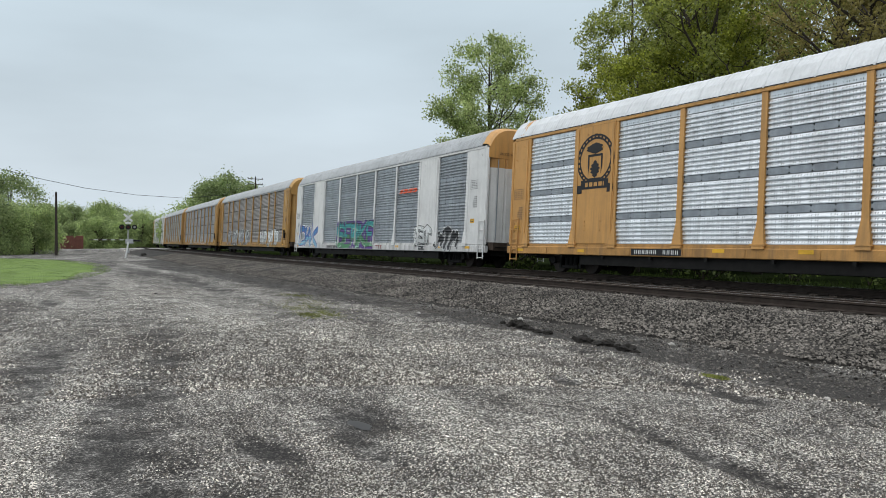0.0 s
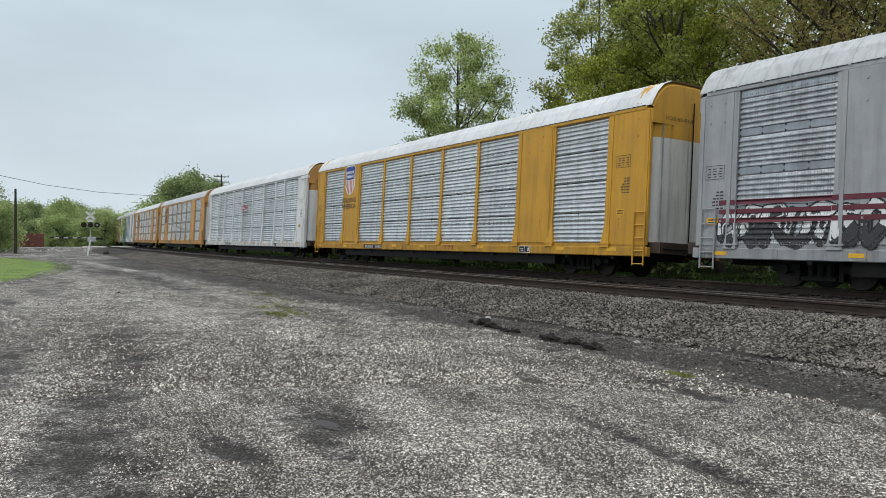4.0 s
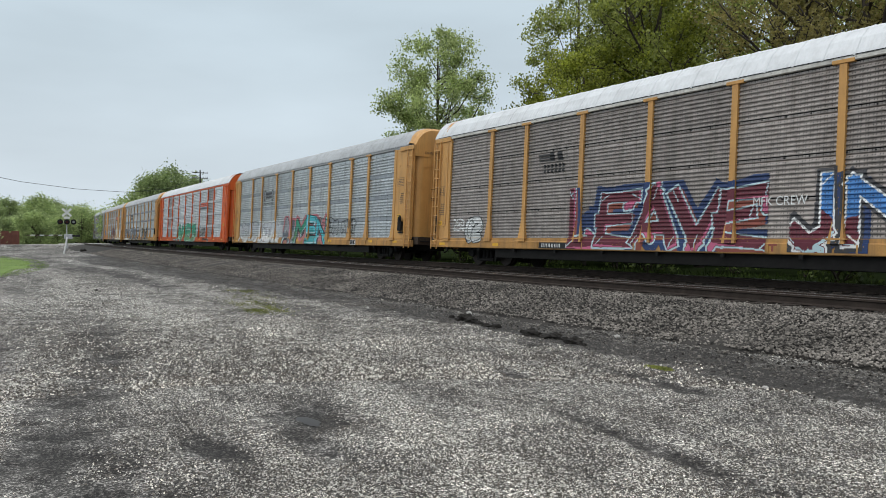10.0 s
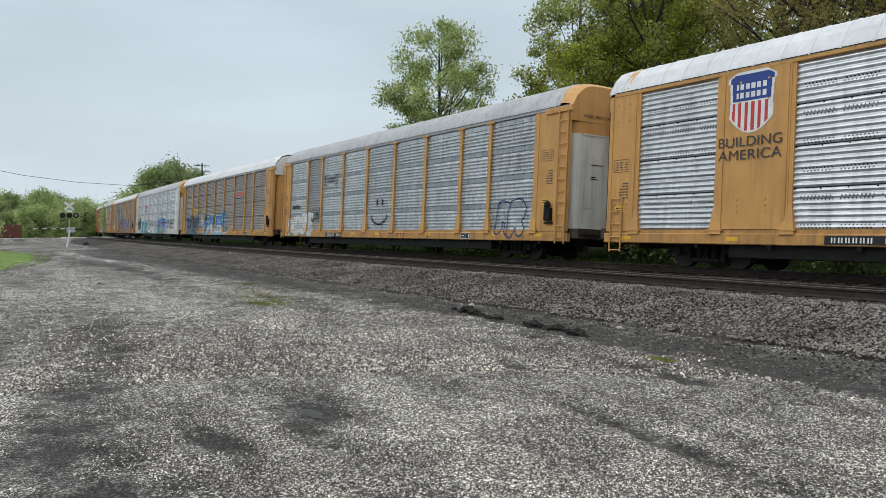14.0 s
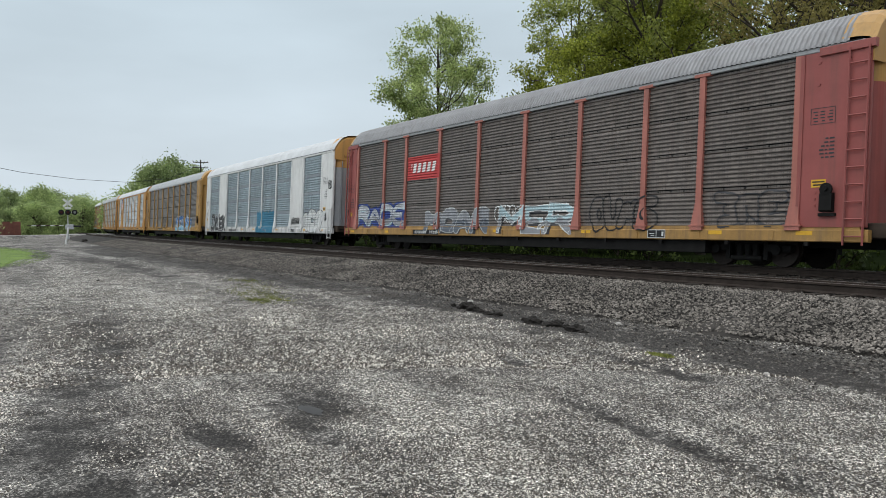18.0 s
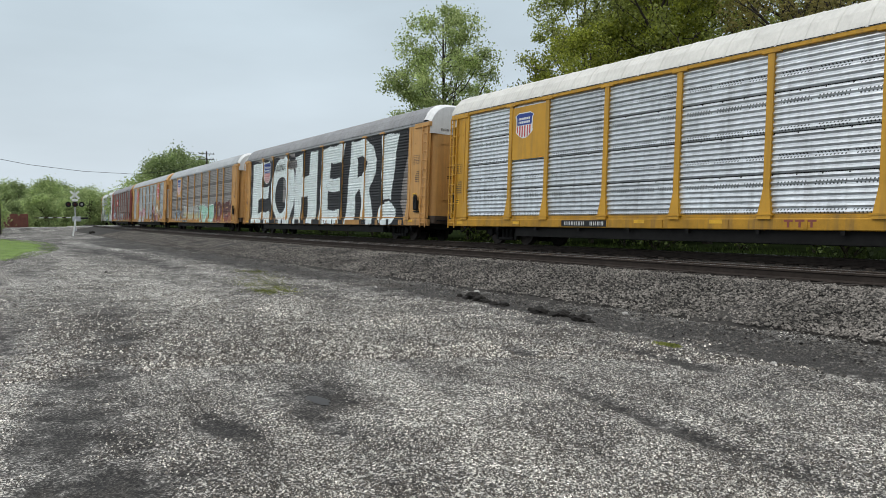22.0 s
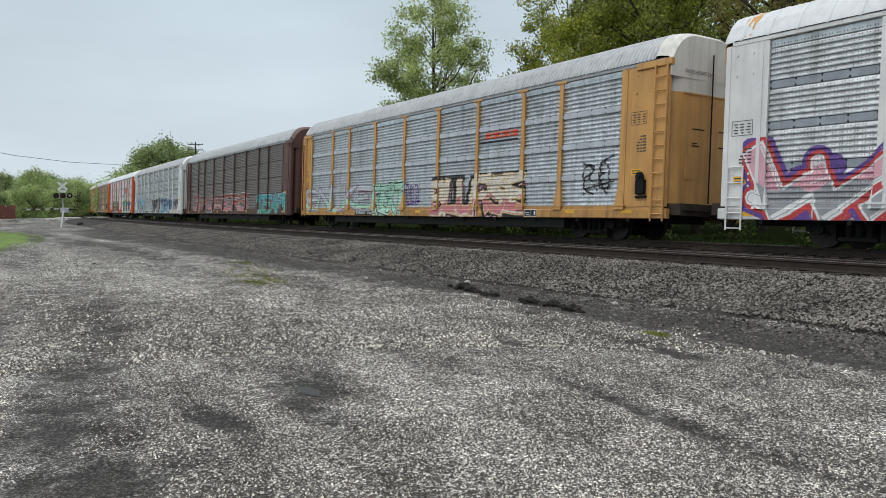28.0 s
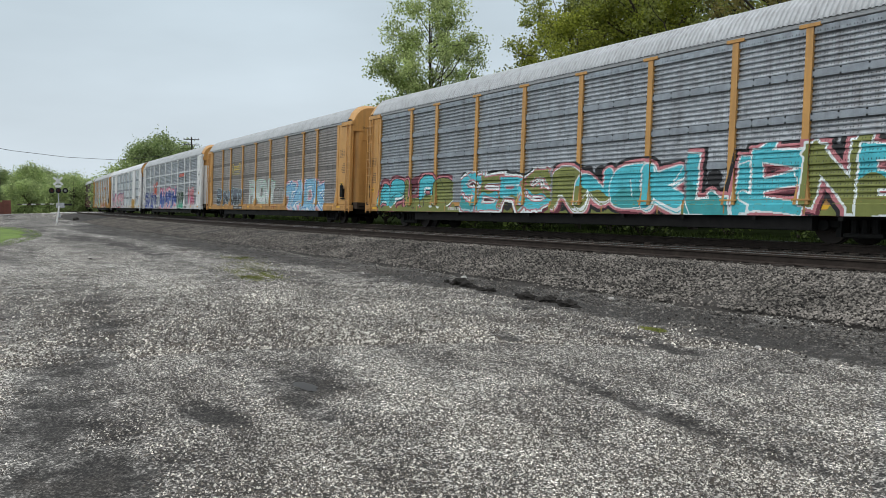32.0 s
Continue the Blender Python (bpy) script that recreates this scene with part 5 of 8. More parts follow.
def spray(number, x0, x1, z0, z1, style, fills, rim, cloud):
    """One piece of graffiti between two places along a car and two heights."""
    rnd = random.Random(f"{number} {x0:.2f}")
    fa, fb = (fills.split(",") * 2)[:2]
    h = z1 - z0
    names = [fa, fb] + ([rim] if rim else []) + ([cloud] if cloud else [])
    mats = [spray_paint(c) for c in names]
    if style == "line":
        if x1 - x0 > 1.7 and h > 0.65:
            # hollow rounded letters, each drawn over the one before
            bold, wid = 0.13 * h, 0.012 + 0.010 * h
            shapes = [sum(([(a, b)] for a, b in q), []) for q in letters(rnd, x0 + bold + 0.05, x1 - bold - 0.1, z0 + bold + 0.05, z1 - bold - 0.03, True)]

            def hollow(X, Z):
                out = np.zeros(X.shape, dtype=int)
                for q in shapes:
                    d = seg_dist(X, Z, q) * (1 + 0.12 * np.sin(X * 5 / h) * np.sin(Z * 6 / h))
                    out[d < bold + wid] = 1
                    out[d < bold - wid] = 0
                return out
            lay(number, "graffiti", x0, x1, z0, z1, hollow, mats, fa.rstrip("2") + " sprayed outline of rounded letters", 0.02, 0.025)
            return
        segs = sum(letters(rnd, x0 + 0.05, x1 - 0.05, z0 + 0.05, z1 - 0.05, False), [])
        segs += sum(letters(rnd, x0 + 0.05, x1 - 0.05, z0 + 0.05, z1 - 0.05, False), [])[::2]
        xa = rnd.uniform(x0, x0 + 0.3 * (x1 - x0))
        za = z0 + rnd.uniform(0.05, 0.3) * h
        segs += [((xa, za), (min(xa + 1.6 * h, x1), za + 0.15 * h))]
        wid = 0.014 + 0.010 * h
        lay(number, "graffiti", x0, x1, z0, z1, lambda X, Z: (seg_dist(X, Z, segs) < wid).astype(int), mats, fa.rstrip("2") + " sprayed line tag", 0.02, 0.025)
        return
    bold = rnd.uniform(0.085, 0.125) * h
    edge = max(0.028, 0.032 * h)
    pad = bold + edge
    shapes = letters(rnd, x0 + pad, x1 - pad * 1.6, z0 + pad + 0.04, z1 - pad * (1.9 if cloud else 1.05), True)
    segs = sum(shapes, [])
    inner = sum(letters(rnd, x0 + pad, x1 - pad, z0 + pad + 0.04, z1 - pad, False), [])
    arcs = []
    for _ in range(int(9 * (x1 - x0) / h)):
        bx = rnd.uniform(x0 + 0.25 * h, x1 - 0.25 * h)
        near = min(bx - x0, x1 - bx) / (0.5 * (x1 - x0))
        arcs.append((bx, z0 + h * (0.5 + rnd.uniform(-0.42, 0.40) * min(1, 0.45 + near)), h * rnd.uniform(0.08, 0.20)))
    ph = rnd.uniform(0, 6)
    drop = 0.07 * h

    def shade(X, Z):
        wob = 0.012 * h * np.sin(X * 7 + ph) * np.cos(Z * 9)
        chisel = bold * (0.80 + 0.35 * (0.5 + 0.5 * np.sin(X * 3.7 / h + Z * 2.1 / h + ph)))
        d = seg_dist(X, Z, segs) + wob
        out = np.zeros(X.shape, dtype=int)
        split = (Z - z0) / h + 0.18 * np.sin(X * 2.3 + ph) + 0.10 * np.sin(X * 5.1)
        if cloud:
            for bx, bz, br in arcs:
                out[np.hypot(X - bx, Z - bz) < br] = len(names)
            out[d < bold + edge * 1.8] = len(names)
        if rim:
            # cast letters lie below and beside the face
            sh = seg_dist(X - drop, Z + drop, segs) + wob
            out[sh < chisel + edge * 0.6] = 3
            if fa != fb:
                out[sh < chisel - 0.2 * edge] = 2
        for q in shapes:
            dq = seg_dist(X, Z, q) + wob
            if rim:
                out[dq < chisel + edge] = 3
            out[dq < chisel] = 1
            out[(dq < chisel) & (split < 0.38)] = 2
        out[(d < chisel * 0.6) & (np.sin(X * 8.5 / h + Z * 5 + ph) > 0.72)] = 2
        if rim:
            d2 = seg_dist(X, Z, inner[: max(6, len(inner) // 3)])
            out[(d < chisel * 0.85) & (d2 < 0.010 + 0.006 * h)] = 3
        # worn specks where the coat is thin
        speck = np.sin(X * 37 + 5 * np.sin(Z * 23)) * np.sin(Z * 41 + 4 * np.sin(X * 19))
        out[(speck > 0.86) & (d > chisel * 0.4)] = 0
        return out
    lay(number, "graffiti", x0, x1, z0, z1, shade, mats, f"{fa} graffiti with {rim or fb} edges", 0.018 if h > 1.2 else 0.022, 0.022)


def emblem(number, x0, x1, z0, z1, what):
    """Painted company signs as plain shapes in their colours."""
    cx, cz, w, h = (x0 + x1) / 2, (z0 + z1) / 2, x1 - x0, z1 - z0
    U = lambda X: (X - x0) / w
    T = lambda Z: (Z - z0) / h
    if what == "plate":
        body = TRAIN[number]["body"]
        g = Geo()
        g.box(LENGTH / 2 - 6.04, LENGTH / 2 - 4.12, Y_PANEL - 0.01, Y_PANEL + 0.056, z0, z1, ch=0.006)
        put("sign_plate", g.mesh("sign_plate", [body_paint(body)]), CARS[number], None, "plain painted plate behind the shield")
        return
    if what == "shield":
        mats = [spray_paint("white"), spray_paint("royal"), spray_paint("red")]

        def shade(X, Z):
            u, t = U(X) - 0.5, T(Z)
            half = np.where(t > 0.82, 0.5 - 0.5 * np.maximum(t - 0.9, 0) * 4, np.where(t > 0.25, 0.44 + 0.06 * np.abs(t - 0.5), 0.45 * np.sqrt(np.clip(t / 0.25, 0, 1))))
            out = np.where(np.abs(u) < half, 1, 0)
            inn = np.abs(u) < half - 0.05
            top = (t > 0.52) & (t < 0.96)
            out = np.where(inn & top, 2, out)
            for a in (0.62, 0.76):
                out = np.where(inn & (np.abs(t - a) < 0.045) & (np.abs(u) < 0.32) & (np.sin(u * 55) > -0.5), 1, out)
            out = np.where(inn & (t > 0.04) & (t < 0.5) & (np.sin(u * 46) > 0), 3, out)
            return out
        lay(number, "shield_emblem", x0, x1, z0, z1, shade, mats, "blue, white and red striped shield", 0.015, 0.02, number in (18, 20, 21))
    elif what == "octagon":
        mats = [spray_paint("red"), spray_paint("white")]

        def shade(X, Z):
            u, t = np.abs(U(X) - 0.5) * 2, np.abs(T(Z) - 0.5) * 2
            d = np.maximum(np.maximum(u, t), (u + t) / 1.42)
            out = np.where(d < 1, 1, 0)
            out = np.where((d < 0.93) & (d > 0.87), 2, out)
            tt = T(Z)
            for a, l in ((0.78, 0.36), (0.6, 0.24), (0.42, 0.52), (0.24, 0.42)):
                out = np.where((np.abs(tt - a) < 0.068) & (U(X) > 0.22) & (U(X) < 0.31), 2, out)
                out = np.where((np.abs(tt - a + 0.01) < 0.045) & (U(X) > 0.34) & (U(X) < 0.32 + l) & (np.sin(U(X) * 74 + tt * 9) > -0.45), 2, out)
            return out
        lay(number, "octagon_sign", x0, x1, z0, z1, shade, mats, "red octagon sign with white bars", 0.015, 0.02)
    elif what == "roundel":
        mats = [spray_paint("black")]

        def shade(X, Z):
            u, t = (U(X) - 0.5) * 2, (T(Z) - 0.5) * 2
            r = np.hypot(u, (t - 0.12) / 0.88)
            out = np.where((r < 0.98) & (r > 0.78) & ~((r > 0.85) & (r < 0.91) & (np.sin(np.arctan2(t, u) * 30) > 0)), 1, 0)
            out = np.where((np.abs(u + 0.05) < 0.42) & (np.abs(t - 0.5) < 0.2 - 0.3 * np.abs(u)), 1, out)
            sh = (np.abs(u) < 0.38 - 0.25 * np.clip(-t - 0.1, 0, 1)) & (t < 0.3) & (t > -0.55)
            out = np.where(sh & ~((np.abs(u) < 0.31) & (t < 0.22) & (t > -0.5)), 1, out)
            leaf = np.abs(u) < 0.26 * np.abs(np.cos(np.clip((t + 0.2) * 5, -1.57, 1.57))) * (0.6 + 0.4 * np.abs(np.sin(t * 26)))
            out = np.where(leaf & (t < 0.12) & (t > -0.5), 1, out)
            band = (t < -0.55) & (t > -0.86) & (np.abs(u) < 0.72)
            out = np.where(band, 1, out)
            out = np.where(band & (np.abs(t + 0.7) < 0.07) & (np.abs(u) < 0.5) & (np.sin(u * 26) > -0.7), 0, out)
            out = np.where((t < -0.72) & (np.abs(u) > 0.66) & (np.abs(u) < 0.98 - 0.2 * np.abs(t + 0.85)), 1, out)
            return out
        lay(number, "round_emblem", x0, x1, z0, z1, shade, mats, "black ring emblem over a ribbon", 0.015, 0.02)
    elif what in ("bracket", "bracketgold"):
        mats = [spray_paint("dark" if what == "bracket" else "gold")]

        def shade(X, Z):
            u, t = U(X), T(Z)
            out = np.zeros(X.shape, dtype=int)
            for s in (u, 1 - u):
                out[(s < 0.06) & (t > 0.25)] = 1
                out[(s < 0.16) & ((t > 0.92) | ((t > 0.25) & (t < 0.33)))] = 1
            for a in (0.2, 0.43, 0.66):
                k = (u > a) & (u < a + 0.19) & (t > 0.42) & (t < 0.82)
                out[k & ~((u > a + 0.06) & (u < a + 0.14) & (np.abs(t - 0.62) < 0.09))] = 1
            out[(t < 0.14) & (np.sin(u * 40) > 0.55)] = 1
            return out
        lay(number, "bracket_emblem", x0, x1, z0, z1, shade, mats, "dark bracketed company sign", 0.015, 0.02)
    elif what == "redmark":
        x0, x1 = max(x0, 17.63), min(x1, 20.17)
        mats = [GALV, spray_paint("vermilion"), spray_paint("dark")]

        def shade(X, Z):
            u, t = U(X), T(Z) + 0.0
            out = np.ones(X.shape, dtype=int)
            s = u - 0.12 * t
            bar = (t > 0.40) & (t < 0.90) & (s > 0.06) & (s < 0.92)
            out[bar & (np.sin(s * 29 - 1.2) > -0.93) & ~((np.abs(t - 0.65) < 0.06) & (np.sin(s * 29 + 1) > 0.2))] = 2
            out[(t > 0.12) & (t < 0.24) & (s > -0.02) & (s < 0.9)] = 3
            return out
        lay(number, "slanted_emblem", x0, x1, z0, z1, shade, mats, "faded orange-red slanted company sign", 0.02, 0.025)
    elif what == "horse":
        mats = [spray_paint("black")]

        def shade(X, Z):
            u, t = U(X), T(Z)
            out = np.zeros(X.shape, dtype=int)
            for a in (0.62, 0.74, 0.86):
                out[(np.abs(t - a) < 0.035) & (u > 0.05 + 0.1 * (0.9 - a)) & (u < 0.42)] = 1
            out[(t > 0.56) & (t < 0.96) & (u > 0.42) & (u < 0.92) & (np.sin(u * 24 + t * 3) > -0.35)] = 1
            for a in (0.12, 0.34):
                out[(np.abs(t - a) < 0.08) & (u > 0.25) & (u < 0.95) & (np.sin(u * 52) > -0.4)] = 1
            return out
        lay(number, "black_emblem", x0, x1, z0, z1, shade, mats, "black company sign of bars", 0.015, 0.02)
    elif what == "worm":
        mats = [spray_paint("red"), spray_paint("dark")]
        pts = [(0.42, 0.45), (0.12, 0.45), (0.12, 0.95), (0.45, 0.95), (0.58, 0.48), (0.62, 0.95), (0.86, 0.48), (0.9, 0.95)]
        segs = [((x0 + a * w, z0 + b * h), (x0 + c * w, z0 + d * h)) for (a, b), (c, d) in zip(pts, pts[1:])]

        def shade(X, Z):
            out = (seg_dist(X, Z, segs) < 0.06).astype(int)
            out[(T(Z) < 0.22) & (T(Z) > 0.04) & (np.sin(U(X) * 70) > -0.4)] = 2
            return out
        lay(number, "red_emblem", x0, x1, z0, z1, shade, mats, "thin red bent-line company sign", 0.015, 0.02)
    elif what == "redsign":
        mats = [spray_paint("red"), spray_paint("white")]

        def shade(X, Z):
            u, t = U(X), T(Z)
            out = np.ones(X.shape, dtype=int)
            out[(np.abs(t - 0.5) < 0.2) & (u > 0.12) & (u < 0.88) & (np.sin(u * 44 - t * 4) > -0.35)] = 2
            return out
        lay(number, "red_sign", x0, x1, z0, z1, shade, mats, "red sign panel with white bars", 0.015, 0.02)


def inside(X, Z, pts):
    """Which spots lie in an outline."""
    hit = np.zeros(X.shape, dtype=bool)
    for (ax, az), (bx, bz) in zip(pts, pts[1:] + pts[:1]):
        if az != bz:
            hit ^= ((az > Z) != (bz > Z)) & (X < (bx - ax) * (Z - az) / (bz - az) + ax)
    return hit


def big_letters(number):
    """The huge white letters with black ground that cover one car."""
    mats = [spray_paint("black"), spray_paint("frost")]
    E1 = [(1.72, 0.66), (1.87, 4.7), (5.3, 4.72), (5.4, 3.75), (4.0, 3.72), (4.0, 3.05), (5.45, 3.1), (5.3, 2.3), (3.2, 2.28), (3.05, 1.33), (5.5, 1.45), (5.85, 0.66)]
    H1 = [(10.3, 0.66), (10.34, 4.68), (11.75, 4.76), (11.75, 3.39), (12.66, 3.44), (12.85, 4.78), (14.26, 4.82), (13.92, 0.66), (12.55, 0.66), (12.57, 2.26), (11.69, 2.23), (11.6, 0.66)]
    E2 = [(14.6, 0.66), (14.79, 4.80), (17.85, 4.88), (17.55, 3.87), (15.94, 3.95), (15.8, 3.12), (17.4, 3.08), (17.37, 2.37), (15.63, 2.40), (15.6, 1.39), (17.4, 1.42), (17.5, 0.66)]
    R1 = [(18.1, 0.66), (18.65, 4.85), (20.4, 4.86), (21.3, 4.45), (21.65, 3.8), (21.5, 3.0), (20.91, 2.36), (21.1, 1.9), (21.45, 0.66), (20.2, 0.66), (20.1, 1.7), (19.79, 2.46), (19.3, 2.14), (19.24, 0.66)]
    R0 = [(19.44, 3.03), (19.49, 4.04), (20.2, 4.05), (20.57, 3.72), (20.45, 3.3), (20.1, 3.05)]
    BANG = [(22.48, 1.83), (22.30, 4.85), (24.0, 4.85), (23.7, 3.9), (23.32, 1.81)]

    def shade(X, Z):
        jx = X + 0.04 * np.sin(Z * 3.1 + np.sin(X * 3)) + 0.015 * np.sin(Z * 13)
        jz = Z + 0.03 * np.sin(X * 4.3) + 0.015 * np.sin(X * 19)
        right = np.where(jz > 1.7, 24.2 + 0.28 * (jz - 1.6), 24.2 + 0.62 * (1.7 - jz))
        out = np.where((jx > 1.45 + 0.1 * np.sin(Z * 5)) & (jx < right), 1, 0)
        out = np.where((jx > 2.2) & (jx < 10.2) & (Z > 4.80 + 0.1 * np.sin(X * 3)), 0, out)
        w = inside(jx, jz, E1) | inside(jx, jz, H1) | inside(jx, jz, E2) | inside(jx, jz, BANG)
        w |= inside(jx, jz, R1) & ~inside(jx, jz, R0)
        hole = np.hypot((jx - 7.83) / 1.12, (jz - 2.45) / 1.14)
        w |= (np.hypot((jx - 8.15) / 2.2, (jz - 2.75) / 2.12) < 1) & (hole > 1)
        w |= (jx > 7.5) & (jx < 9.6) & (jz < 1.3)
        w |= np.hypot((jx - 22.95) / 0.86, (jz - 1.15) / 0.56) < 1
        w &= ~((X > 13.98) & (X < 14.62)) & ~((X > 5.92) & (X < 6.0))
        # the first letters run down the sill, the ground stays black there
        w &= ~((Z < 0.9) & (np.sin(X * 1.9) + np.sin(X * 4.7) > 0.75))
        bare = (Z < 0.88) & (((X > 18.2) & (X < 20.0)) | (np.sin(X * 2.6 + 1) > 0.93))
        out = np.where(w & (out > 0), 2, out)
        out[bare] = 0
        out[(X > 9.0) & (X < 10.55) & (Z > 3.98 + 0.03 * np.sin(X * 5)) & (Z < 4.5)] = 0
        out[(hole < 0.92) & (X > 8.2) & (np.abs(Z - 2.7) < 0.75) & (X < 8.85)] = 0
        chip = np.sin(X * 31 + 5 * np.sin(Z * 17)) * np.sin(Z * 37 + 4 * np.sin(X * 11))
        out[(chip > 0.97) & (np.sin(X * 1.3) > 0.2)] = 0
        return out
    lay(number, "graffiti", 1.2, 25.0, 0.64, 4.93, shade, mats, "huge white letters on a black sprayed ground", 0.03, 0.04)


ALPHA = dict(A="00-26-40 12-32", B="00-06-36-45-33-03 33-42-41-30-00", C="45-36-16-05-01-10-30-41", D="00-06-26-44-42-20-00", E="46-06-00-40 03-33", F="46-06-00 03-33", G="45-36-16-05-01-10-30-41-43-23", H="00-06 40-46 03-43", I="20-26", J="36-31-20-10-01", K="00-06 46-03-40", L="06-00-40", M="00-06-23-46-40", N="00-06-40-46", O="16-05-01-10-30-41-45-36-16", P="00-06-36-45-44-33-03", R="00-06-36-45-44-33-03 23-40", S="45-36-16-05-04-13-33-42-41-30-10-01", T="06-46 26-20", U="06-01-10-30-41-46", V="06-20-46", W="06-10-23-30-46", X="00-46 06-40", Y="06-23-46 23-20", Z="06-46-00-40")
ALPHA.update({"9": "43-13-04-05-16-36-45-40", "5": "46-06-04-34-42-41-30-01"})


def piece(number, text, x0, x1, z0, z1, fills, rim, halo="", cloud="", shine="", shadow="", cut="wild", fat=1.0):
    """One painted word: fat letters that overlap, with an edge, and where given a halo, a cloud behind, a shine and a cast shadow."""
    rnd = random.Random(f"{number} {text}")
    h, n = z1 - z0, len(text)
    zones_ = [(q.split(",") * 2)[:2] for q in fills.split("|")]
    names = []
    for q in zones_:
        names += q
    names += [rim, halo or rim, cloud or rim, shine or rim, shadow or rim]
    uniq = list(dict.fromkeys(names))
    slot = {c: k + 1 for k, c in enumerate(uniq)}
    wide = [{"I": 0.62, "M": 1.25, "W": 1.25, "J": 0.85}.get(c, 1.0) for c in text]
    unit = (x1 - x0) / sum(wide)
    bold = (min(0.082 * h, 0.145 * unit) if cut == "wild" else min(0.150 * h, 0.225 * unit)) * fat
    edge = max(0.026, 0.028 * h)
    pad = bold + edge + (edge if halo else 0)
    lean = rnd.uniform(0.03, 0.14) if cut == "wild" else 0.02
    shapes, at_x = [], x0
    for c, wd in zip(text, wide):
        w = unit * wd
        lo = z0 + pad * 0.9 + rnd.uniform(0, 0.05) * h
        hi = z1 - pad - rnd.uniform(0, 0.13) * h
        a, b = at_x + bold * 0.5, at_x + w - bold * 0.5
        segs = []
        for stroke in ALPHA[c].split():
            pts = []
            for q in stroke.split("-"):
                u, t = int(q[0]) / 4, int(q[1]) / 6
                if cut == "wild":
                    u, t = u + rnd.uniform(-0.11, 0.11), t + rnd.uniform(-0.08, 0.08)
                pts.append((a + (b - a) * u + lean * (t - 0.5) * w, lo + (hi - lo) * t))
            pts = rounded(pts, 0 if cut == "wild" else 2)
            segs += list(zip(pts, pts[1:]))
        flick = []
        if cut == "wild":
            for _ in range(2):
                p = rnd.choice(rnd.choice(segs))
                flick.append((p, (min(max(p[0] + rnd.uniform(-0.35, 0.35) * w, x0 + edge), x1 - edge), min(max(p[1] + rnd.choice((-1, 1)) * rnd.uniform(0.1, 0.24) * h, z0 + edge), z1 - edge))))
        cuts = []
        for _ in range(1 if rim in ("white", "frost") else 3):
            p = rnd.choice(rnd.choice(segs))
            a_ = rnd.uniform(0, 3.14)
            cuts.append(((p[0] - bold * math.cos(a_), p[1] - bold * math.sin(a_)), (p[0] + bold * math.cos(a_), p[1] + bold * math.sin(a_))))
        shapes.append((segs, flick, cuts, at_x - 0.4 * w - pad, at_x + 1.4 * w + pad))
        at_x += w
    blobs = []
    for _ in range(int(7 * (x1 - x0) / h)):
        bx = rnd.uniform(x0 + 0.2 * h, x1 - 0.2 * h)
        blobs.append((bx, z0 + h * rnd.uniform(0.16, 0.80), h * rnd.uniform(0.10, 0.19)))
    ph = rnd.uniform(0, 6)

    def shade(X, Z):
        out = np.zeros(X.shape, dtype=int)
        fields, drop = [], 0.085 * h
        for segs, flick, cuts, xa, xb in shapes:
            cols = (X[0] > xa) & (X[0] < xb)
            x, z = X[:, cols], Z[:, cols]
            pen = 1 + 0.22 * np.sin(x * 3.1 / h + z * 2.3 / h + ph)
            d = seg_dist(x, z, segs, cut == "wild") / pen
            if flick:
                d = np.minimum(d, seg_dist(x, z, flick) + bold * 0.42)
            ds = seg_dist(x - drop, z + drop * 0.7, segs, cut == "wild") if shadow else None
            dl = seg_dist(x + 0.3 * bold, z - 0.34 * bold, segs, cut == "wild") if shine else None
            fields.append((cols, x, z, d, ds, dl, seg_dist(x, z, cuts)))
        if cloud:
            for bx, bz, br in blobs:
                out[np.hypot(X - bx, (Z - bz) * 1.1) < br] = slot[cloud]
        for pas in range(3):
            for k, (cols, x, z, d, ds, dl, dc) in enumerate(fields):
                sub = out[:, cols]
                if pas == 0:
                    if cloud:
                        sub[d < bold + 0.13 * h] = slot[cloud]
                    if shadow:
                        sub[ds < bold + edge] = slot[shadow]
                elif pas == 1:
                    if halo:
                        sub[d < bold + edge * 2.7] = slot[halo]
                else:
                    fa, fb = zones_[min(k * len(zones_) // n, len(zones_) - 1)]
                    sub[d < bold + edge] = slot[rim]
                    sub[d < bold] = slot[fa]
                    split = (z - z0) / h + 0.07 * np.sin(x * 4.3 / h + ph) + 0.05 * np.sin(x * 11 / h)
                    sub[(d < bold) & (split < 0.42)] = slot[fb]
                    sub[(d < bold) & (dc < 0.35 * edge)] = slot[rim]
                    if shine:
                        sub[(d < bold * 0.9) & (dl > bold * 1.02)] = slot[shine]
                out[:, cols] = sub
        speck = np.sin(X * 37 + 5 * np.sin(Z * 23)) * np.sin(Z * 41 + 4 * np.sin(X * 19))
        out[speck > 0.95] = 0
        return out
    hue = zones_[0][0].rstrip("2")
    lay(number, "graffiti", x0, x1, z0, z1, shade, [spray_paint(c) for c in uniq], f"{hue} graffiti letters with {rim.rstrip('2')} edges", 0.018, 0.022)


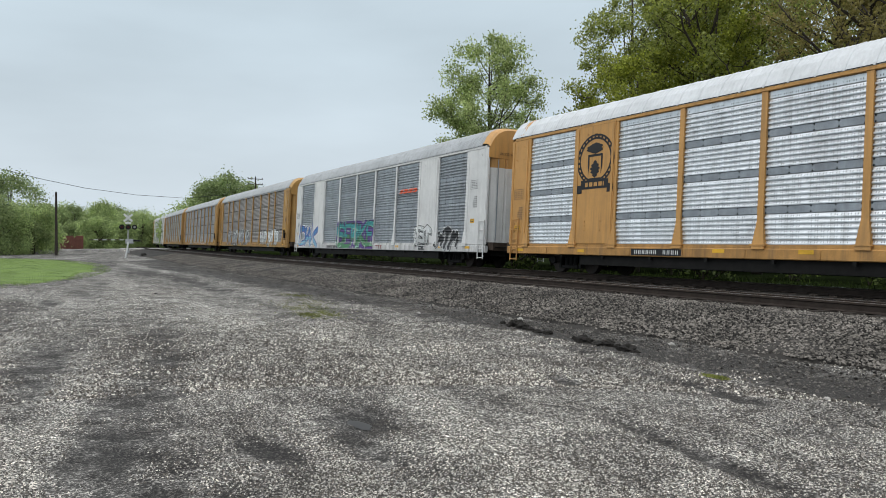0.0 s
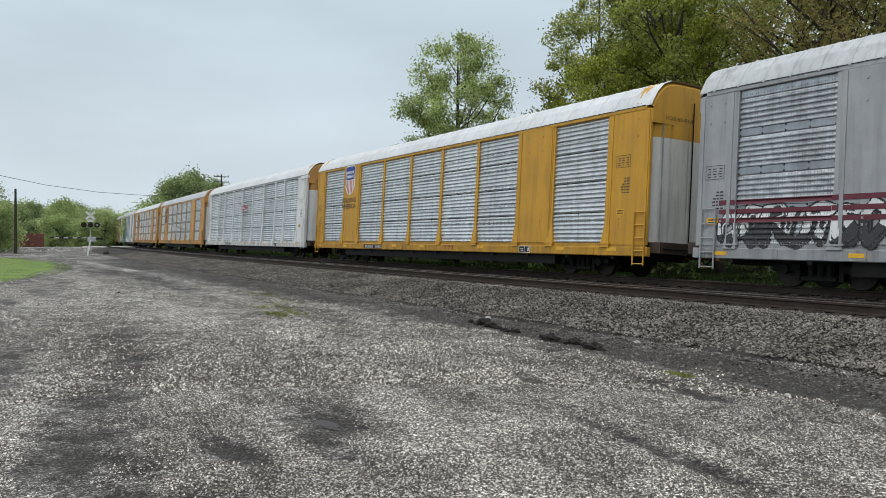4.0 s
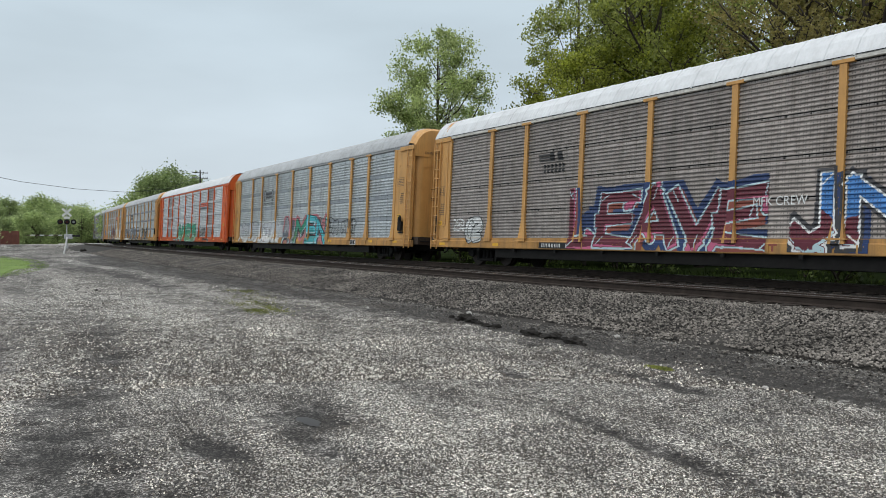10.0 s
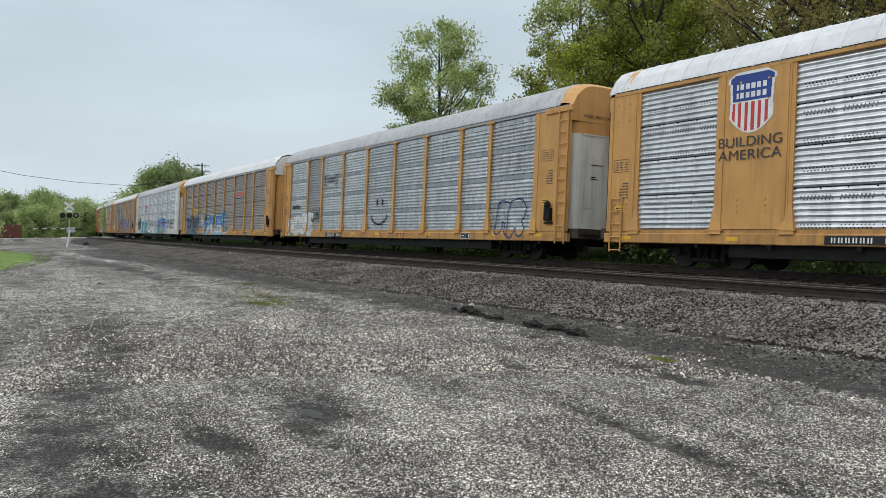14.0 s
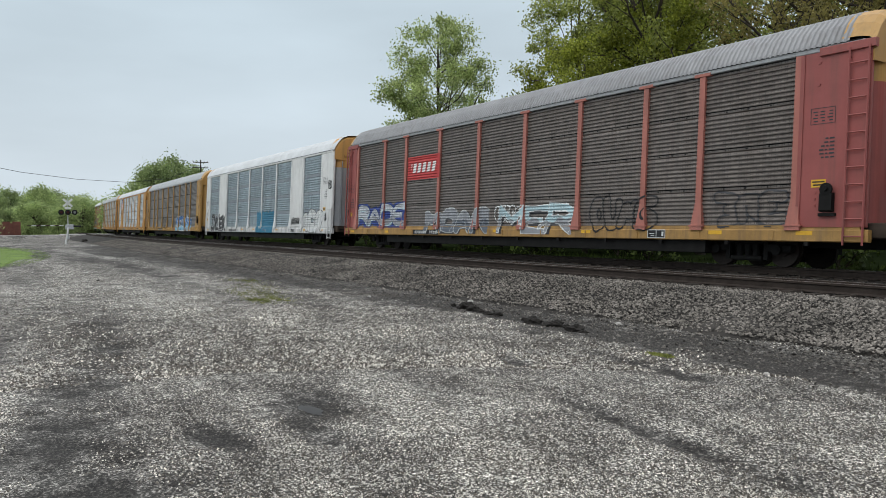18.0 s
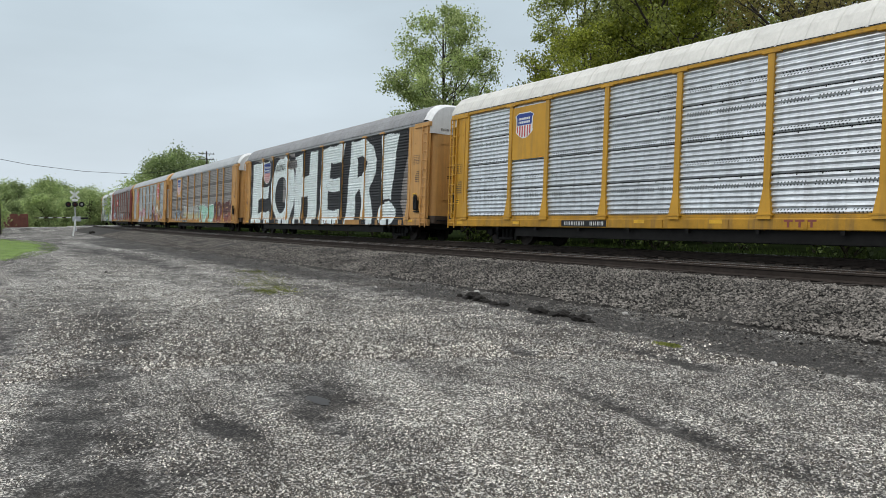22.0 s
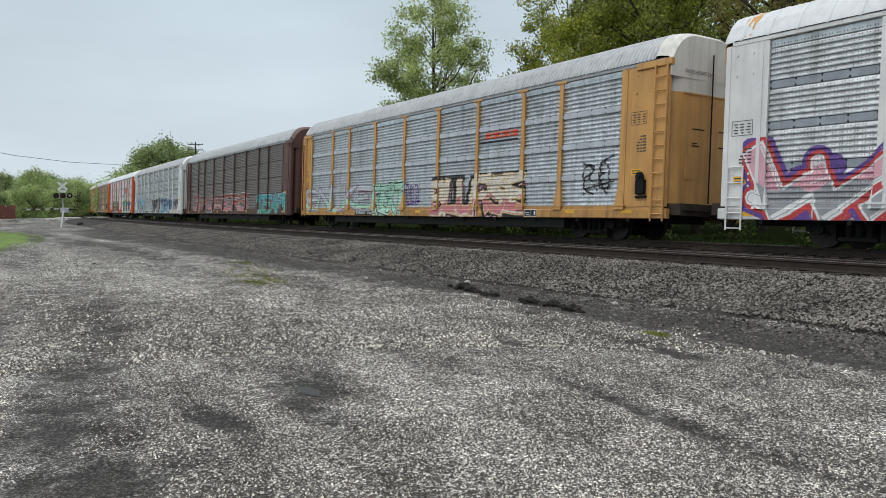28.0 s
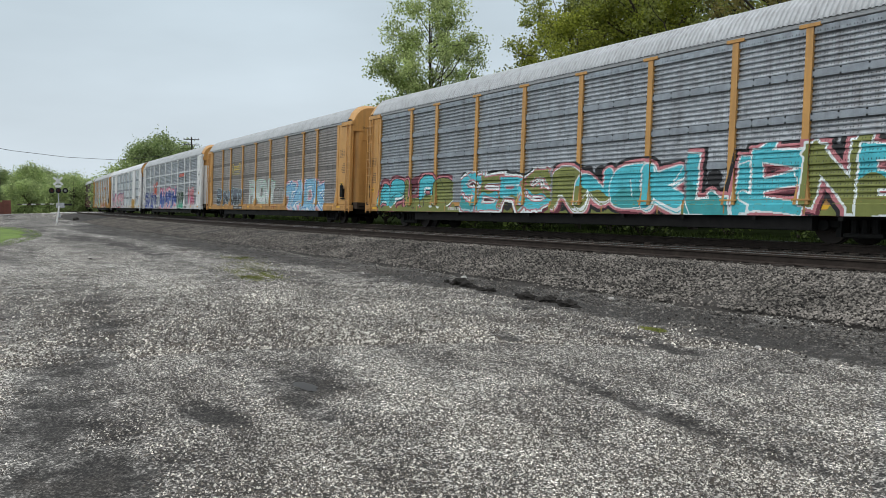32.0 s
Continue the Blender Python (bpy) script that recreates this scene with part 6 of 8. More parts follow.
def buff(number, x0, x1, z0, z1, colour, fall=0.0):
    """A rolled-on patch of plain paint with a scalloped top."""
    def shade(X, Z):
        u = (X - x0) / (x1 - x0)
        top = z1 - fall * u * (z1 - z0) - 0.16 * np.abs(np.sin(X * 4.6)) - 0.05 * np.sin(X * 13)
        side = (X > x0 + 0.1 * np.abs(np.sin(Z * 7))) & (X < x1 - 0.1 * np.abs(np.sin(Z * 6 + 1)))
        return ((Z < top) & side).astype(int)
    lay(number, "graffiti", x0, x1, z0, z1, shade, [spray_paint(colour)], colour + " rolled-on patch of paint", 0.025, 0.03)


def crab(number, x0, x1, z0, z1):
    w, h = x1 - x0, z1 - z0

    def shade(X, Z):
        u, t = (X - x0) / w, (Z - z0) / h
        out = np.zeros(X.shape, dtype=int)
        out[np.hypot((u - 0.42) / 0.34, (t - 0.36) / 0.22) < 1] = 1
        for cu, ct, r in ((0.20, 0.74, 0.15), (0.78, 0.82, 0.17)):
            q = np.hypot((u - cu) / r, (t - ct) / r)
            out[(q < 1) & ~((np.abs(u - cu) < 0.04) & (t > ct))] = 1
        legs = [((0.25, 0.45), (0.2, 0.7)), ((0.62, 0.45), (0.78, 0.75))] + [((0.42, 0.3), (0.42 + q, 0.05)) for q in (-0.38, -0.22, 0.22, 0.38)]
        out[seg_dist(u, t, legs) < 0.045] = 1
        for e in (0.34, 0.5):
            out[np.hypot((u - e) / 0.06, (t - 0.58) / 0.06) < 1] = 2
        return out
    lay(number, "graffiti", x0, x1, z0, z1, shade, [spray_paint("vermilion"), spray_paint("white")], "red sprayed crab", 0.018, 0.022)


big_letters(19)
spray(-4, 5.0, 20.0, 0.8, 2.2, "line", "white", "", "")
spray(-3, 6.0, 20.0, 0.7, 2.1, "line", "white", "", "")
spray(-2, 4.03, 13.79, 0.69, 2.33, "fill", "pale,grey", "dark", "")
spray(-2, 17.62, 24.02, 0.76, 2.17, "fill", "white,pale", "dark", "")
piece(-1, "OAK", 0.99, 5.1, 0.67, 2.28, "blue,sky", "purple", "white")
piece(-1, "SERKE", 8.86, 14.74, 0.67, 2.28, "teal,green", "dark", "", "purple", "mint")
spray(-1, 19.71, 21.99, 0.81, 1.9, "fill", "white,pale", "black", "")
spray(-1, 22.18, 24.72, 0.62, 1.9, "fill", "black,dark", "white", "")
spray(4, 0.7, 5.48, 0.88, 2.09, "fill", "white,dark", "black", "")
spray(4, 7.99, 14.96, 0.8, 1.8, "fill", "lime,pale", "white", "")
spray(4, 15.26, 21.75, 0.75, 1.98, "fill", "white,grey", "black", "")
piece(5, "TRW", 1.07, 4.9, 0.65, 2.04, "blue,orange", "black", "", "", "sky", "rust")
piece(5, "TARE", 5.78, 11.7, 0.82, 2.11, "ice,teal", "black", "slate", "", "white", "black")
spray(5, 0.05, 0.94, 2.59, 3.13, "line", "black", "", "")
piece(5, "EVENT", 11.86, 17.3, 0.62, 2.52, "maroon,maroon", "ice", "", "", "", "maroon", "wild", 1.25)
buff(5, 18.1, 20.2, 0.95, 2.25, "white")
piece(5, "B", 20.45, 22.0, 0.9, 2.3, "tan,tan", "white", "", "", "", "", "throw")
buff(5, 22.3, 24.6, 0.95, 2.3, "white", 0.6)
buff(5, 17.9, 24.9, 0.63, 0.98, "cream")
buff(6, 1.3, 5.3, 0.64, 0.98, "white")
piece(6, "FELT", 1.14, 5.2, 0.85, 2.05, "dark,black", "white", "", "dark", "", "", "wild", 0.8)
piece(6, "SICKVEKTIC", 5.64, 13.76, 0.67, 2.22, "slate,dark", "frost", "slate", "dark", "", "dark", "throw")
piece(6, "OPIAU", 15.9, 20.4, 0.66, 2.12, "black,dark", "cream", "", "", "", "black", "throw", 1.1)
piece(7, "ARES", 8.8, 16.43, 0.62, 2.25, "emerald,green", "black", "mint", "slate", "mint", "dark", "wild", 1.25)
spray(7, 16.6, 18.26, 0.9, 2.0, "line", "black", "", "")
spray(7, 18.36, 19.89, 0.99, 1.88, "line", "black", "", "")
spray(7, 19.01, 20.74, 0.7, 0.99, "line", "black", "", "")
spray(7, 21.91, 22.66, 1.09, 1.8, "line", "black", "", "")
piece(8, "NOES", 1.32, 5.49, 0.64, 2.09, "silver,pale", "dark", "", "", "white", "", "throw")
piece(8, "BEBOY", 5.74, 9.88, 0.64, 2.15, "silver,white", "dark", "white", "", "", "", "throw")
piece(8, "AIMEN", 10.4, 17.3, 0.62, 2.3, "grey,slate|slate,grey|emerald,green|cyan,teal|cyan,cyan", "black", "", "blush", "ice", "dark", "wild", 1.3)
spray(8, 15.92, 19.0, 1.1, 2.14, "line", "black", "", "")
spray(8, 19.14, 21.2, 1.11, 2.03, "line", "black", "", "")
spray(9, 2.37, 3.75, 0.75, 1.97, "fill", "white,pale", "black", "")
spray(9, 1.53, 2.43, 1.22, 1.82, "line", "white", "", "")
piece(9, "LEAVE", 8.46, 15.69, 0.66, 2.6, "maroon,maroon", "ice", "", "navy", "rose", "rust", "wild", 1.1)
piece(9, "JNATN", 16.29, 24.3, 0.68, 2.68, "blue,maroon", "white", "dark", "", "ice", "navy", "wild", 1.05)
piece(10, "VE", 1.3, 4.01, 1.05, 2.48, "black,black", "dark", "", "rust", "", "", "wild", 1.4)
piece(10, "JENEVU", 4.1, 9.7, 0.62, 2.12, "cyan,teal", "navy2", "", "", "ice", "teal")
piece(10, "SREK", 9.5, 15.36, 0.62, 2.1, "pale,white", "black", "", "", "white", "dark", "wild", 1.2)
piece(10, "SUTER", 15.35, 20.3, 0.62, 2.3, "blue,teal", "black", "", "", "sky", "orange", "wild", 1.3)
spray(10, 20.67, 24.83, 1.07, 2.15, "line", "black", "", "")
piece(11, "TAPES", 1.91, 6.38, 0.64, 2.25, "navy,navy2", "black", "steel", "", "steel", "navy")
spray(11, 4.02, 7.05, 2.44, 3.0, "line", "gold", "", "")
spray(11, 7.11, 8.31, 1.42, 2.19, "line", "white", "", "")
piece(11, "HAUSE", 8.3, 15.3, 0.62, 2.38, "blue,silver", "navy", "ice", "forest", "sky", "navy", "wild", 1.25)
spray(11, 14.79, 16.12, 0.7, 1.51, "fill", "forest,forest", "white", "")
piece(12, "NOSE", 1.21, 4.9, 0.63, 2.05, "white,pale", "slate", "", "", "", "", "throw")
spray(12, 4.61, 6.2, 1.35, 2.35, "line", "black", "", "")
spray(12, 1.57, 2.98, 2.18, 2.51, "line", "black", "", "")
spray(12, 22.7, 24.72, 0.63, 2.32, "line", "navy", "", "")
spray(14, 8.95, 12.24, 0.72, 2.05, "line", "black", "", "")
piece(14, "SOLAR", 16.23, 23.03, 0.62, 2.05, "blue,sky", "navy", "white")
piece(15, "CASEK", 1.77, 6.07, 0.66, 2.0, "black,black", "white", "", "", "", "black", "wild", 1.25)
buff(15, 13.6, 17.2, 0.62, 2.1, "steel")
spray(15, 20.56, 22.06, 1.07, 1.59, "line", "black", "", "")
piece(15, "AOR", 22.2, 25.5, 0.65, 2.1, "white,white", "black", "", "", "", "", "throw")
spray(15, 25.76, 26.1, 1.24, 1.81, "line", "black", "", "")
spray(15, 26.1, 26.7, 2.93, 3.57, "line", "black", "", "")
piece(16, "RAOE", 1.3, 6.21, 0.95, 2.1, "silver,grey", "navy", "royal", "royal", "ice", "navy", "throw", 0.8)
piece(16, "MOAR", 7.9, 12.6, 0.7, 1.85, "grey,slate", "pale", "", "", "", "dark", "throw")
spray(16, 12.87, 15.06, 1.09, 1.79, "line", "white", "", "")
piece(16, "MER", 13.2, 17.32, 0.72, 1.85, "ice,grey", "white", "", "", "", "dark")
spray(16, 17.92, 21.0, 0.74, 1.99, "line", "black", "", "")
spray(16, 22.76, 25.02, 0.86, 1.98, "line", "dark", "", "")
piece(17, "BANER", 6.29, 11.41, 0.62, 2.42, "pink,pale", "black", "white", "", "white", "pink", "throw", 0.85)
spray(17, 15.72, 16.63, 1.23, 1.58, "line", "black", "", "")
piece(17, "INEM", 16.6, 23.3, 0.62, 2.72, "tan,pink|pink,rust|tan,rust|cream,pink", "black", "", "", "cream", "black", "wild", 1.35)
spray(17, 23.31, 23.9, 1.15, 1.78, "line", "black", "", "")
piece(18, "MERE", 2.97, 6.5, 0.8, 1.86, "slate,grey", "ice", "", "", "", "navy")
piece(18, "PUDGE", 7.3, 13.5, 0.9, 2.2, "pale,straw", "olive", "white", "", "", "", "throw")
piece(18, "TIME", 14.0, 19.3, 0.66, 2.3, "mint,mint", "emerald", "frost", "", "frost", "green", "throw", 0.95)
piece(18, "SOPEK", 19.4, 25.2, 0.62, 2.4, "brown2,rust", "maroon", "", "", "tan", "", "throw", 0.7)
piece(21, "SAMOZ", 0.93, 6.92, 0.66, 1.9, "pale,grey", "slate", "", "", "", "brown2")
piece(21, "OUEST", 8.6, 14.4, 0.7, 1.95, "slate,grey", "black", "ice", "", "", "dark", "wild", 1.2)
piece(21, "SOFT", 15.2, 19.2, 0.66, 1.75, "white,sand", "black", "", "", "", "dark")
spray(21, 17.72, 21.02, 1.01, 1.61, "line", "white", "", "")
spray(21, 21.16, 24.87, 0.92, 1.7, "line", "slate", "", "")
piece(22, "LEAVE", 4.7, 11.3, 0.62, 2.3, "moss,forest", "forest", "white", "blush", "frost", "forest", "wild", 1.1)
buff(22, 15.9, 24.2, 0.63, 0.92, "mint")
piece(22, "RIC5", 16.3, 23.6, 0.64, 2.35, "emerald,teal|emerald,teal|emerald,teal|blue,sky", "maroon", "mint", "straw", "frost", "maroon", "wild", 1.35)
piece(23, "TIGT", 0.93, 6.77, 0.64, 2.3, "sky,slate", "black", "ice", "", "ice", "dark", "wild", 1.2)
piece(23, "SEKON", 8.0, 11.3, 0.75, 2.27, "pale,ice", "dark", "", "", "", "", "throw")
piece(23, "ORPET", 11.1, 15.9, 0.63, 2.3, "black,dark", "white", "", "", "", "", "throw", 1.15)
piece(23, "SERIAN", 16.4, 21.1, 0.64, 2.36, "navy2,steel", "frost", "", "", "", "", "throw", 1.2)
piece(23, "O", 21.1, 22.3, 0.95, 2.1, "steel,navy2", "frost", "", "", "", "", "throw", 1.6)
piece(23, "MOB", 22.7, 25.0, 0.95, 2.1, "dark,slate", "pale", "", "", "", "", "throw", 1.1)
piece(24, "SMOKERS", 2.42, 18.29, 0.85, 2.2, "rust,blush", "pale", "", "", "", "brown2")
piece(24, "TEAR", 19.96, 25.79, 0.7, 2.05, "teal,emerald", "ice", "", "", "", "navy2")
piece(25, "SNUKE", 0.6, 8.7, 0.8, 2.2, "silver,mint", "slate", "", "", "pink", "grey")
piece(25, "REKT", 8.9, 11.9, 0.64, 2.2, "mint,mint", "black", "mint", "", "white", "", "wild", 1.3)
spray(25, 11.95, 13.26, 1.04, 2.1, "line", "purple", "", "")
piece(25, "BLURSE", 14.2, 20.5, 0.62, 2.25, "sand,blush", "tan", "black", "black", "cream", "pink", "wild", 1.1)
spray(25, 23.27, 24.78, 1.29, 2.61, "line", "black", "", "")
piece(26, "WASP", 0.66, 12.43, 0.62, 2.62, "pink,grey", "white", "red", "purple", "white", "red", "wild", 1.35)
piece(26, "NOAR", 19.4, 22.5, 0.62, 1.75, "amber,amber", "dark", "", "amber", "", "", "throw", 1.2)
piece(27, "SWIZ9", 1.1, 7.29, 0.62, 2.3, "royal,royal", "white", "royal", "", "", "royal")
crab(27, 5.83, 7.9, 1.95, 3.4)
piece(27, "AIAMN", 9.0, 16.8, 0.62, 2.72, "royal,royal", "white", "pink", "rose", "blue", "blush", "throw", 1.1)
piece(27, "LUB", 17.4, 20.0, 0.62, 2.3, "forest,emerald", "white", "", "", "", "forest", "throw")
piece(27, "HR", 21.6, 23.8, 0.92, 2.56, "blush,rose", "white", "blush", "", "", "red", "throw", 1.1)
spray(27, 16.33, 17.09, 1.56, 1.89, "line", "navy", "", "")
piece(28, "SINKER", 2.49, 9.12, 0.9, 2.25, "slate,dark", "ice", "", "", "", "slate", "throw", 0.8)
piece(28, "FRONT", 10.4, 15.6, 1.0, 2.6, "pale,white", "mint", "", "", "", "pale", "wild", 1.2)
spray(28, 15.56, 17.67, 1.04, 2.01, "line", "pale", "", "")
piece(28, "TACK", 17.6, 23.4, 0.62, 2.36, "sky,sky", "blue", "ice", "pink", "white", "ice", "wild", 1.4)
piece(29, "APLOS", 1.2, 7.4, 0.62, 2.25, "cyan,cyan|cyan,teal|olive,olive|cyan,olive|olive,olive", "black", "blush", "maroon", "frost", "dark", "throw")
buff(29, 1.2, 24.9, 0.63, 0.95, "olive")
piece(29, "SERS", 8.0, 13.3, 0.62, 2.15, "cyan,teal|olive,cyan|cyan,olive|olive,cyan", "blush", "frost", "black", "ice", "maroon", "wild", 1.1)
piece(29, "RNEK", 13.4, 18.8, 0.62, 2.25, "olive,olive|cyan,olive|cyan,teal|cyan,cyan", "white", "blush", "black", "frost", "maroon", "throw")
piece(29, "LIENE", 18.9, 25.0, 0.62, 2.38, "cyan,teal|cyan,cyan|cyan,cyan|olive,olive|cyan,olive", "frost", "blush", "black", "", "maroon", "wild", 1.25)
emblem(18, 3.93, 6.08, 3.12, 4.96, "plate")
emblem(20, 3.83, 5.82, 3.0, 4.85, "plate")
emblem(21, 3.78, 5.77, 3.03, 4.93, "plate")
emblem(-1, 17.38, 19.98, 3.35, 3.75, "redmark")
emblem(0, 4.14, 6.09, 2.7, 4.69, "roundel")
emblem(1, 4.12, 6.04, 2.92, 4.77, "roundel")
emblem(3, 4.17, 5.54, 3.5, 5.06, "shield")
emblem(5, 17.19, 19.88, 3.31, 3.94, "redmark")
emblem(6, 5.71, 8.28, 3.17, 3.84, "horse")
emblem(7, 17.48, 20.15, 3.3, 3.91, "redmark")
emblem(8, 6.52, 8.29, 3.12, 4.06, "bracket")
emblem(9, 6.69, 8.27, 3.14, 3.89, "horse")
emblem(10, 6.12, 8.03, 3.14, 3.81, "worm")
emblem(11, 17.58, 20.08, 3.2, 3.8, "redmark")
emblem(12, 6.44, 8.14, 3.23, 3.97, "bracket")
emblem(13, 4.3, 5.69, 3.41, 4.96, "shield")
emblem(16, 6.25, 9.05, 3.01, 4.02, "redsign")
emblem(17, 4.39, 6.12, 3.0, 4.68, "octagon")
emblem(17, 20.76, 22.45, 3.09, 4.82, "octagon")
emblem(18, 4.12, 5.76, 3.27, 4.84, "shield")
emblem(19, 4.15, 5.66, 3.26, 4.68, "shield")
emblem(20, 4.3, 5.35, 3.74, 4.64, "shield")
emblem(21, 4.0, 5.57, 3.23, 4.78, "shield")
emblem(22, 17.53, 20.25, 3.06, 3.86, "redmark")
emblem(25, 17.36, 19.96, 3.28, 3.75, "redmark")
emblem(27, 17.7, 20.0, 3.29, 3.81, "redmark")
emblem(28, 6.48, 8.32, 3.05, 3.84, "bracketgold")
emblem(2, 11.44, 13.4, 3.13, 3.72, "worm")
emblem(4, 5.63, 8.1, 4.15, 4.94, "redsign")


def smile(number, x0, x1, z0, z1):
    cx, w = (x0 + x1) / 2, x1 - x0
    arc = [(cx + 0.48 * w * math.sin(a), z0 + 0.62 - 0.55 * math.cos(a)) for a in [-1.3 + 0.2 * i for i in range(14)]]
    segs = list(zip(arc, arc[1:]))

    def shade(X, Z):
        out = (seg_dist(X, Z, segs) < 0.05).astype(int)
        for e in (cx - 0.2, cx + 0.32):
            out[np.hypot((X - e) / 0.09, (Z - z1 + 0.2) / 0.17) < 1] = 1
        return out
    lay(number, "graffiti", x0, x1, z0, z1, shade, [spray_paint("black")], "black sprayed smiling face", 0.015, 0.02)


for z_ in (1.55, 1.78, 2.02):
    lay(4, "stripe", 0.8, 26.0, z_, z_ + 0.12, lambda X, Z: np.ones(X.shape), [spray_paint("maroon")], "maroon painted stripe", 0.05)


smile(12, 12.3, 14.1, 1.2, 2.5)


def text_mesh(text, colour):
    """Words in the built-in letters as a flat mesh."""
    cu = bpy.data.curves.new("words", "FONT")
    cu.body = text
    cu.align_x, cu.align_y = "CENTER", "CENTER"
    tmp = bpy.data.objects.new("words", cu)
    scene.collection.objects.link(tmp)
    bpy.context.view_layer.update()
    me = bpy.data.meshes.new_from_object(tmp.evaluated_get(bpy.context.evaluated_depsgraph_get()))
    bpy.data.objects.remove(tmp)
    me.materials.append(spray_paint(colour))
    return me


def words(number, text, x0, x1, z0, z1, colour, out=0.12):
    """Readable words in the built-in letters, flat on the side."""
    me = text_mesh(text, colour)
    co = np.array([v.co[:] for v in me.vertices])
    lo, hi = co.min(0), co.max(0)
    sx, sz = (x1 - x0) / (hi[0] - lo[0]), (z1 - z0) / (hi[1] - lo[1])
    # seen from the near side, x runs the other way
    m = Matrix(((-sx, 0, 0, 0), (0, 0, 1, 0), (0, sz, 0, 0), (0, 0, 0, 1)))
    me.transform(Matrix.Translation(((LENGTH / 2 - (x0 + x1) / 2), Y_PANEL + out, (z0 + z1) / 2)) @ m @ Matrix.Translation((-(lo[0] + hi[0]) / 2, -(lo[1] + hi[1]) / 2, 0)))
    put("lettering", me, CARS[number], None, colour + " painted words")


for n_, a_, b_, c_, d_ in ((3, 3.95, 5.75, 3.08, 3.33), (13, 4.08, 5.9, 3.08, 3.33)):
    words(n_, "BUILDING", a_, b_, c_, d_, "dark", 0.112)
    words(n_, "AMERICA", a_, b_, c_ - 0.33, d_ - 0.33, "dark", 0.112)
words(19, "BUILDING", 6.47, 8.43, 3.99, 4.40, "black", 0.06)
words(19, "AMERICA", 8.94, 10.79, 4.05, 4.39, "black", 0.06)
words(27, "HOURGLASS", 6.8, 8.4, 3.42, 3.62, "dark", 0.06)
words(9, "MFK CREW", 15.3, 16.75, 1.80, 2.02, "white", 0.06)
words(26, "WASP", 23.5, 24.9, 1.62, 2.0, "black", 0.06)


def flat_part(name, rects, mats):
    """Thin painted rectangles (x0, x1, z0, z1, slot) on the plane y = 0."""
    g = Geo()
    for k, (a, b, c, d, s) in enumerate(rects):
        y = 0.001 + 0.0015 * min(k, 3)
        g.face([(b, y, c), (a, y, c), (a, y, d), (b, y, d)], s)
    return from_lists(name, g.v, g.f, mats, g.m)


DARK, PALE, YEL = spray_paint("black"), spray_paint("white"), paint("reflector_yellow", (0.75, 0.42, 0.03), 0.4)
mk = random.Random(9)
plate_me = flat_part("number_plate", [(-1.05, 1.05, -0.10, 0.10, 0)] + [(-0.92 + i * 0.165 + (0.22 if i > 3 else 0) + q, -0.885 + i * 0.165 + (0.22 if i > 3 else 0) + q, -0.06, 0.06, 1) for i in range(10) for q in (0, 0.07)], [DARK, PALE])
bare_me = flat_part("number_marks", [(-0.90 + i * 0.18 + (0.12 if i > 3 else 0) + q, -0.855 + i * 0.18 + (0.12 if i > 3 else 0) + q, -0.085, 0.085, 0) for i in range(10) for q in (0, 0.075)], [spray_paint("dark")])
mark_me = flat_part("owner_mark", [(-0.42 + 0.3 * k + a, -0.42 + 0.3 * k + b, c, d, 0) for k in range(3) for a, b, c, d in ((0.0, 0.24, 0.04, 0.09), (0.09, 0.15, -0.09, 0.04))], [spray_paint("rust")])
box_me = flat_part("data_box", [(-0.33, 0.33, -0.12, 0.12, 1), (-0.31, -0.01, -0.10, 0.10, 0), (0.01, 0.31, -0.10, 0.10, 0), (-0.27, -0.20, -0.06, 0.06, 1), (0.06, 0.27, 0.0, 0.02, 1), (0.06, 0.20, -0.06, -0.045, 1)], [DARK, PALE])
refl_me = flat_part("reflector", [(-0.21, 0.21, -0.05, 0.05, 0)], [YEL])
sten_rects = []
for r_ in range(6):
    a_ = -0.30
    while a_ < -0.05 + 0.08 * r_ - 0.02 * r_ * r_:
        b_ = a_ + mk.uniform(0.06, 0.14)
        sten_rects.append((a_, b_, 2.52 + r_ * 0.085, 2.555 + r_ * 0.085, 0))
        a_ = b_ + 0.03
for a_, b_, c_, d_ in ((-0.3, 0.3, 3.30, 3.312), (-0.3, 0.3, 3.66, 3.672), (-0.3, -0.288, 3.312, 3.66), (0.288, 0.3, 3.312, 3.66)):
    sten_rects.append((a_, b_, c_, d_, 0))
for r_ in range(4):
    for a_ in (-0.24, -0.05, 0.12):
        sten_rects.append((a_, a_ + mk.uniform(0.07, 0.14), 3.36 + r_ * 0.07, 3.385 + r_ * 0.07, 0))
sten_me = flat_part("stencilling", sten_rects, [spray_paint("dark")])
sign_me = flat_part("warning_sign", [(-0.18, 0.18, -0.09, 0.09, 0), (-0.15, 0.15, 0.02, 0.05, 1), (-0.13, 0.13, -0.05, -0.02, 1)], [YEL, DARK])
head_me = text_mesh("EXCESS HEIGHT CAR", "black")
low_, high_ = np.array([v.co[:] for v in head_me.vertices]).min(0), np.array([v.co[:] for v in head_me.vertices]).max(0)
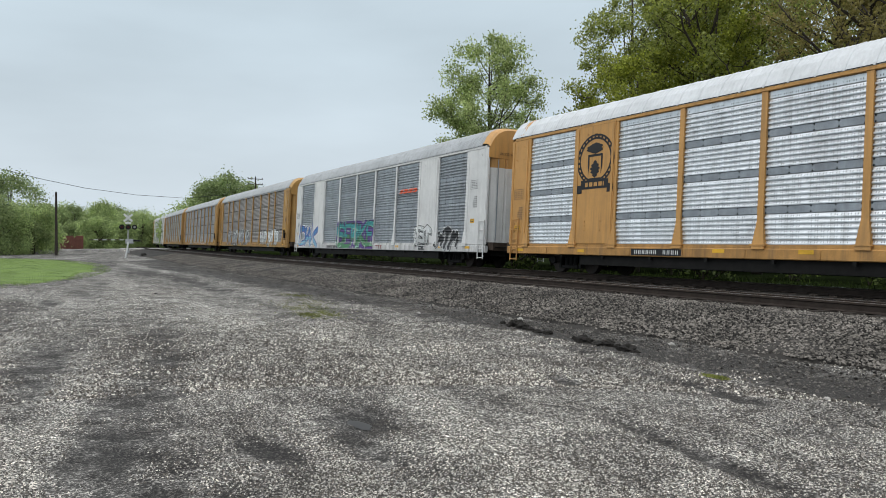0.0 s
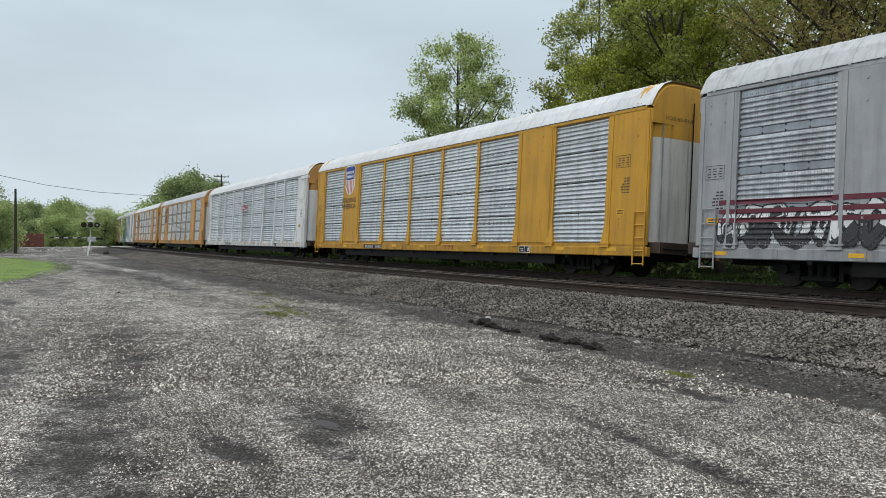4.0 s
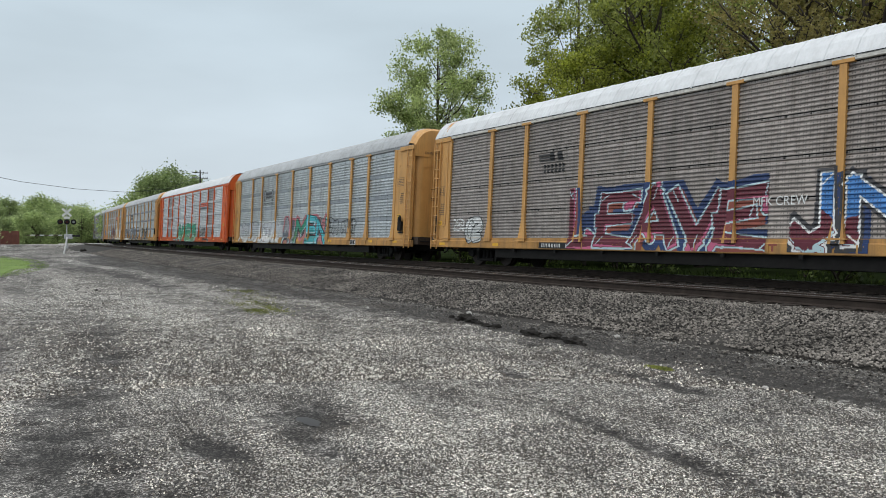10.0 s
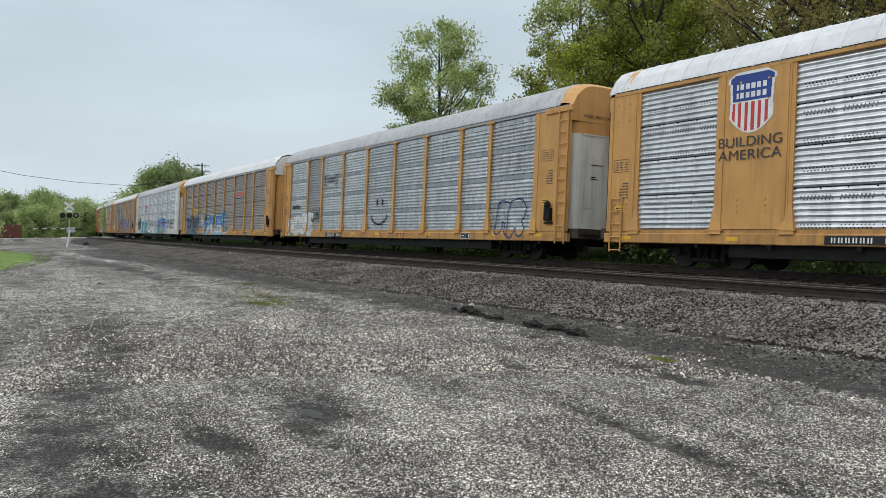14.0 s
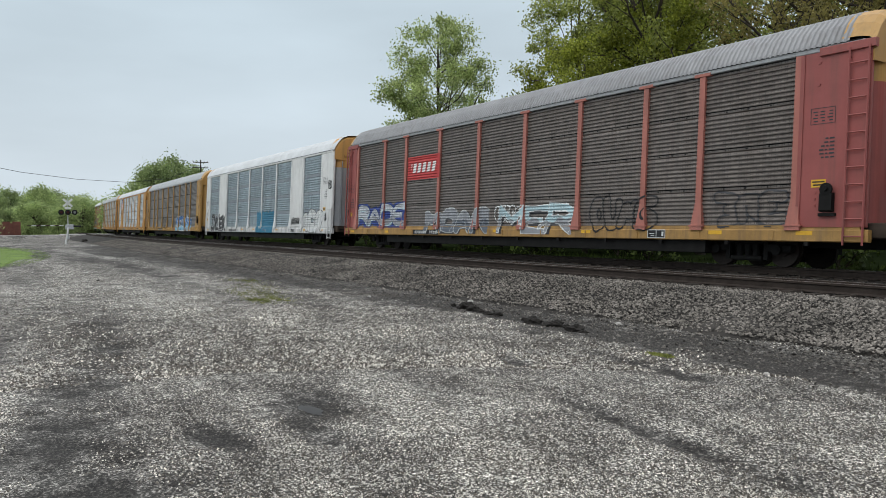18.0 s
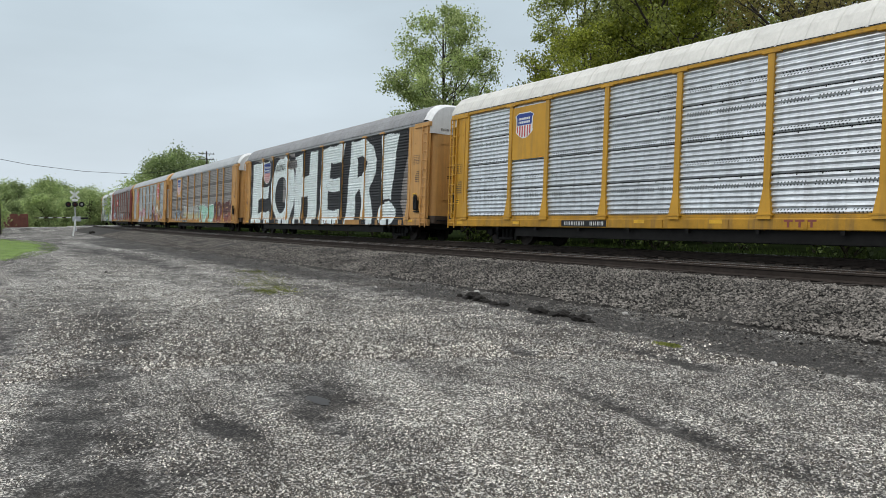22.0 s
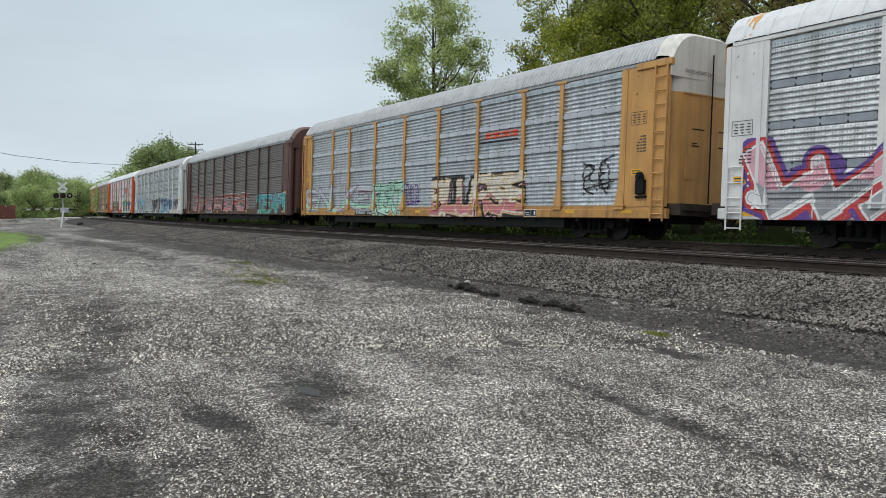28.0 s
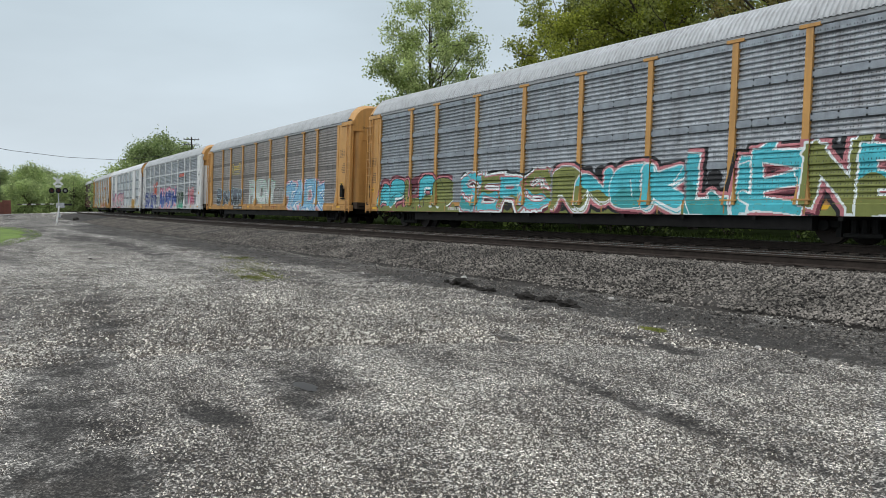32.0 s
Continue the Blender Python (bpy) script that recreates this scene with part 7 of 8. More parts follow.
# seen from behind the car, it reads from the near side to the far side
head_me.transform(Matrix(((0, 0, -1, 0), (-1.15 / (high_[0] - low_[0]), 0, 0, 0), (0, 0.10 / (high_[1] - low_[1]), 0, 0), (0, 0, 0, 1))) @ Matrix.Translation(-Vector((low_ + high_) / 2)))
for number, car in CARS.items():
    sp, h = TRAIN[number], LENGTH / 2
    dark_body = sp["body"] in ("white", "cream", "grey")
    put("number_marks" if dark_body else "number_plate", bare_me if dark_body else plate_me, car, pose(h - 8.1, 1.533, 0.755))
    tagged(put("owner_mark", mark_me, car, pose(h - 15.6, 1.533, 0.78)), kind="stuff")
    put("data_box", box_me, car, pose(h - 20.9, 1.533, 0.77))
    for a in (0.9, 4.6, 10.5, 13.2, 18.0, 22.9, 25.4):
        put("reflector", refl_me, car, pose(h - a, 1.533, 0.80 + (0.02 if a > 5 else -0.04)))
    for a, z in ((25.75, 0.0), (0.62, -0.6)):
        tagged(put("stencilling", sten_me, car, pose(h - a, Y_PANEL + 0.078, z)), kind="stuff")
    put("warning_sign", sign_me, car, pose(h - 25.7, Y_PANEL + 0.080, 1.95))
    put("warning_sign", sign_me, car, pose(h - 0.6, Y_PANEL + 0.080, 1.6))
    put("height_words", head_me, car, pose(-h - 0.006, 0.42, 4.74), "black painted words")


# ---- trees ----
def leaf_mat(name, a, b_):
    m, nt, b = node_mat(name)
    L = nt.links
    geo = nt.nodes.new("ShaderNodeNewGeometry")
    ramp = nt.nodes.new("ShaderNodeValToRGB")
    ramp.color_ramp.elements[0].color = (*a, 1)
    ramp.color_ramp.elements[1].color = (*b_, 1)
    L.new(geo.outputs["Random Per Island"], ramp.inputs[0])
    tc = nt.nodes.new("ShaderNodeTexCoord")
    n = add(nt, "ShaderNodeTexNoise", Scale=0.45, Detail=3.0)
    L.new(tc.outputs["Object"], n.inputs[0])
    mr = nt.nodes.new("ShaderNodeMapRange")
    mr.inputs[1].default_value, mr.inputs[2].default_value = 0.3, 0.7
    mr.inputs[3].default_value, mr.inputs[4].default_value = 0.6, 1.45
    L.new(n.outputs[0], mr.inputs[0])
    sc = nt.nodes.new("ShaderNodeVectorMath")
    sc.operation = "SCALE"
    L.new(ramp.outputs[0], sc.inputs[0])
    L.new(mr.outputs[0], sc.inputs[3])
    L.new(sc.outputs[0], b.inputs["Base Color"])
    b.inputs["Roughness"].default_value = 0.55
    tr = nt.nodes.new("ShaderNodeBsdfTranslucent")
    L.new(sc.outputs[0], tr.inputs[0])
    mx = nt.nodes.new("ShaderNodeMixShader")
    mx.inputs[0].default_value = 0.55
    L.new(b.outputs[0], mx.inputs[1])
    L.new(tr.outputs[0], mx.inputs[2])
    L.new(mx.outputs[0], nt.nodes["Material Output"].inputs[0])
    return m


LEAF_PALE = leaf_mat("spring_leaves", (0.17, 0.235, 0.065), (0.56, 0.63, 0.27))
LEAF_DEEP = leaf_mat("deep_leaves", (0.10, 0.128, 0.012), (0.42, 0.45, 0.065))
LEAF_MID = leaf_mat("green_leaves", (0.115, 0.148, 0.026), (0.43, 0.465, 0.12))
LEAF_RED = leaf_mat("budding_leaves", (0.18, 0.16, 0.05), (0.40, 0.34, 0.115))
# far leaves are coloured paler to imitate haze over the distance
LEAF_HAZE = leaf_mat("far_leaves", (0.20, 0.28, 0.10), (0.48, 0.56, 0.24))
LEAF_HAZEDEEP = leaf_mat("far_deep_leaves", (0.12, 0.175, 0.065), (0.36, 0.43, 0.18))
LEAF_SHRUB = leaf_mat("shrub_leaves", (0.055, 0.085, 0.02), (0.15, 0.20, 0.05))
BARK = paint("bark", (0.075, 0.062, 0.052), 0.95, 0, 0.4, 3, bump=0.6)


def grow(seed, height, spread, bare, limbs, depth, up, shape):
    """Branch tips and branch tubes of one tree."""
    rnd = random.Random(seed)
    g = Geo()
    tips = []

    def branch(p, d, length, r, level):
        pts, rad = [p], [r]
        n = 5
        for i in range(n):
            d = (d + Vector((rnd.gauss(0, 0.13), rnd.gauss(0, 0.13), rnd.gauss(0.03, 0.08))) * (0.5 if level == 0 else 1)).normalized()
            p = p + d * (length / n)
            pts.append(p)
            rad.append(r * (1 - 0.75 * (i + 1) / n) + 0.008)
        g.tube(pts, r, 7 if level == 0 else 5 if level == 1 else 3, radii=rad)
        if level >= depth:
            tips.extend([(q, 0.34 + length * 0.16) for q in pts[2:]])
            return
        for i in range(limbs[level]):
            k = bare + (1 - bare) * (i + rnd.random()) / limbs[level] if level == 0 else 0.25 + 0.75 * rnd.random()
            j = min(int(k * n), n - 1)
            q = pts[j].lerp(pts[j + 1], k * n - j)
            a = rnd.uniform(0, 6.2832) if level else i * 2.4 + rnd.uniform(-0.4, 0.4)
            side = Vector((math.cos(a), math.sin(a), 0))
            nd = (d * 0.35 + side * (0.95 if level == 0 else 0.8) + Vector((0, 0, up))).normalized()
            u = (k - bare) / (1 - bare)
            f = float(np.interp(u, np.linspace(0, 1, len(shape)), shape)) * rnd.uniform(0.7, 1.08) if level == 0 else rnd.uniform(0.6, 1.0)
            branch(q, nd, (spread if level == 0 else length * 0.55) * f, max(rad[j] * 0.5, 0.012), level + 1)

    branch(Vector((0, 0, -0.3)), Vector((0, 0, 1)), height, height * 0.013 + 0.05, 0)
    return g, tips


def crown_mesh(tips, seed, count, leaf, mat, loose=1.0):
    rnd = np.random.RandomState(seed)
    pick = rnd.randint(0, len(tips), count)
    base = np.array([tuple(t[0]) for t in tips])[pick]
    rad = np.array([t[1] for t in tips])[pick][:, None]
    c = base + rnd.normal(0, 0.5, base.shape) * rad * loose
    n = len(c)
    a = rnd.normal(0, 1, (n, 3))
    a /= np.linalg.norm(a, axis=1)[:, None]
    b = np.cross(a, rnd.normal(0, 1, (n, 3)))
    b /= np.linalg.norm(b, axis=1)[:, None] + 1e-9
    size = leaf * rnd.uniform(0.55, 1.45, (n, 1))
    a, b = a * size, b * size * 0.78
    v = np.stack([c - a, c + b, c + a, c - b], 1).reshape(-1, 3)
    me = bpy.data.meshes.new("crown")
    me.vertices.add(4 * n)
    me.vertices.foreach_set("co", v.ravel())
    me.loops.add(4 * n)
    me.loops.foreach_set("vertex_index", np.arange(4 * n, dtype=np.int32))
    me.polygons.add(n)
    me.polygons.foreach_set("loop_start", np.arange(0, 4 * n, 4, dtype=np.int32))
    me.polygons.foreach_set("loop_total", np.full(n, 4, dtype=np.int32))
    me.materials.append(mat)
    me.update(calc_edges=True)
    return me


def tree(place, height, spread, seed, mat, count=30000, leaf=0.16, bare=0.25, limbs=(18, 7, 4), depth=2, up=0.35, label="", loose=1.0, shape=(0.95, 1.2, 1.1, 0.6), name="tree", group="trees behind the line"):
    g, tips = grow(seed, height, spread, bare, limbs, depth, up, shape)
    t = tagged(new(name), label, name, group)
    t.location = place
    put("trunk", g.mesh("trunk", [BARK], smooth=True), t)
    put("crown", crown_mesh(tips, seed, count, leaf, mat, loose), t)
    return t


def at(bearing, dist, z=-0.1):
    """A place by its bearing from the camera, in degrees from the way the line goes, and its distance."""
    a = radians(bearing)
    return Vector((-dist * math.cos(a), dist * math.sin(a), z))




def crown_tree(place, profile, seed, clusters, size, mat, count, leaf, label, loose=1.0, hollow=0.15):
    """A tree whose leaf clusters fill an outline, profile = ((height, half width), ...), each borne by a limb from the stem."""
    rnd = random.Random(seed)
    hs, ws = [q[0] for q in profile], [q[1] for q in profile]
    top = hs[-1]
    tips, tries = [], 0
    gap = size * 1.15
    while len(tips) < clusters and tries < 6000:
        tries += 1
        z = rnd.uniform(hs[0], top)
        w = float(np.interp(z, hs, ws))
        if rnd.random() > w / max(ws):
            continue
        a = rnd.uniform(0, 6.2832)
        r = w * (hollow + (1 - hollow) * math.sqrt(rnd.random())) * (0.86 + 0.2 * noise.noise((math.cos(a) * 1.6, math.sin(a) * 1.6, z * 0.35 + seed)))
        q = Vector((r * math.cos(a), r * math.sin(a), z))
        if all((q - t[0]).length > gap * 0.72 for t in tips):
            tips.append((q, size * rnd.uniform(0.75, 1.3)))
    g = Geo()
    bend = [Vector((0.25 * noise.noise((seed, k, 0)) * k, 0.25 * noise.noise((k, seed, 3)) * k, top * 0.94 * k / 6 - 0.3)) for k in range(7)]
    g.tube(bend, 0.2, 8, radii=[0.20 * top / 15 * (1 - 0.14 * k) + 0.015 for k in range(7)])
    boughs = []
    for q, _ in tips:
        z0 = max(0.08 * top, q.z - math.hypot(q.x, q.y) * rnd.uniform(0.8, 1.5))
        k = min(z0 / (top * 0.94) * 6, 5.99)
        root = bend[int(k)].lerp(bend[int(k) + 1], k - int(k))
        # join a nearby earlier limb where there is one
        best = min(boughs, key=lambda m: (m - q).length, default=None)
        if best is not None and best.z < q.z and (best - q).length < (root - q).length * 0.7:
            root = best
        mid = root.lerp(q, 0.5) + Vector((rnd.uniform(-0.2, 0.2), rnd.uniform(-0.2, 0.2), -0.12 * (q - root).length))
        thick = 0.012 + 0.011 * (q - root).length
        g.tube([root, mid, q, q + (q - mid).normalized() * size * 0.6], thick, 4, radii=[thick, thick * 0.75, thick * 0.4, 0.006])
        boughs += [mid, q]
    spread = []
    for q, r in tips:
        for _ in range(6):
            d = Vector((rnd.gauss(0, 1), rnd.gauss(0, 1), rnd.gauss(0, 0.62))).normalized() * r * rnd.uniform(0.25, 0.95)
            spread.append((q + d, r * 0.56))
            g.tube([q, q + d * 1.15], 0.008, 3, radii=[0.010, 0.004])
    t = tagged(new("tree"), label, "tree", "trees behind the line")
    t.location = place
    put("trunk", g.mesh("trunk", [BARK], smooth=True), t)
    put("crown", crown_mesh(spread, seed, count, leaf, mat, loose), t)
    return t


crown_tree(at(32.0, 56), ((2.0, 3.6), (5.5, 5.0), (8.5, 5.2), (11.0, 4.5), (13.0, 3.9), (15.0, 2.9), (16.6, 0.9)), 21, 130, 0.85, LEAF_PALE, 54000, 0.072, "tall young tree with pale spring leaves and open crown")
crown_tree(at(28.6, 60), ((1.5, 2.4), (4.0, 3.0), (6.5, 2.6), (9.0, 1.0)), 22, 34, 0.8, LEAF_PALE, 11000, 0.085, "smaller tree with pale spring leaves beside a taller one")
crown_tree(at(36.6, 60), ((1.5, 2.4), (4.0, 2.8), (8.0, 2.3), (10.6, 0.8)), 23, 36, 0.8, LEAF_PALE, 11000, 0.085, "smaller tree with pale spring leaves and thin limbs")
BIG = "large leafy tree with dark limbs behind the line"
SPARSE = "large tree with thin green spring leaves and visible limbs"
BUDS = "large tree with brownish budding leaves"
WIDE = (0.9, 1.1, 1.1, 0.9, 0.4)
crown_tree(at(42.6, 47), ((2.0, 4.6), (5.0, 5.4), (8.0, 5.3), (10.0, 4.4), (12.2, 2.0)), 31, 150, 0.8, LEAF_DEEP, 62000, 0.068, BIG)
crown_tree(at(42.2, 57), ((4.0, 4.2), (10.0, 5.0), (13.0, 4.9), (16.0, 4.2), (19.0, 2.8), (21.0, 0.9)), 32, 120, 0.85, LEAF_MID, 46000, 0.075, SPARSE)
crown_tree(at(46.4, 60), ((6.0, 4.0), (12.0, 5.4), (17.0, 5.0), (20.5, 3.6), (23.0, 1.2)), 34, 100, 0.9, LEAF_MID, 34000, 0.08, BIG)
crown_tree(at(47.2, 48), ((3.0, 4.0), (8.0, 4.8), (12.0, 4.8), (15.0, 4.0), (17.5, 1.4)), 33, 130, 0.85, LEAF_DEEP, 48000, 0.072, BIG)
tree(at(50.6, 46), 19.0, 6.2, 35, LEAF_MID, 21000, 0.082, 0.25, (22, 5, 4), 2, 0.45, SPARSE, 0.75, WIDE)
tree(at(54.8, 50), 21.0, 6.0, 36, LEAF_MID, 20000, 0.085, 0.25, (22, 5, 4), 2, 0.5, SPARSE, 0.75, WIDE)
tree(at(58.5, 44), 19.0, 6.0, 37, LEAF_RED, 20000, 0.08, 0.25, (22, 5, 4), 2, 0.5, BUDS, 0.75, WIDE)
tree(at(62.5, 42), 18.0, 6.0, 38, LEAF_RED, 20000, 0.08, 0.2, (22, 6, 4), 2, 0.4, BUDS, 0.75, WIDE)
tree(at(67.0, 46), 18.0, 6.0, 39, LEAF_MID, 9000, 0.14, 0.2, (20, 6, 4), 2, 0.4, BIG)
tree(at(52.5, 66), 24.0, 7.0, 40, LEAF_MID, 9000, 0.15, 0.2, (22, 6, 4), 2, 0.5, BIG)
tree(at(60.0, 64), 23.0, 7.0, 42, LEAF_MID, 9000, 0.15, 0.2, (22, 6, 4), 2, 0.5, BIG)


def full_tree(place, height, half, seed, mat, count, leaf, label, flat=0.55):
    """A dense tree with foliage to the ground: billows of leaves over a domed outline."""
    rnd = random.Random(seed * 7 + 1)
    tips = []
    for i in range(70):
        a, u = rnd.uniform(0, 6.2832), rnd.random() ** 0.8
        k = math.sqrt(max(0.0, 1 - max(0.0, (u - flat) / (1 - flat)) ** 2)) * (0.75 + 0.25 * min(1, u / 0.3))
        k *= 0.62 + 0.38 * rnd.random()
        tips.append((Vector((math.cos(a) * half * k, math.sin(a) * half * k, height * (0.02 + 0.90 * u))), rnd.uniform(0.13, 0.30) * half + 0.35))
    t = tagged(new("tree"), label, "tree", "far trees")
    t.location = place
    g = Geo()
    g.tube([(0, 0, -0.3), (0.1, 0, height * 0.4), (0, 0.1, height * 0.85)], 0.2, 6, radii=[0.22, 0.14, 0.05])
    for k in range(6):
        q = rnd.choice(tips)[0]
        g.tube([(0.05, 0, height * (0.2 + 0.08 * k)), tuple(q * 0.6 + Vector((0, 0, height * 0.2))), tuple(q)], 0.06, 4, radii=[0.09, 0.05, 0.02])
    put("trunk", g.mesh("trunk", [BARK], smooth=True), t)
    put("crown", crown_mesh(tips, seed, count, leaf, mat, 1.0), t)
    return t


# the far clump behind the train and the wood beyond the crossing, haze in their leaf colours
CLUMP = "round leafy tree in a far clump"
for k, (bb, dd, hh, ss) in enumerate(((10.9, 148, 9.6, 4.0), (12.0, 150, 13.2, 4.2), (13.1, 152, 14.6, 4.6), (14.3, 156, 14.0, 4.4), (15.6, 160, 11.6, 3.8), (16.8, 156, 12.6, 3.2), (17.8, 156, 12.2, 3.0), (9.9, 150, 6.8, 3.4))):
    full_tree(at(bb, dd), hh, ss, 60 + k, LEAF_HAZE if k in (0, 7) else LEAF_HAZEDEEP, 9000, 0.16, CLUMP)
far_rnd = random.Random(77)
for k in range(26):
    bb = -7.0 + 16.4 * (k + far_rnd.random() * 0.7) / 26
    dd = far_rnd.uniform(170, 215)
    el = 2.45 + far_rnd.uniform(-0.55, 0.3) - max(0, bb - 7.6) * 0.5
    full_tree(at(bb, dd), 1.7 + dd * math.tan(radians(el)), far_rnd.uniform(3.2, 5.0), 90 + k, LEAF_HAZE if k % 2 else LEAF_HAZEDEEP, 8000, 0.15, "leafy tree of the wood beyond the crossing", far_rnd.uniform(0.35, 0.6))
for k, (bb, dd, hh, ss, mm) in enumerate(((0.9, 112, 6.6, 3.2, LEAF_HAZE), (-0.8, 108, 6.0, 3.4, LEAF_HAZE), (1.0, 124, 5.4, 2.4, LEAF_HAZE), (4.6, 150, 6.2, 2.7, LEAF_HAZE), (3.4, 156, 4.8, 2.6, LEAF_HAZEDEEP), (-2.2, 104, 7.4, 3.6, LEAF_HAZEDEEP), (6.1, 165, 5.6, 3.2, LEAF_HAZE), (7.6, 180, 5.4, 3.4, LEAF_HAZEDEEP), (8.9, 185, 4.6, 3.2, LEAF_HAZEDEEP), (5.3, 172, 4.0, 3.6, LEAF_HAZEDEEP))):
    full_tree(at(bb, dd), hh, ss, 130 + k, mm, 10000, 0.12, "dense green tree beside the far road, leaves paled for haze")

full_tree(at(-0.4, 118), 10.9, 4.0, 151, LEAF_HAZEDEEP, 15000, 0.11, "tall dark green tree beside the far road", 0.62)
full_tree(at(-3.6, 122), 10.2, 4.4, 152, LEAF_HAZEDEEP, 12000, 0.12, "tall dark green tree beside the far road", 0.6)

# brush behind the line, seen under the cars, its greens darkened to deepen the shade there
shr = random.Random(15)
for k in range(30):
    s_ = -4 + 3.4 * k + shr.uniform(-1, 1)
    o_ = -shr.uniform(8.5, 13.0)
    p_ = on_track(s_, o_, -0.15)
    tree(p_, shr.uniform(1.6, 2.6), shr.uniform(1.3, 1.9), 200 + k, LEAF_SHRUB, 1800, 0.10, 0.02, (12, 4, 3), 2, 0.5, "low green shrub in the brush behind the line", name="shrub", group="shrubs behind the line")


def verge_spot(rnd):
    p = on_track(rnd.uniform(-5, 120), -rnd.uniform(3.4, 12.0))
    return (p.x, p.y, -0.15)


# blades and soil of the verge have shade put into their colour
blades("verge_grass", 16000, verge_spot, 0.32, "rough green grass behind the line, darkened for shade", stone_mat("verge_blade", (0.014, 0.024, 0.007), (0.042, 0.062, 0.016), 0.9, 0.0))
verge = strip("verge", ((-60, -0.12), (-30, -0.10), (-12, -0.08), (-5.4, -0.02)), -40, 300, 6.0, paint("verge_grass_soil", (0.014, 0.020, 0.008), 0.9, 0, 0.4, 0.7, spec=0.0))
tagged(new("verge", verge), "rough green grass beside the line, darkened for shade", "verge", kind="structure")

# ---- the crossing ----
ROAD = paint("road_concrete", (0.58, 0.56, 0.53), 0.85, 0, 0.2, 0.6)
rg = Geo()
rd0, rd1 = Vector((-102, -40, 0.0)), Vector((-131, 15.0, 0.44))
rd_dir = (rd1 - rd0).normalized()
rd_side = Vector((rd_dir.y, -rd_dir.x, 0)).normalized() * 3.4
for i in range(24):
    pa, pb = rd0.lerp(rd1, i / 24), rd0.lerp(rd1, (i + 1) / 24)
    ha, hb = Vector((0, 0, 0.12 + 0.36 * min(1, i / 14))), Vector((0, 0, 0.10 + 0.36 * min(1, (i + 1) / 14)))
    pa.z = pb.z = 0
    rg.face([pa + rd_side + ha, pb + rd_side + hb, pb - rd_side + hb, pa - rd_side + ha])
    rg.face([pa + rd_side * 1.7 - Vector((0, 0, 0.1)), pb + rd_side * 1.7 - Vector((0, 0, 0.1)), pb + rd_side + hb, pa + rd_side + ha], 1)
    rg.face([pa - rd_side + ha, pb - rd_side + hb, pb - rd_side * 1.7 - Vector((0, 0, 0.1)), pa - rd_side * 1.7 - Vector((0, 0, 0.1))], 1)
tagged(new("road", rg.mesh("road", [ROAD, GRAVEL])), "pale worn road leading to the level crossing", "road", kind="structure")
xg = Geo()
for k in range(-2, 3):
    for o0, o1 in ((-2.2, -0.85), (-0.65, 0.65), (0.85, 3.3), (3.5, 4.8), (5.0, 8.5)):
        a0, a1 = on_track(137 + k * 1.5 - 0.72, o0), on_track(137 + k * 1.5 - 0.72, o1)
        b0, b1 = on_track(137 + k * 1.5 + 0.72, o0), on_track(137 + k * 1.5 + 0.72, o1)
        z0 = Vector((0, 0, 0.50))
        xg.face([a0 + z0, a1 + z0, b1 + z0, b0 + z0])
        for p, q in ((a0, a1), (a1, b1), (b1, b0), (b0, a0)):
            xg.face([p + z0, q + z0, q + z0 * 0.6, p + z0 * 0.6])
tagged(new("crossing_deck", xg.mesh("crossing_deck", [ROAD])), "pale crossing panels between the rails", "road", kind="structure")

SIGNAL_GREY = paint("signal_silver", (0.50, 0.51, 0.52), 0.5, 0.3, 0.2, 6)
SIGNAL_WHITE = paint("signal_white", (0.75, 0.75, 0.73), 0.5, 0, 0.1, 6)
SIGNAL_BLACK = paint("signal_black", (0.015, 0.015, 0.016), 0.6)
SIGNAL_RED = paint("signal_red", (0.10, 0.012, 0.012), 0.4)
SIGNAL_BAR = paint("gate_dark", (0.10, 0.06, 0.06), 0.5)


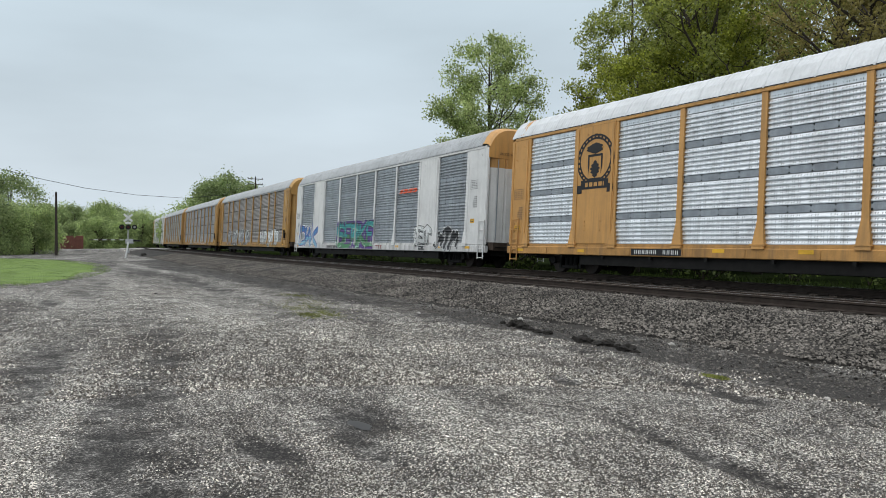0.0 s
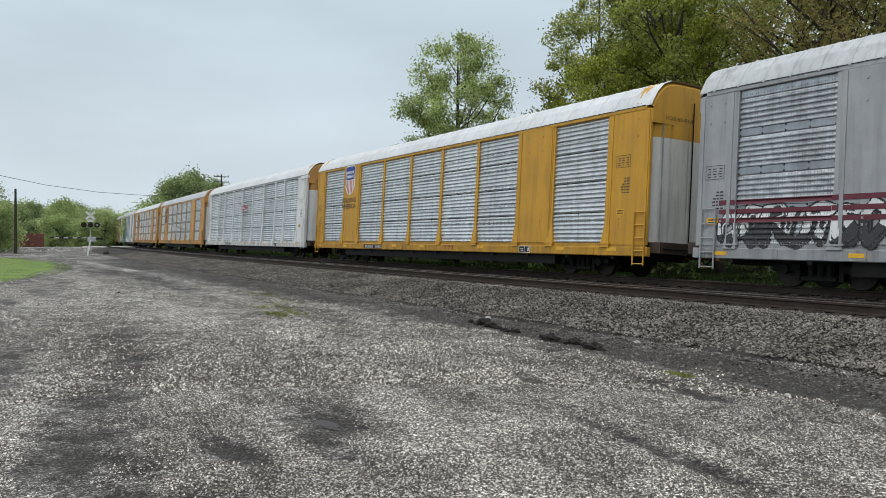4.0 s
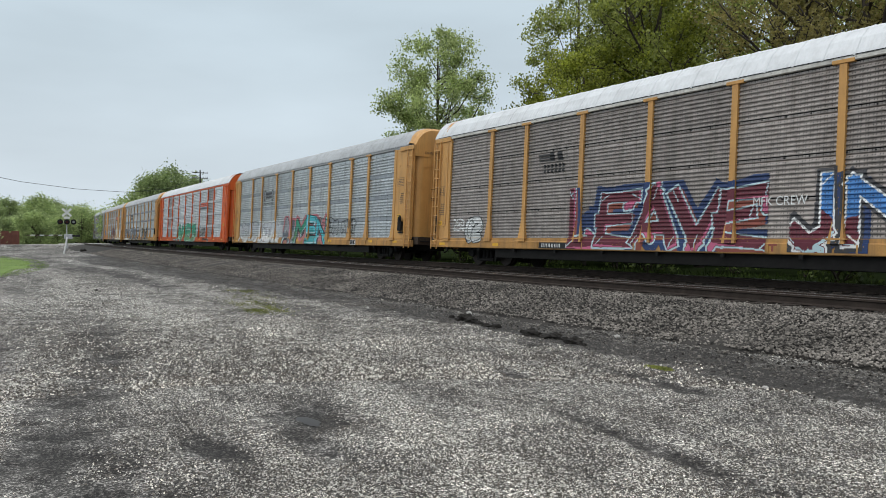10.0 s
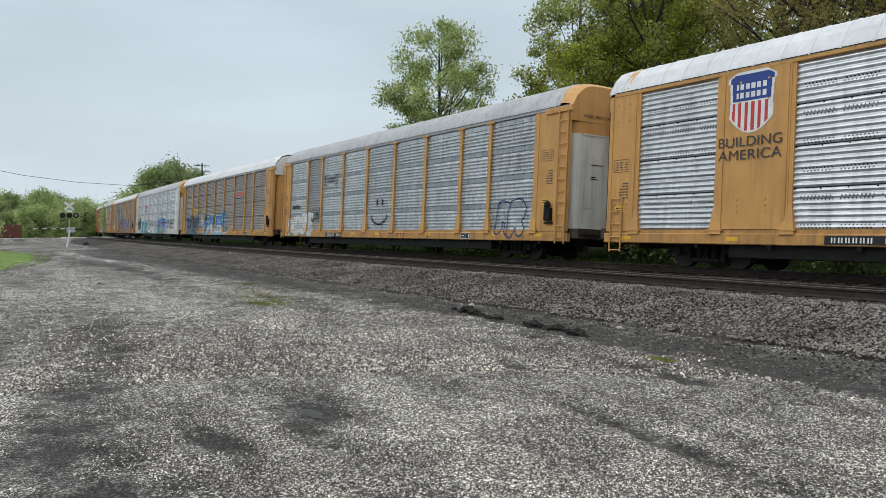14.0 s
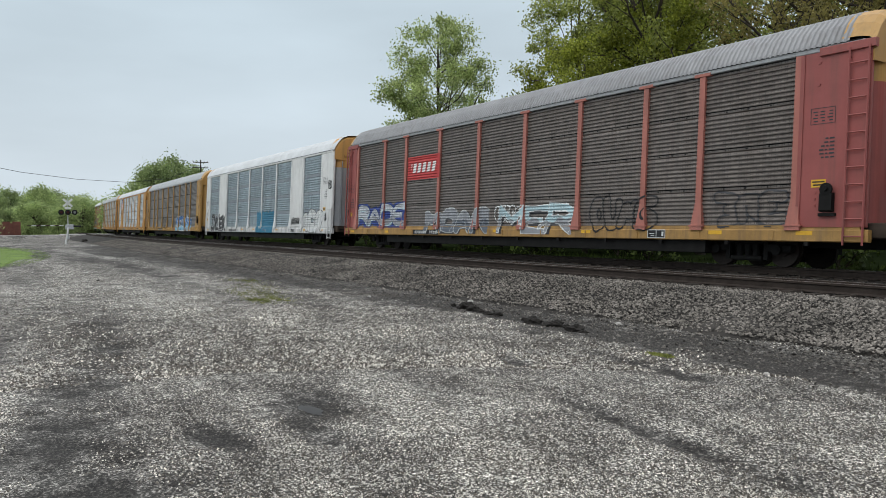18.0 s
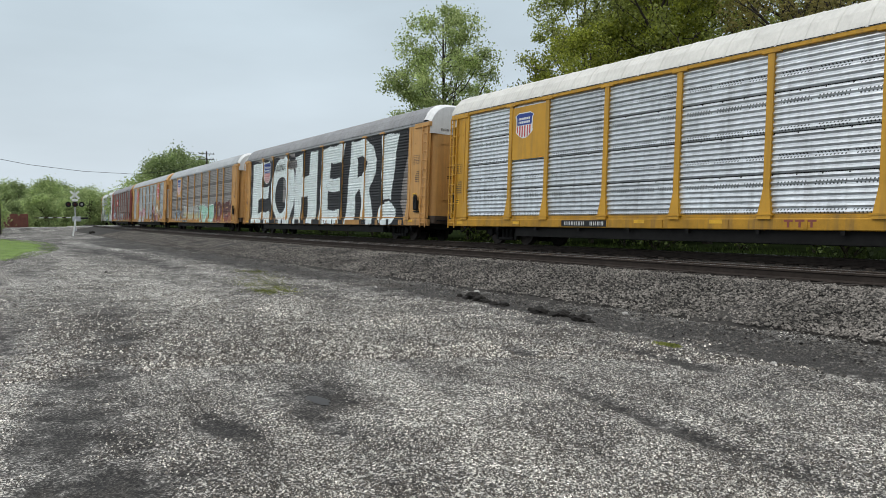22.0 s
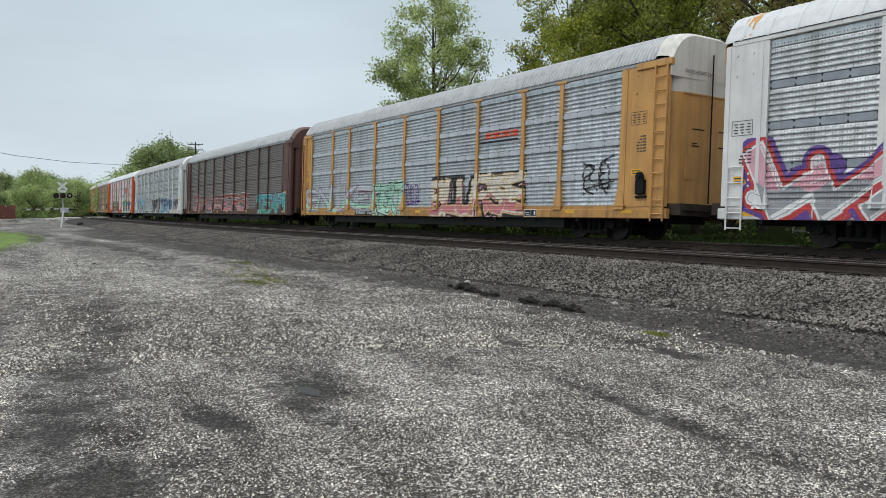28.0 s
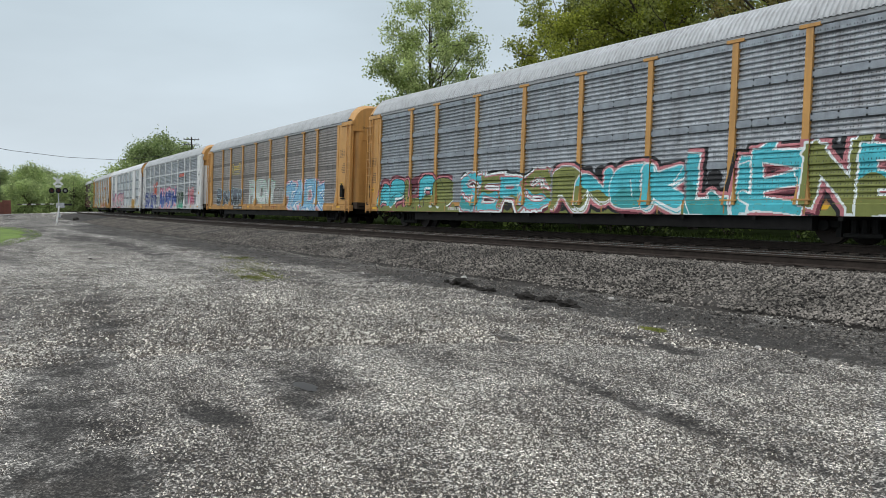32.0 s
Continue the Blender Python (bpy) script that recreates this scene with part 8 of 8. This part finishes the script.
def crossing_signal(base, facing):
    """A flashing-light signal with crossbuck and a lowered gate."""
    sg = tagged(new("crossing_signal"), "silver crossing signal with white crossbuck and lowered gate", "crossing signal")
    sg.matrix_world = pose(base.x, base.y, base.z, 0, 0, facing)
    g = Geo()
    g.tube([(0, 0, 0), (0, 0, 4.5)], 0.06, 10)
    g.tube([(0, 0, 0), (0, 0, 0.35)], 0.16, 10)
    put("mast", g.mesh("mast", [SIGNAL_GREY]), sg)
    for a in (42, -42):
        g = Geo()
        g.box(-0.62, 0.62, -0.12, -0.10, -0.115, 0.115)
        put("crossbuck_board", g.mesh("crossbuck_board", [SIGNAL_WHITE]), sg, pose(0, 0, 4.0, 0, a, 0))
    g = Geo()
    g.box(-0.32, 0.32, -0.13, -0.11, -0.12, 0.12)
    put("track_plate", g.mesh("track_plate", [SIGNAL_WHITE]), sg, pose(0, 0, 3.42, 0, 0, 0))
    g = Geo()
    g.tube([(-0.75, 0, 2.95), (0.75, 0, 2.95)], 0.04, 8)
    put("light_bar", g.mesh("light_bar", [SIGNAL_GREY]), sg)
    for x in (-0.68, 0.0, 0.68):
        g = Geo()
        g.disc_y(x, 2.95, -0.16, -0.12, 0.30, 20)
        g.disc_y(x, 2.95, -0.12, 0.05, 0.16, 16)
        lamp = put("signal_light", g.mesh("signal_light", [SIGNAL_BLACK]), sg)
        g = Geo()
        g.disc_y(x, 2.95, -0.18, -0.16, 0.14, 16)
        put("lens", g.mesh("lens", [SIGNAL_RED if x < 0.5 else SIGNAL_GREY]), lamp)
        g = Geo()
        for i in range(8):
            a0, a1 = math.pi * i / 8, math.pi * (i + 1) / 8
            g.face([(x + 0.17 * math.cos(a0), -0.16, 2.95 + 0.17 * math.sin(a0)), (x + 0.17 * math.cos(a1), -0.16, 2.95 + 0.17 * math.sin(a1)), (x + 0.17 * math.cos(a1), -0.42, 2.95 + 0.17 * math.sin(a1)), (x + 0.17 * math.cos(a0), -0.42, 2.95 + 0.17 * math.sin(a0))])
        put("hood", g.mesh("hood", [SIGNAL_BLACK]), lamp)
    g = Geo()
    g.box(-0.25, 0.55, -0.3, 0.3, 1.05, 1.6, ch=0.04)
    put("gate_motor", g.mesh("gate_motor", [SIGNAL_GREY]), sg)
    g = Geo()
    for i in range(8):
        x = -0.5 - 0.45 * i
        g.box(x - 0.45, x, -0.36, -0.32, 1.44, 1.53, i % 2)
    put("gate_arm", g.mesh("gate_arm", [SIGNAL_WHITE, SIGNAL_BAR]), sg)
    g = Geo()
    g.box(0.5, 1.3, -0.36, -0.28, 1.30, 1.5, ch=0.02)
    put("counterweight", g.mesh("counterweight", [SIGNAL_BLACK]), sg)
    return sg


crossing_signal(at(6.62, 96, 0.32), 92)
lp = Geo()
lp.tube([(0, 0, -0.1), (0.05, 0.28, 1.5)], 0.075, 8)
leaner = tagged(new("leaning_post", lp.mesh("leaning_post", [SIGNAL_WHITE])), "short white post leaning beside the crossing", "post")
leaner.location = at(6.45, 84, 0.1)
cb = tagged(new("black_debris", clod_mesh(77, 0.5, 0.3, 0.3)), "dark heap of debris beside the crossing", "debris")
cb.location = at(7.6, 92, 0.05)

CORRODED = paint("container_red", (0.16, 0.065, 0.05), 0.7, 0, 0.3, 1.5, streak=0.3)
cg = Geo()
cg.box(-3.0, 3.0, -1.22, 1.22, 0.0, 2.3, ch=0.03)
for i in range(24):
    x = -2.85 + i * 0.245
    cg.box(x, x + 0.12, -1.25, -1.22, 0.14, 2.18)
    cg.box(x, x + 0.12, 1.22, 1.25, 0.14, 2.18)
for i in range(8):
    y = -1.05 + i * 0.28
    cg.box(3.0, 3.03, y, y + 0.14, 0.14, 2.18)
box_car = tagged(new("shipping_container", cg.mesh("shipping_container", [CORRODED])), "rusty brown-red steel container beside the trees", "container")
box_car.matrix_world = pose(*at(3.1, 137, 0.2), 0, 0, 8)

WOODPOLE = paint("pole_wood", (0.055, 0.045, 0.038), 0.9, 0, 0.3, 5)


def utility_pole(place, h, arm, label):
    up_ = tagged(new("utility_pole"), label, "utility pole", "utility poles")
    up_.location = place
    g = Geo()
    g.tube([(0, 0, -0.2), (0, 0, h * 0.5), (0, 0, h)], 0.15, 8, radii=[0.17, 0.145, 0.11])
    put("pole", g.mesh("pole", [WOODPOLE]), up_)
    if arm:
        for z in (h - 0.5, h - 1.4):
            g = Geo()
            g.box(-0.06, 0.06, -1.3, 1.3, z, z + 0.12)
            for y in (-1.2, -0.6, 0.6, 1.2):
                g.tube([(0, y, z + 0.12), (0, y, z + 0.3)], 0.04, 6)
            put("crossarm", g.mesh("crossarm", [WOODPOLE]), up_)


utility_pole(at(2.23, 100, 0.0), 7.3, False, "dark bare wooden pole beside the far road")
utility_pole(at(15.1, 140, 0.0), 13.0, True, "dark wooden pole with two crossarms behind the trees")
wg = Geo()
pts = []
for bb, dd, el in ((-9, 70, 6.6), (-5, 80, 5.55), (-0.96, 90, 4.6), (1.5, 97, 4.02), (3.96, 105, 3.54), (7.2, 114, 3.16), (10.4, 124, 3.01), (13, 133, 3.3), (15.1, 140, 4.3)):
    p = at(bb, dd)
    pts.append((p.x, p.y, EYE + dd * math.tan(radians(el))))
wg.tube(pts, 0.028, 5)
tagged(new("overhead_wire", wg.mesh("overhead_wire", [SIGNAL_BLACK])), "dark sagging overhead wire", "wire")


# ---- motion ----
def car_pose(s):
    """A car whose middle is s metres up the line."""
    p = on_track(s)
    return pose(p.x, p.y, RAILZ, 0, 0, 180 - math.degrees(s / RAD)) @ pose(0, 0, 0, LEAN, 0, 0)


def motions():
    for number, car in CARS.items():
        walk(car, [(t, car_pose(lead(t) - LENGTH / 2 - PITCH * number)) for t in range(33)])


motions()
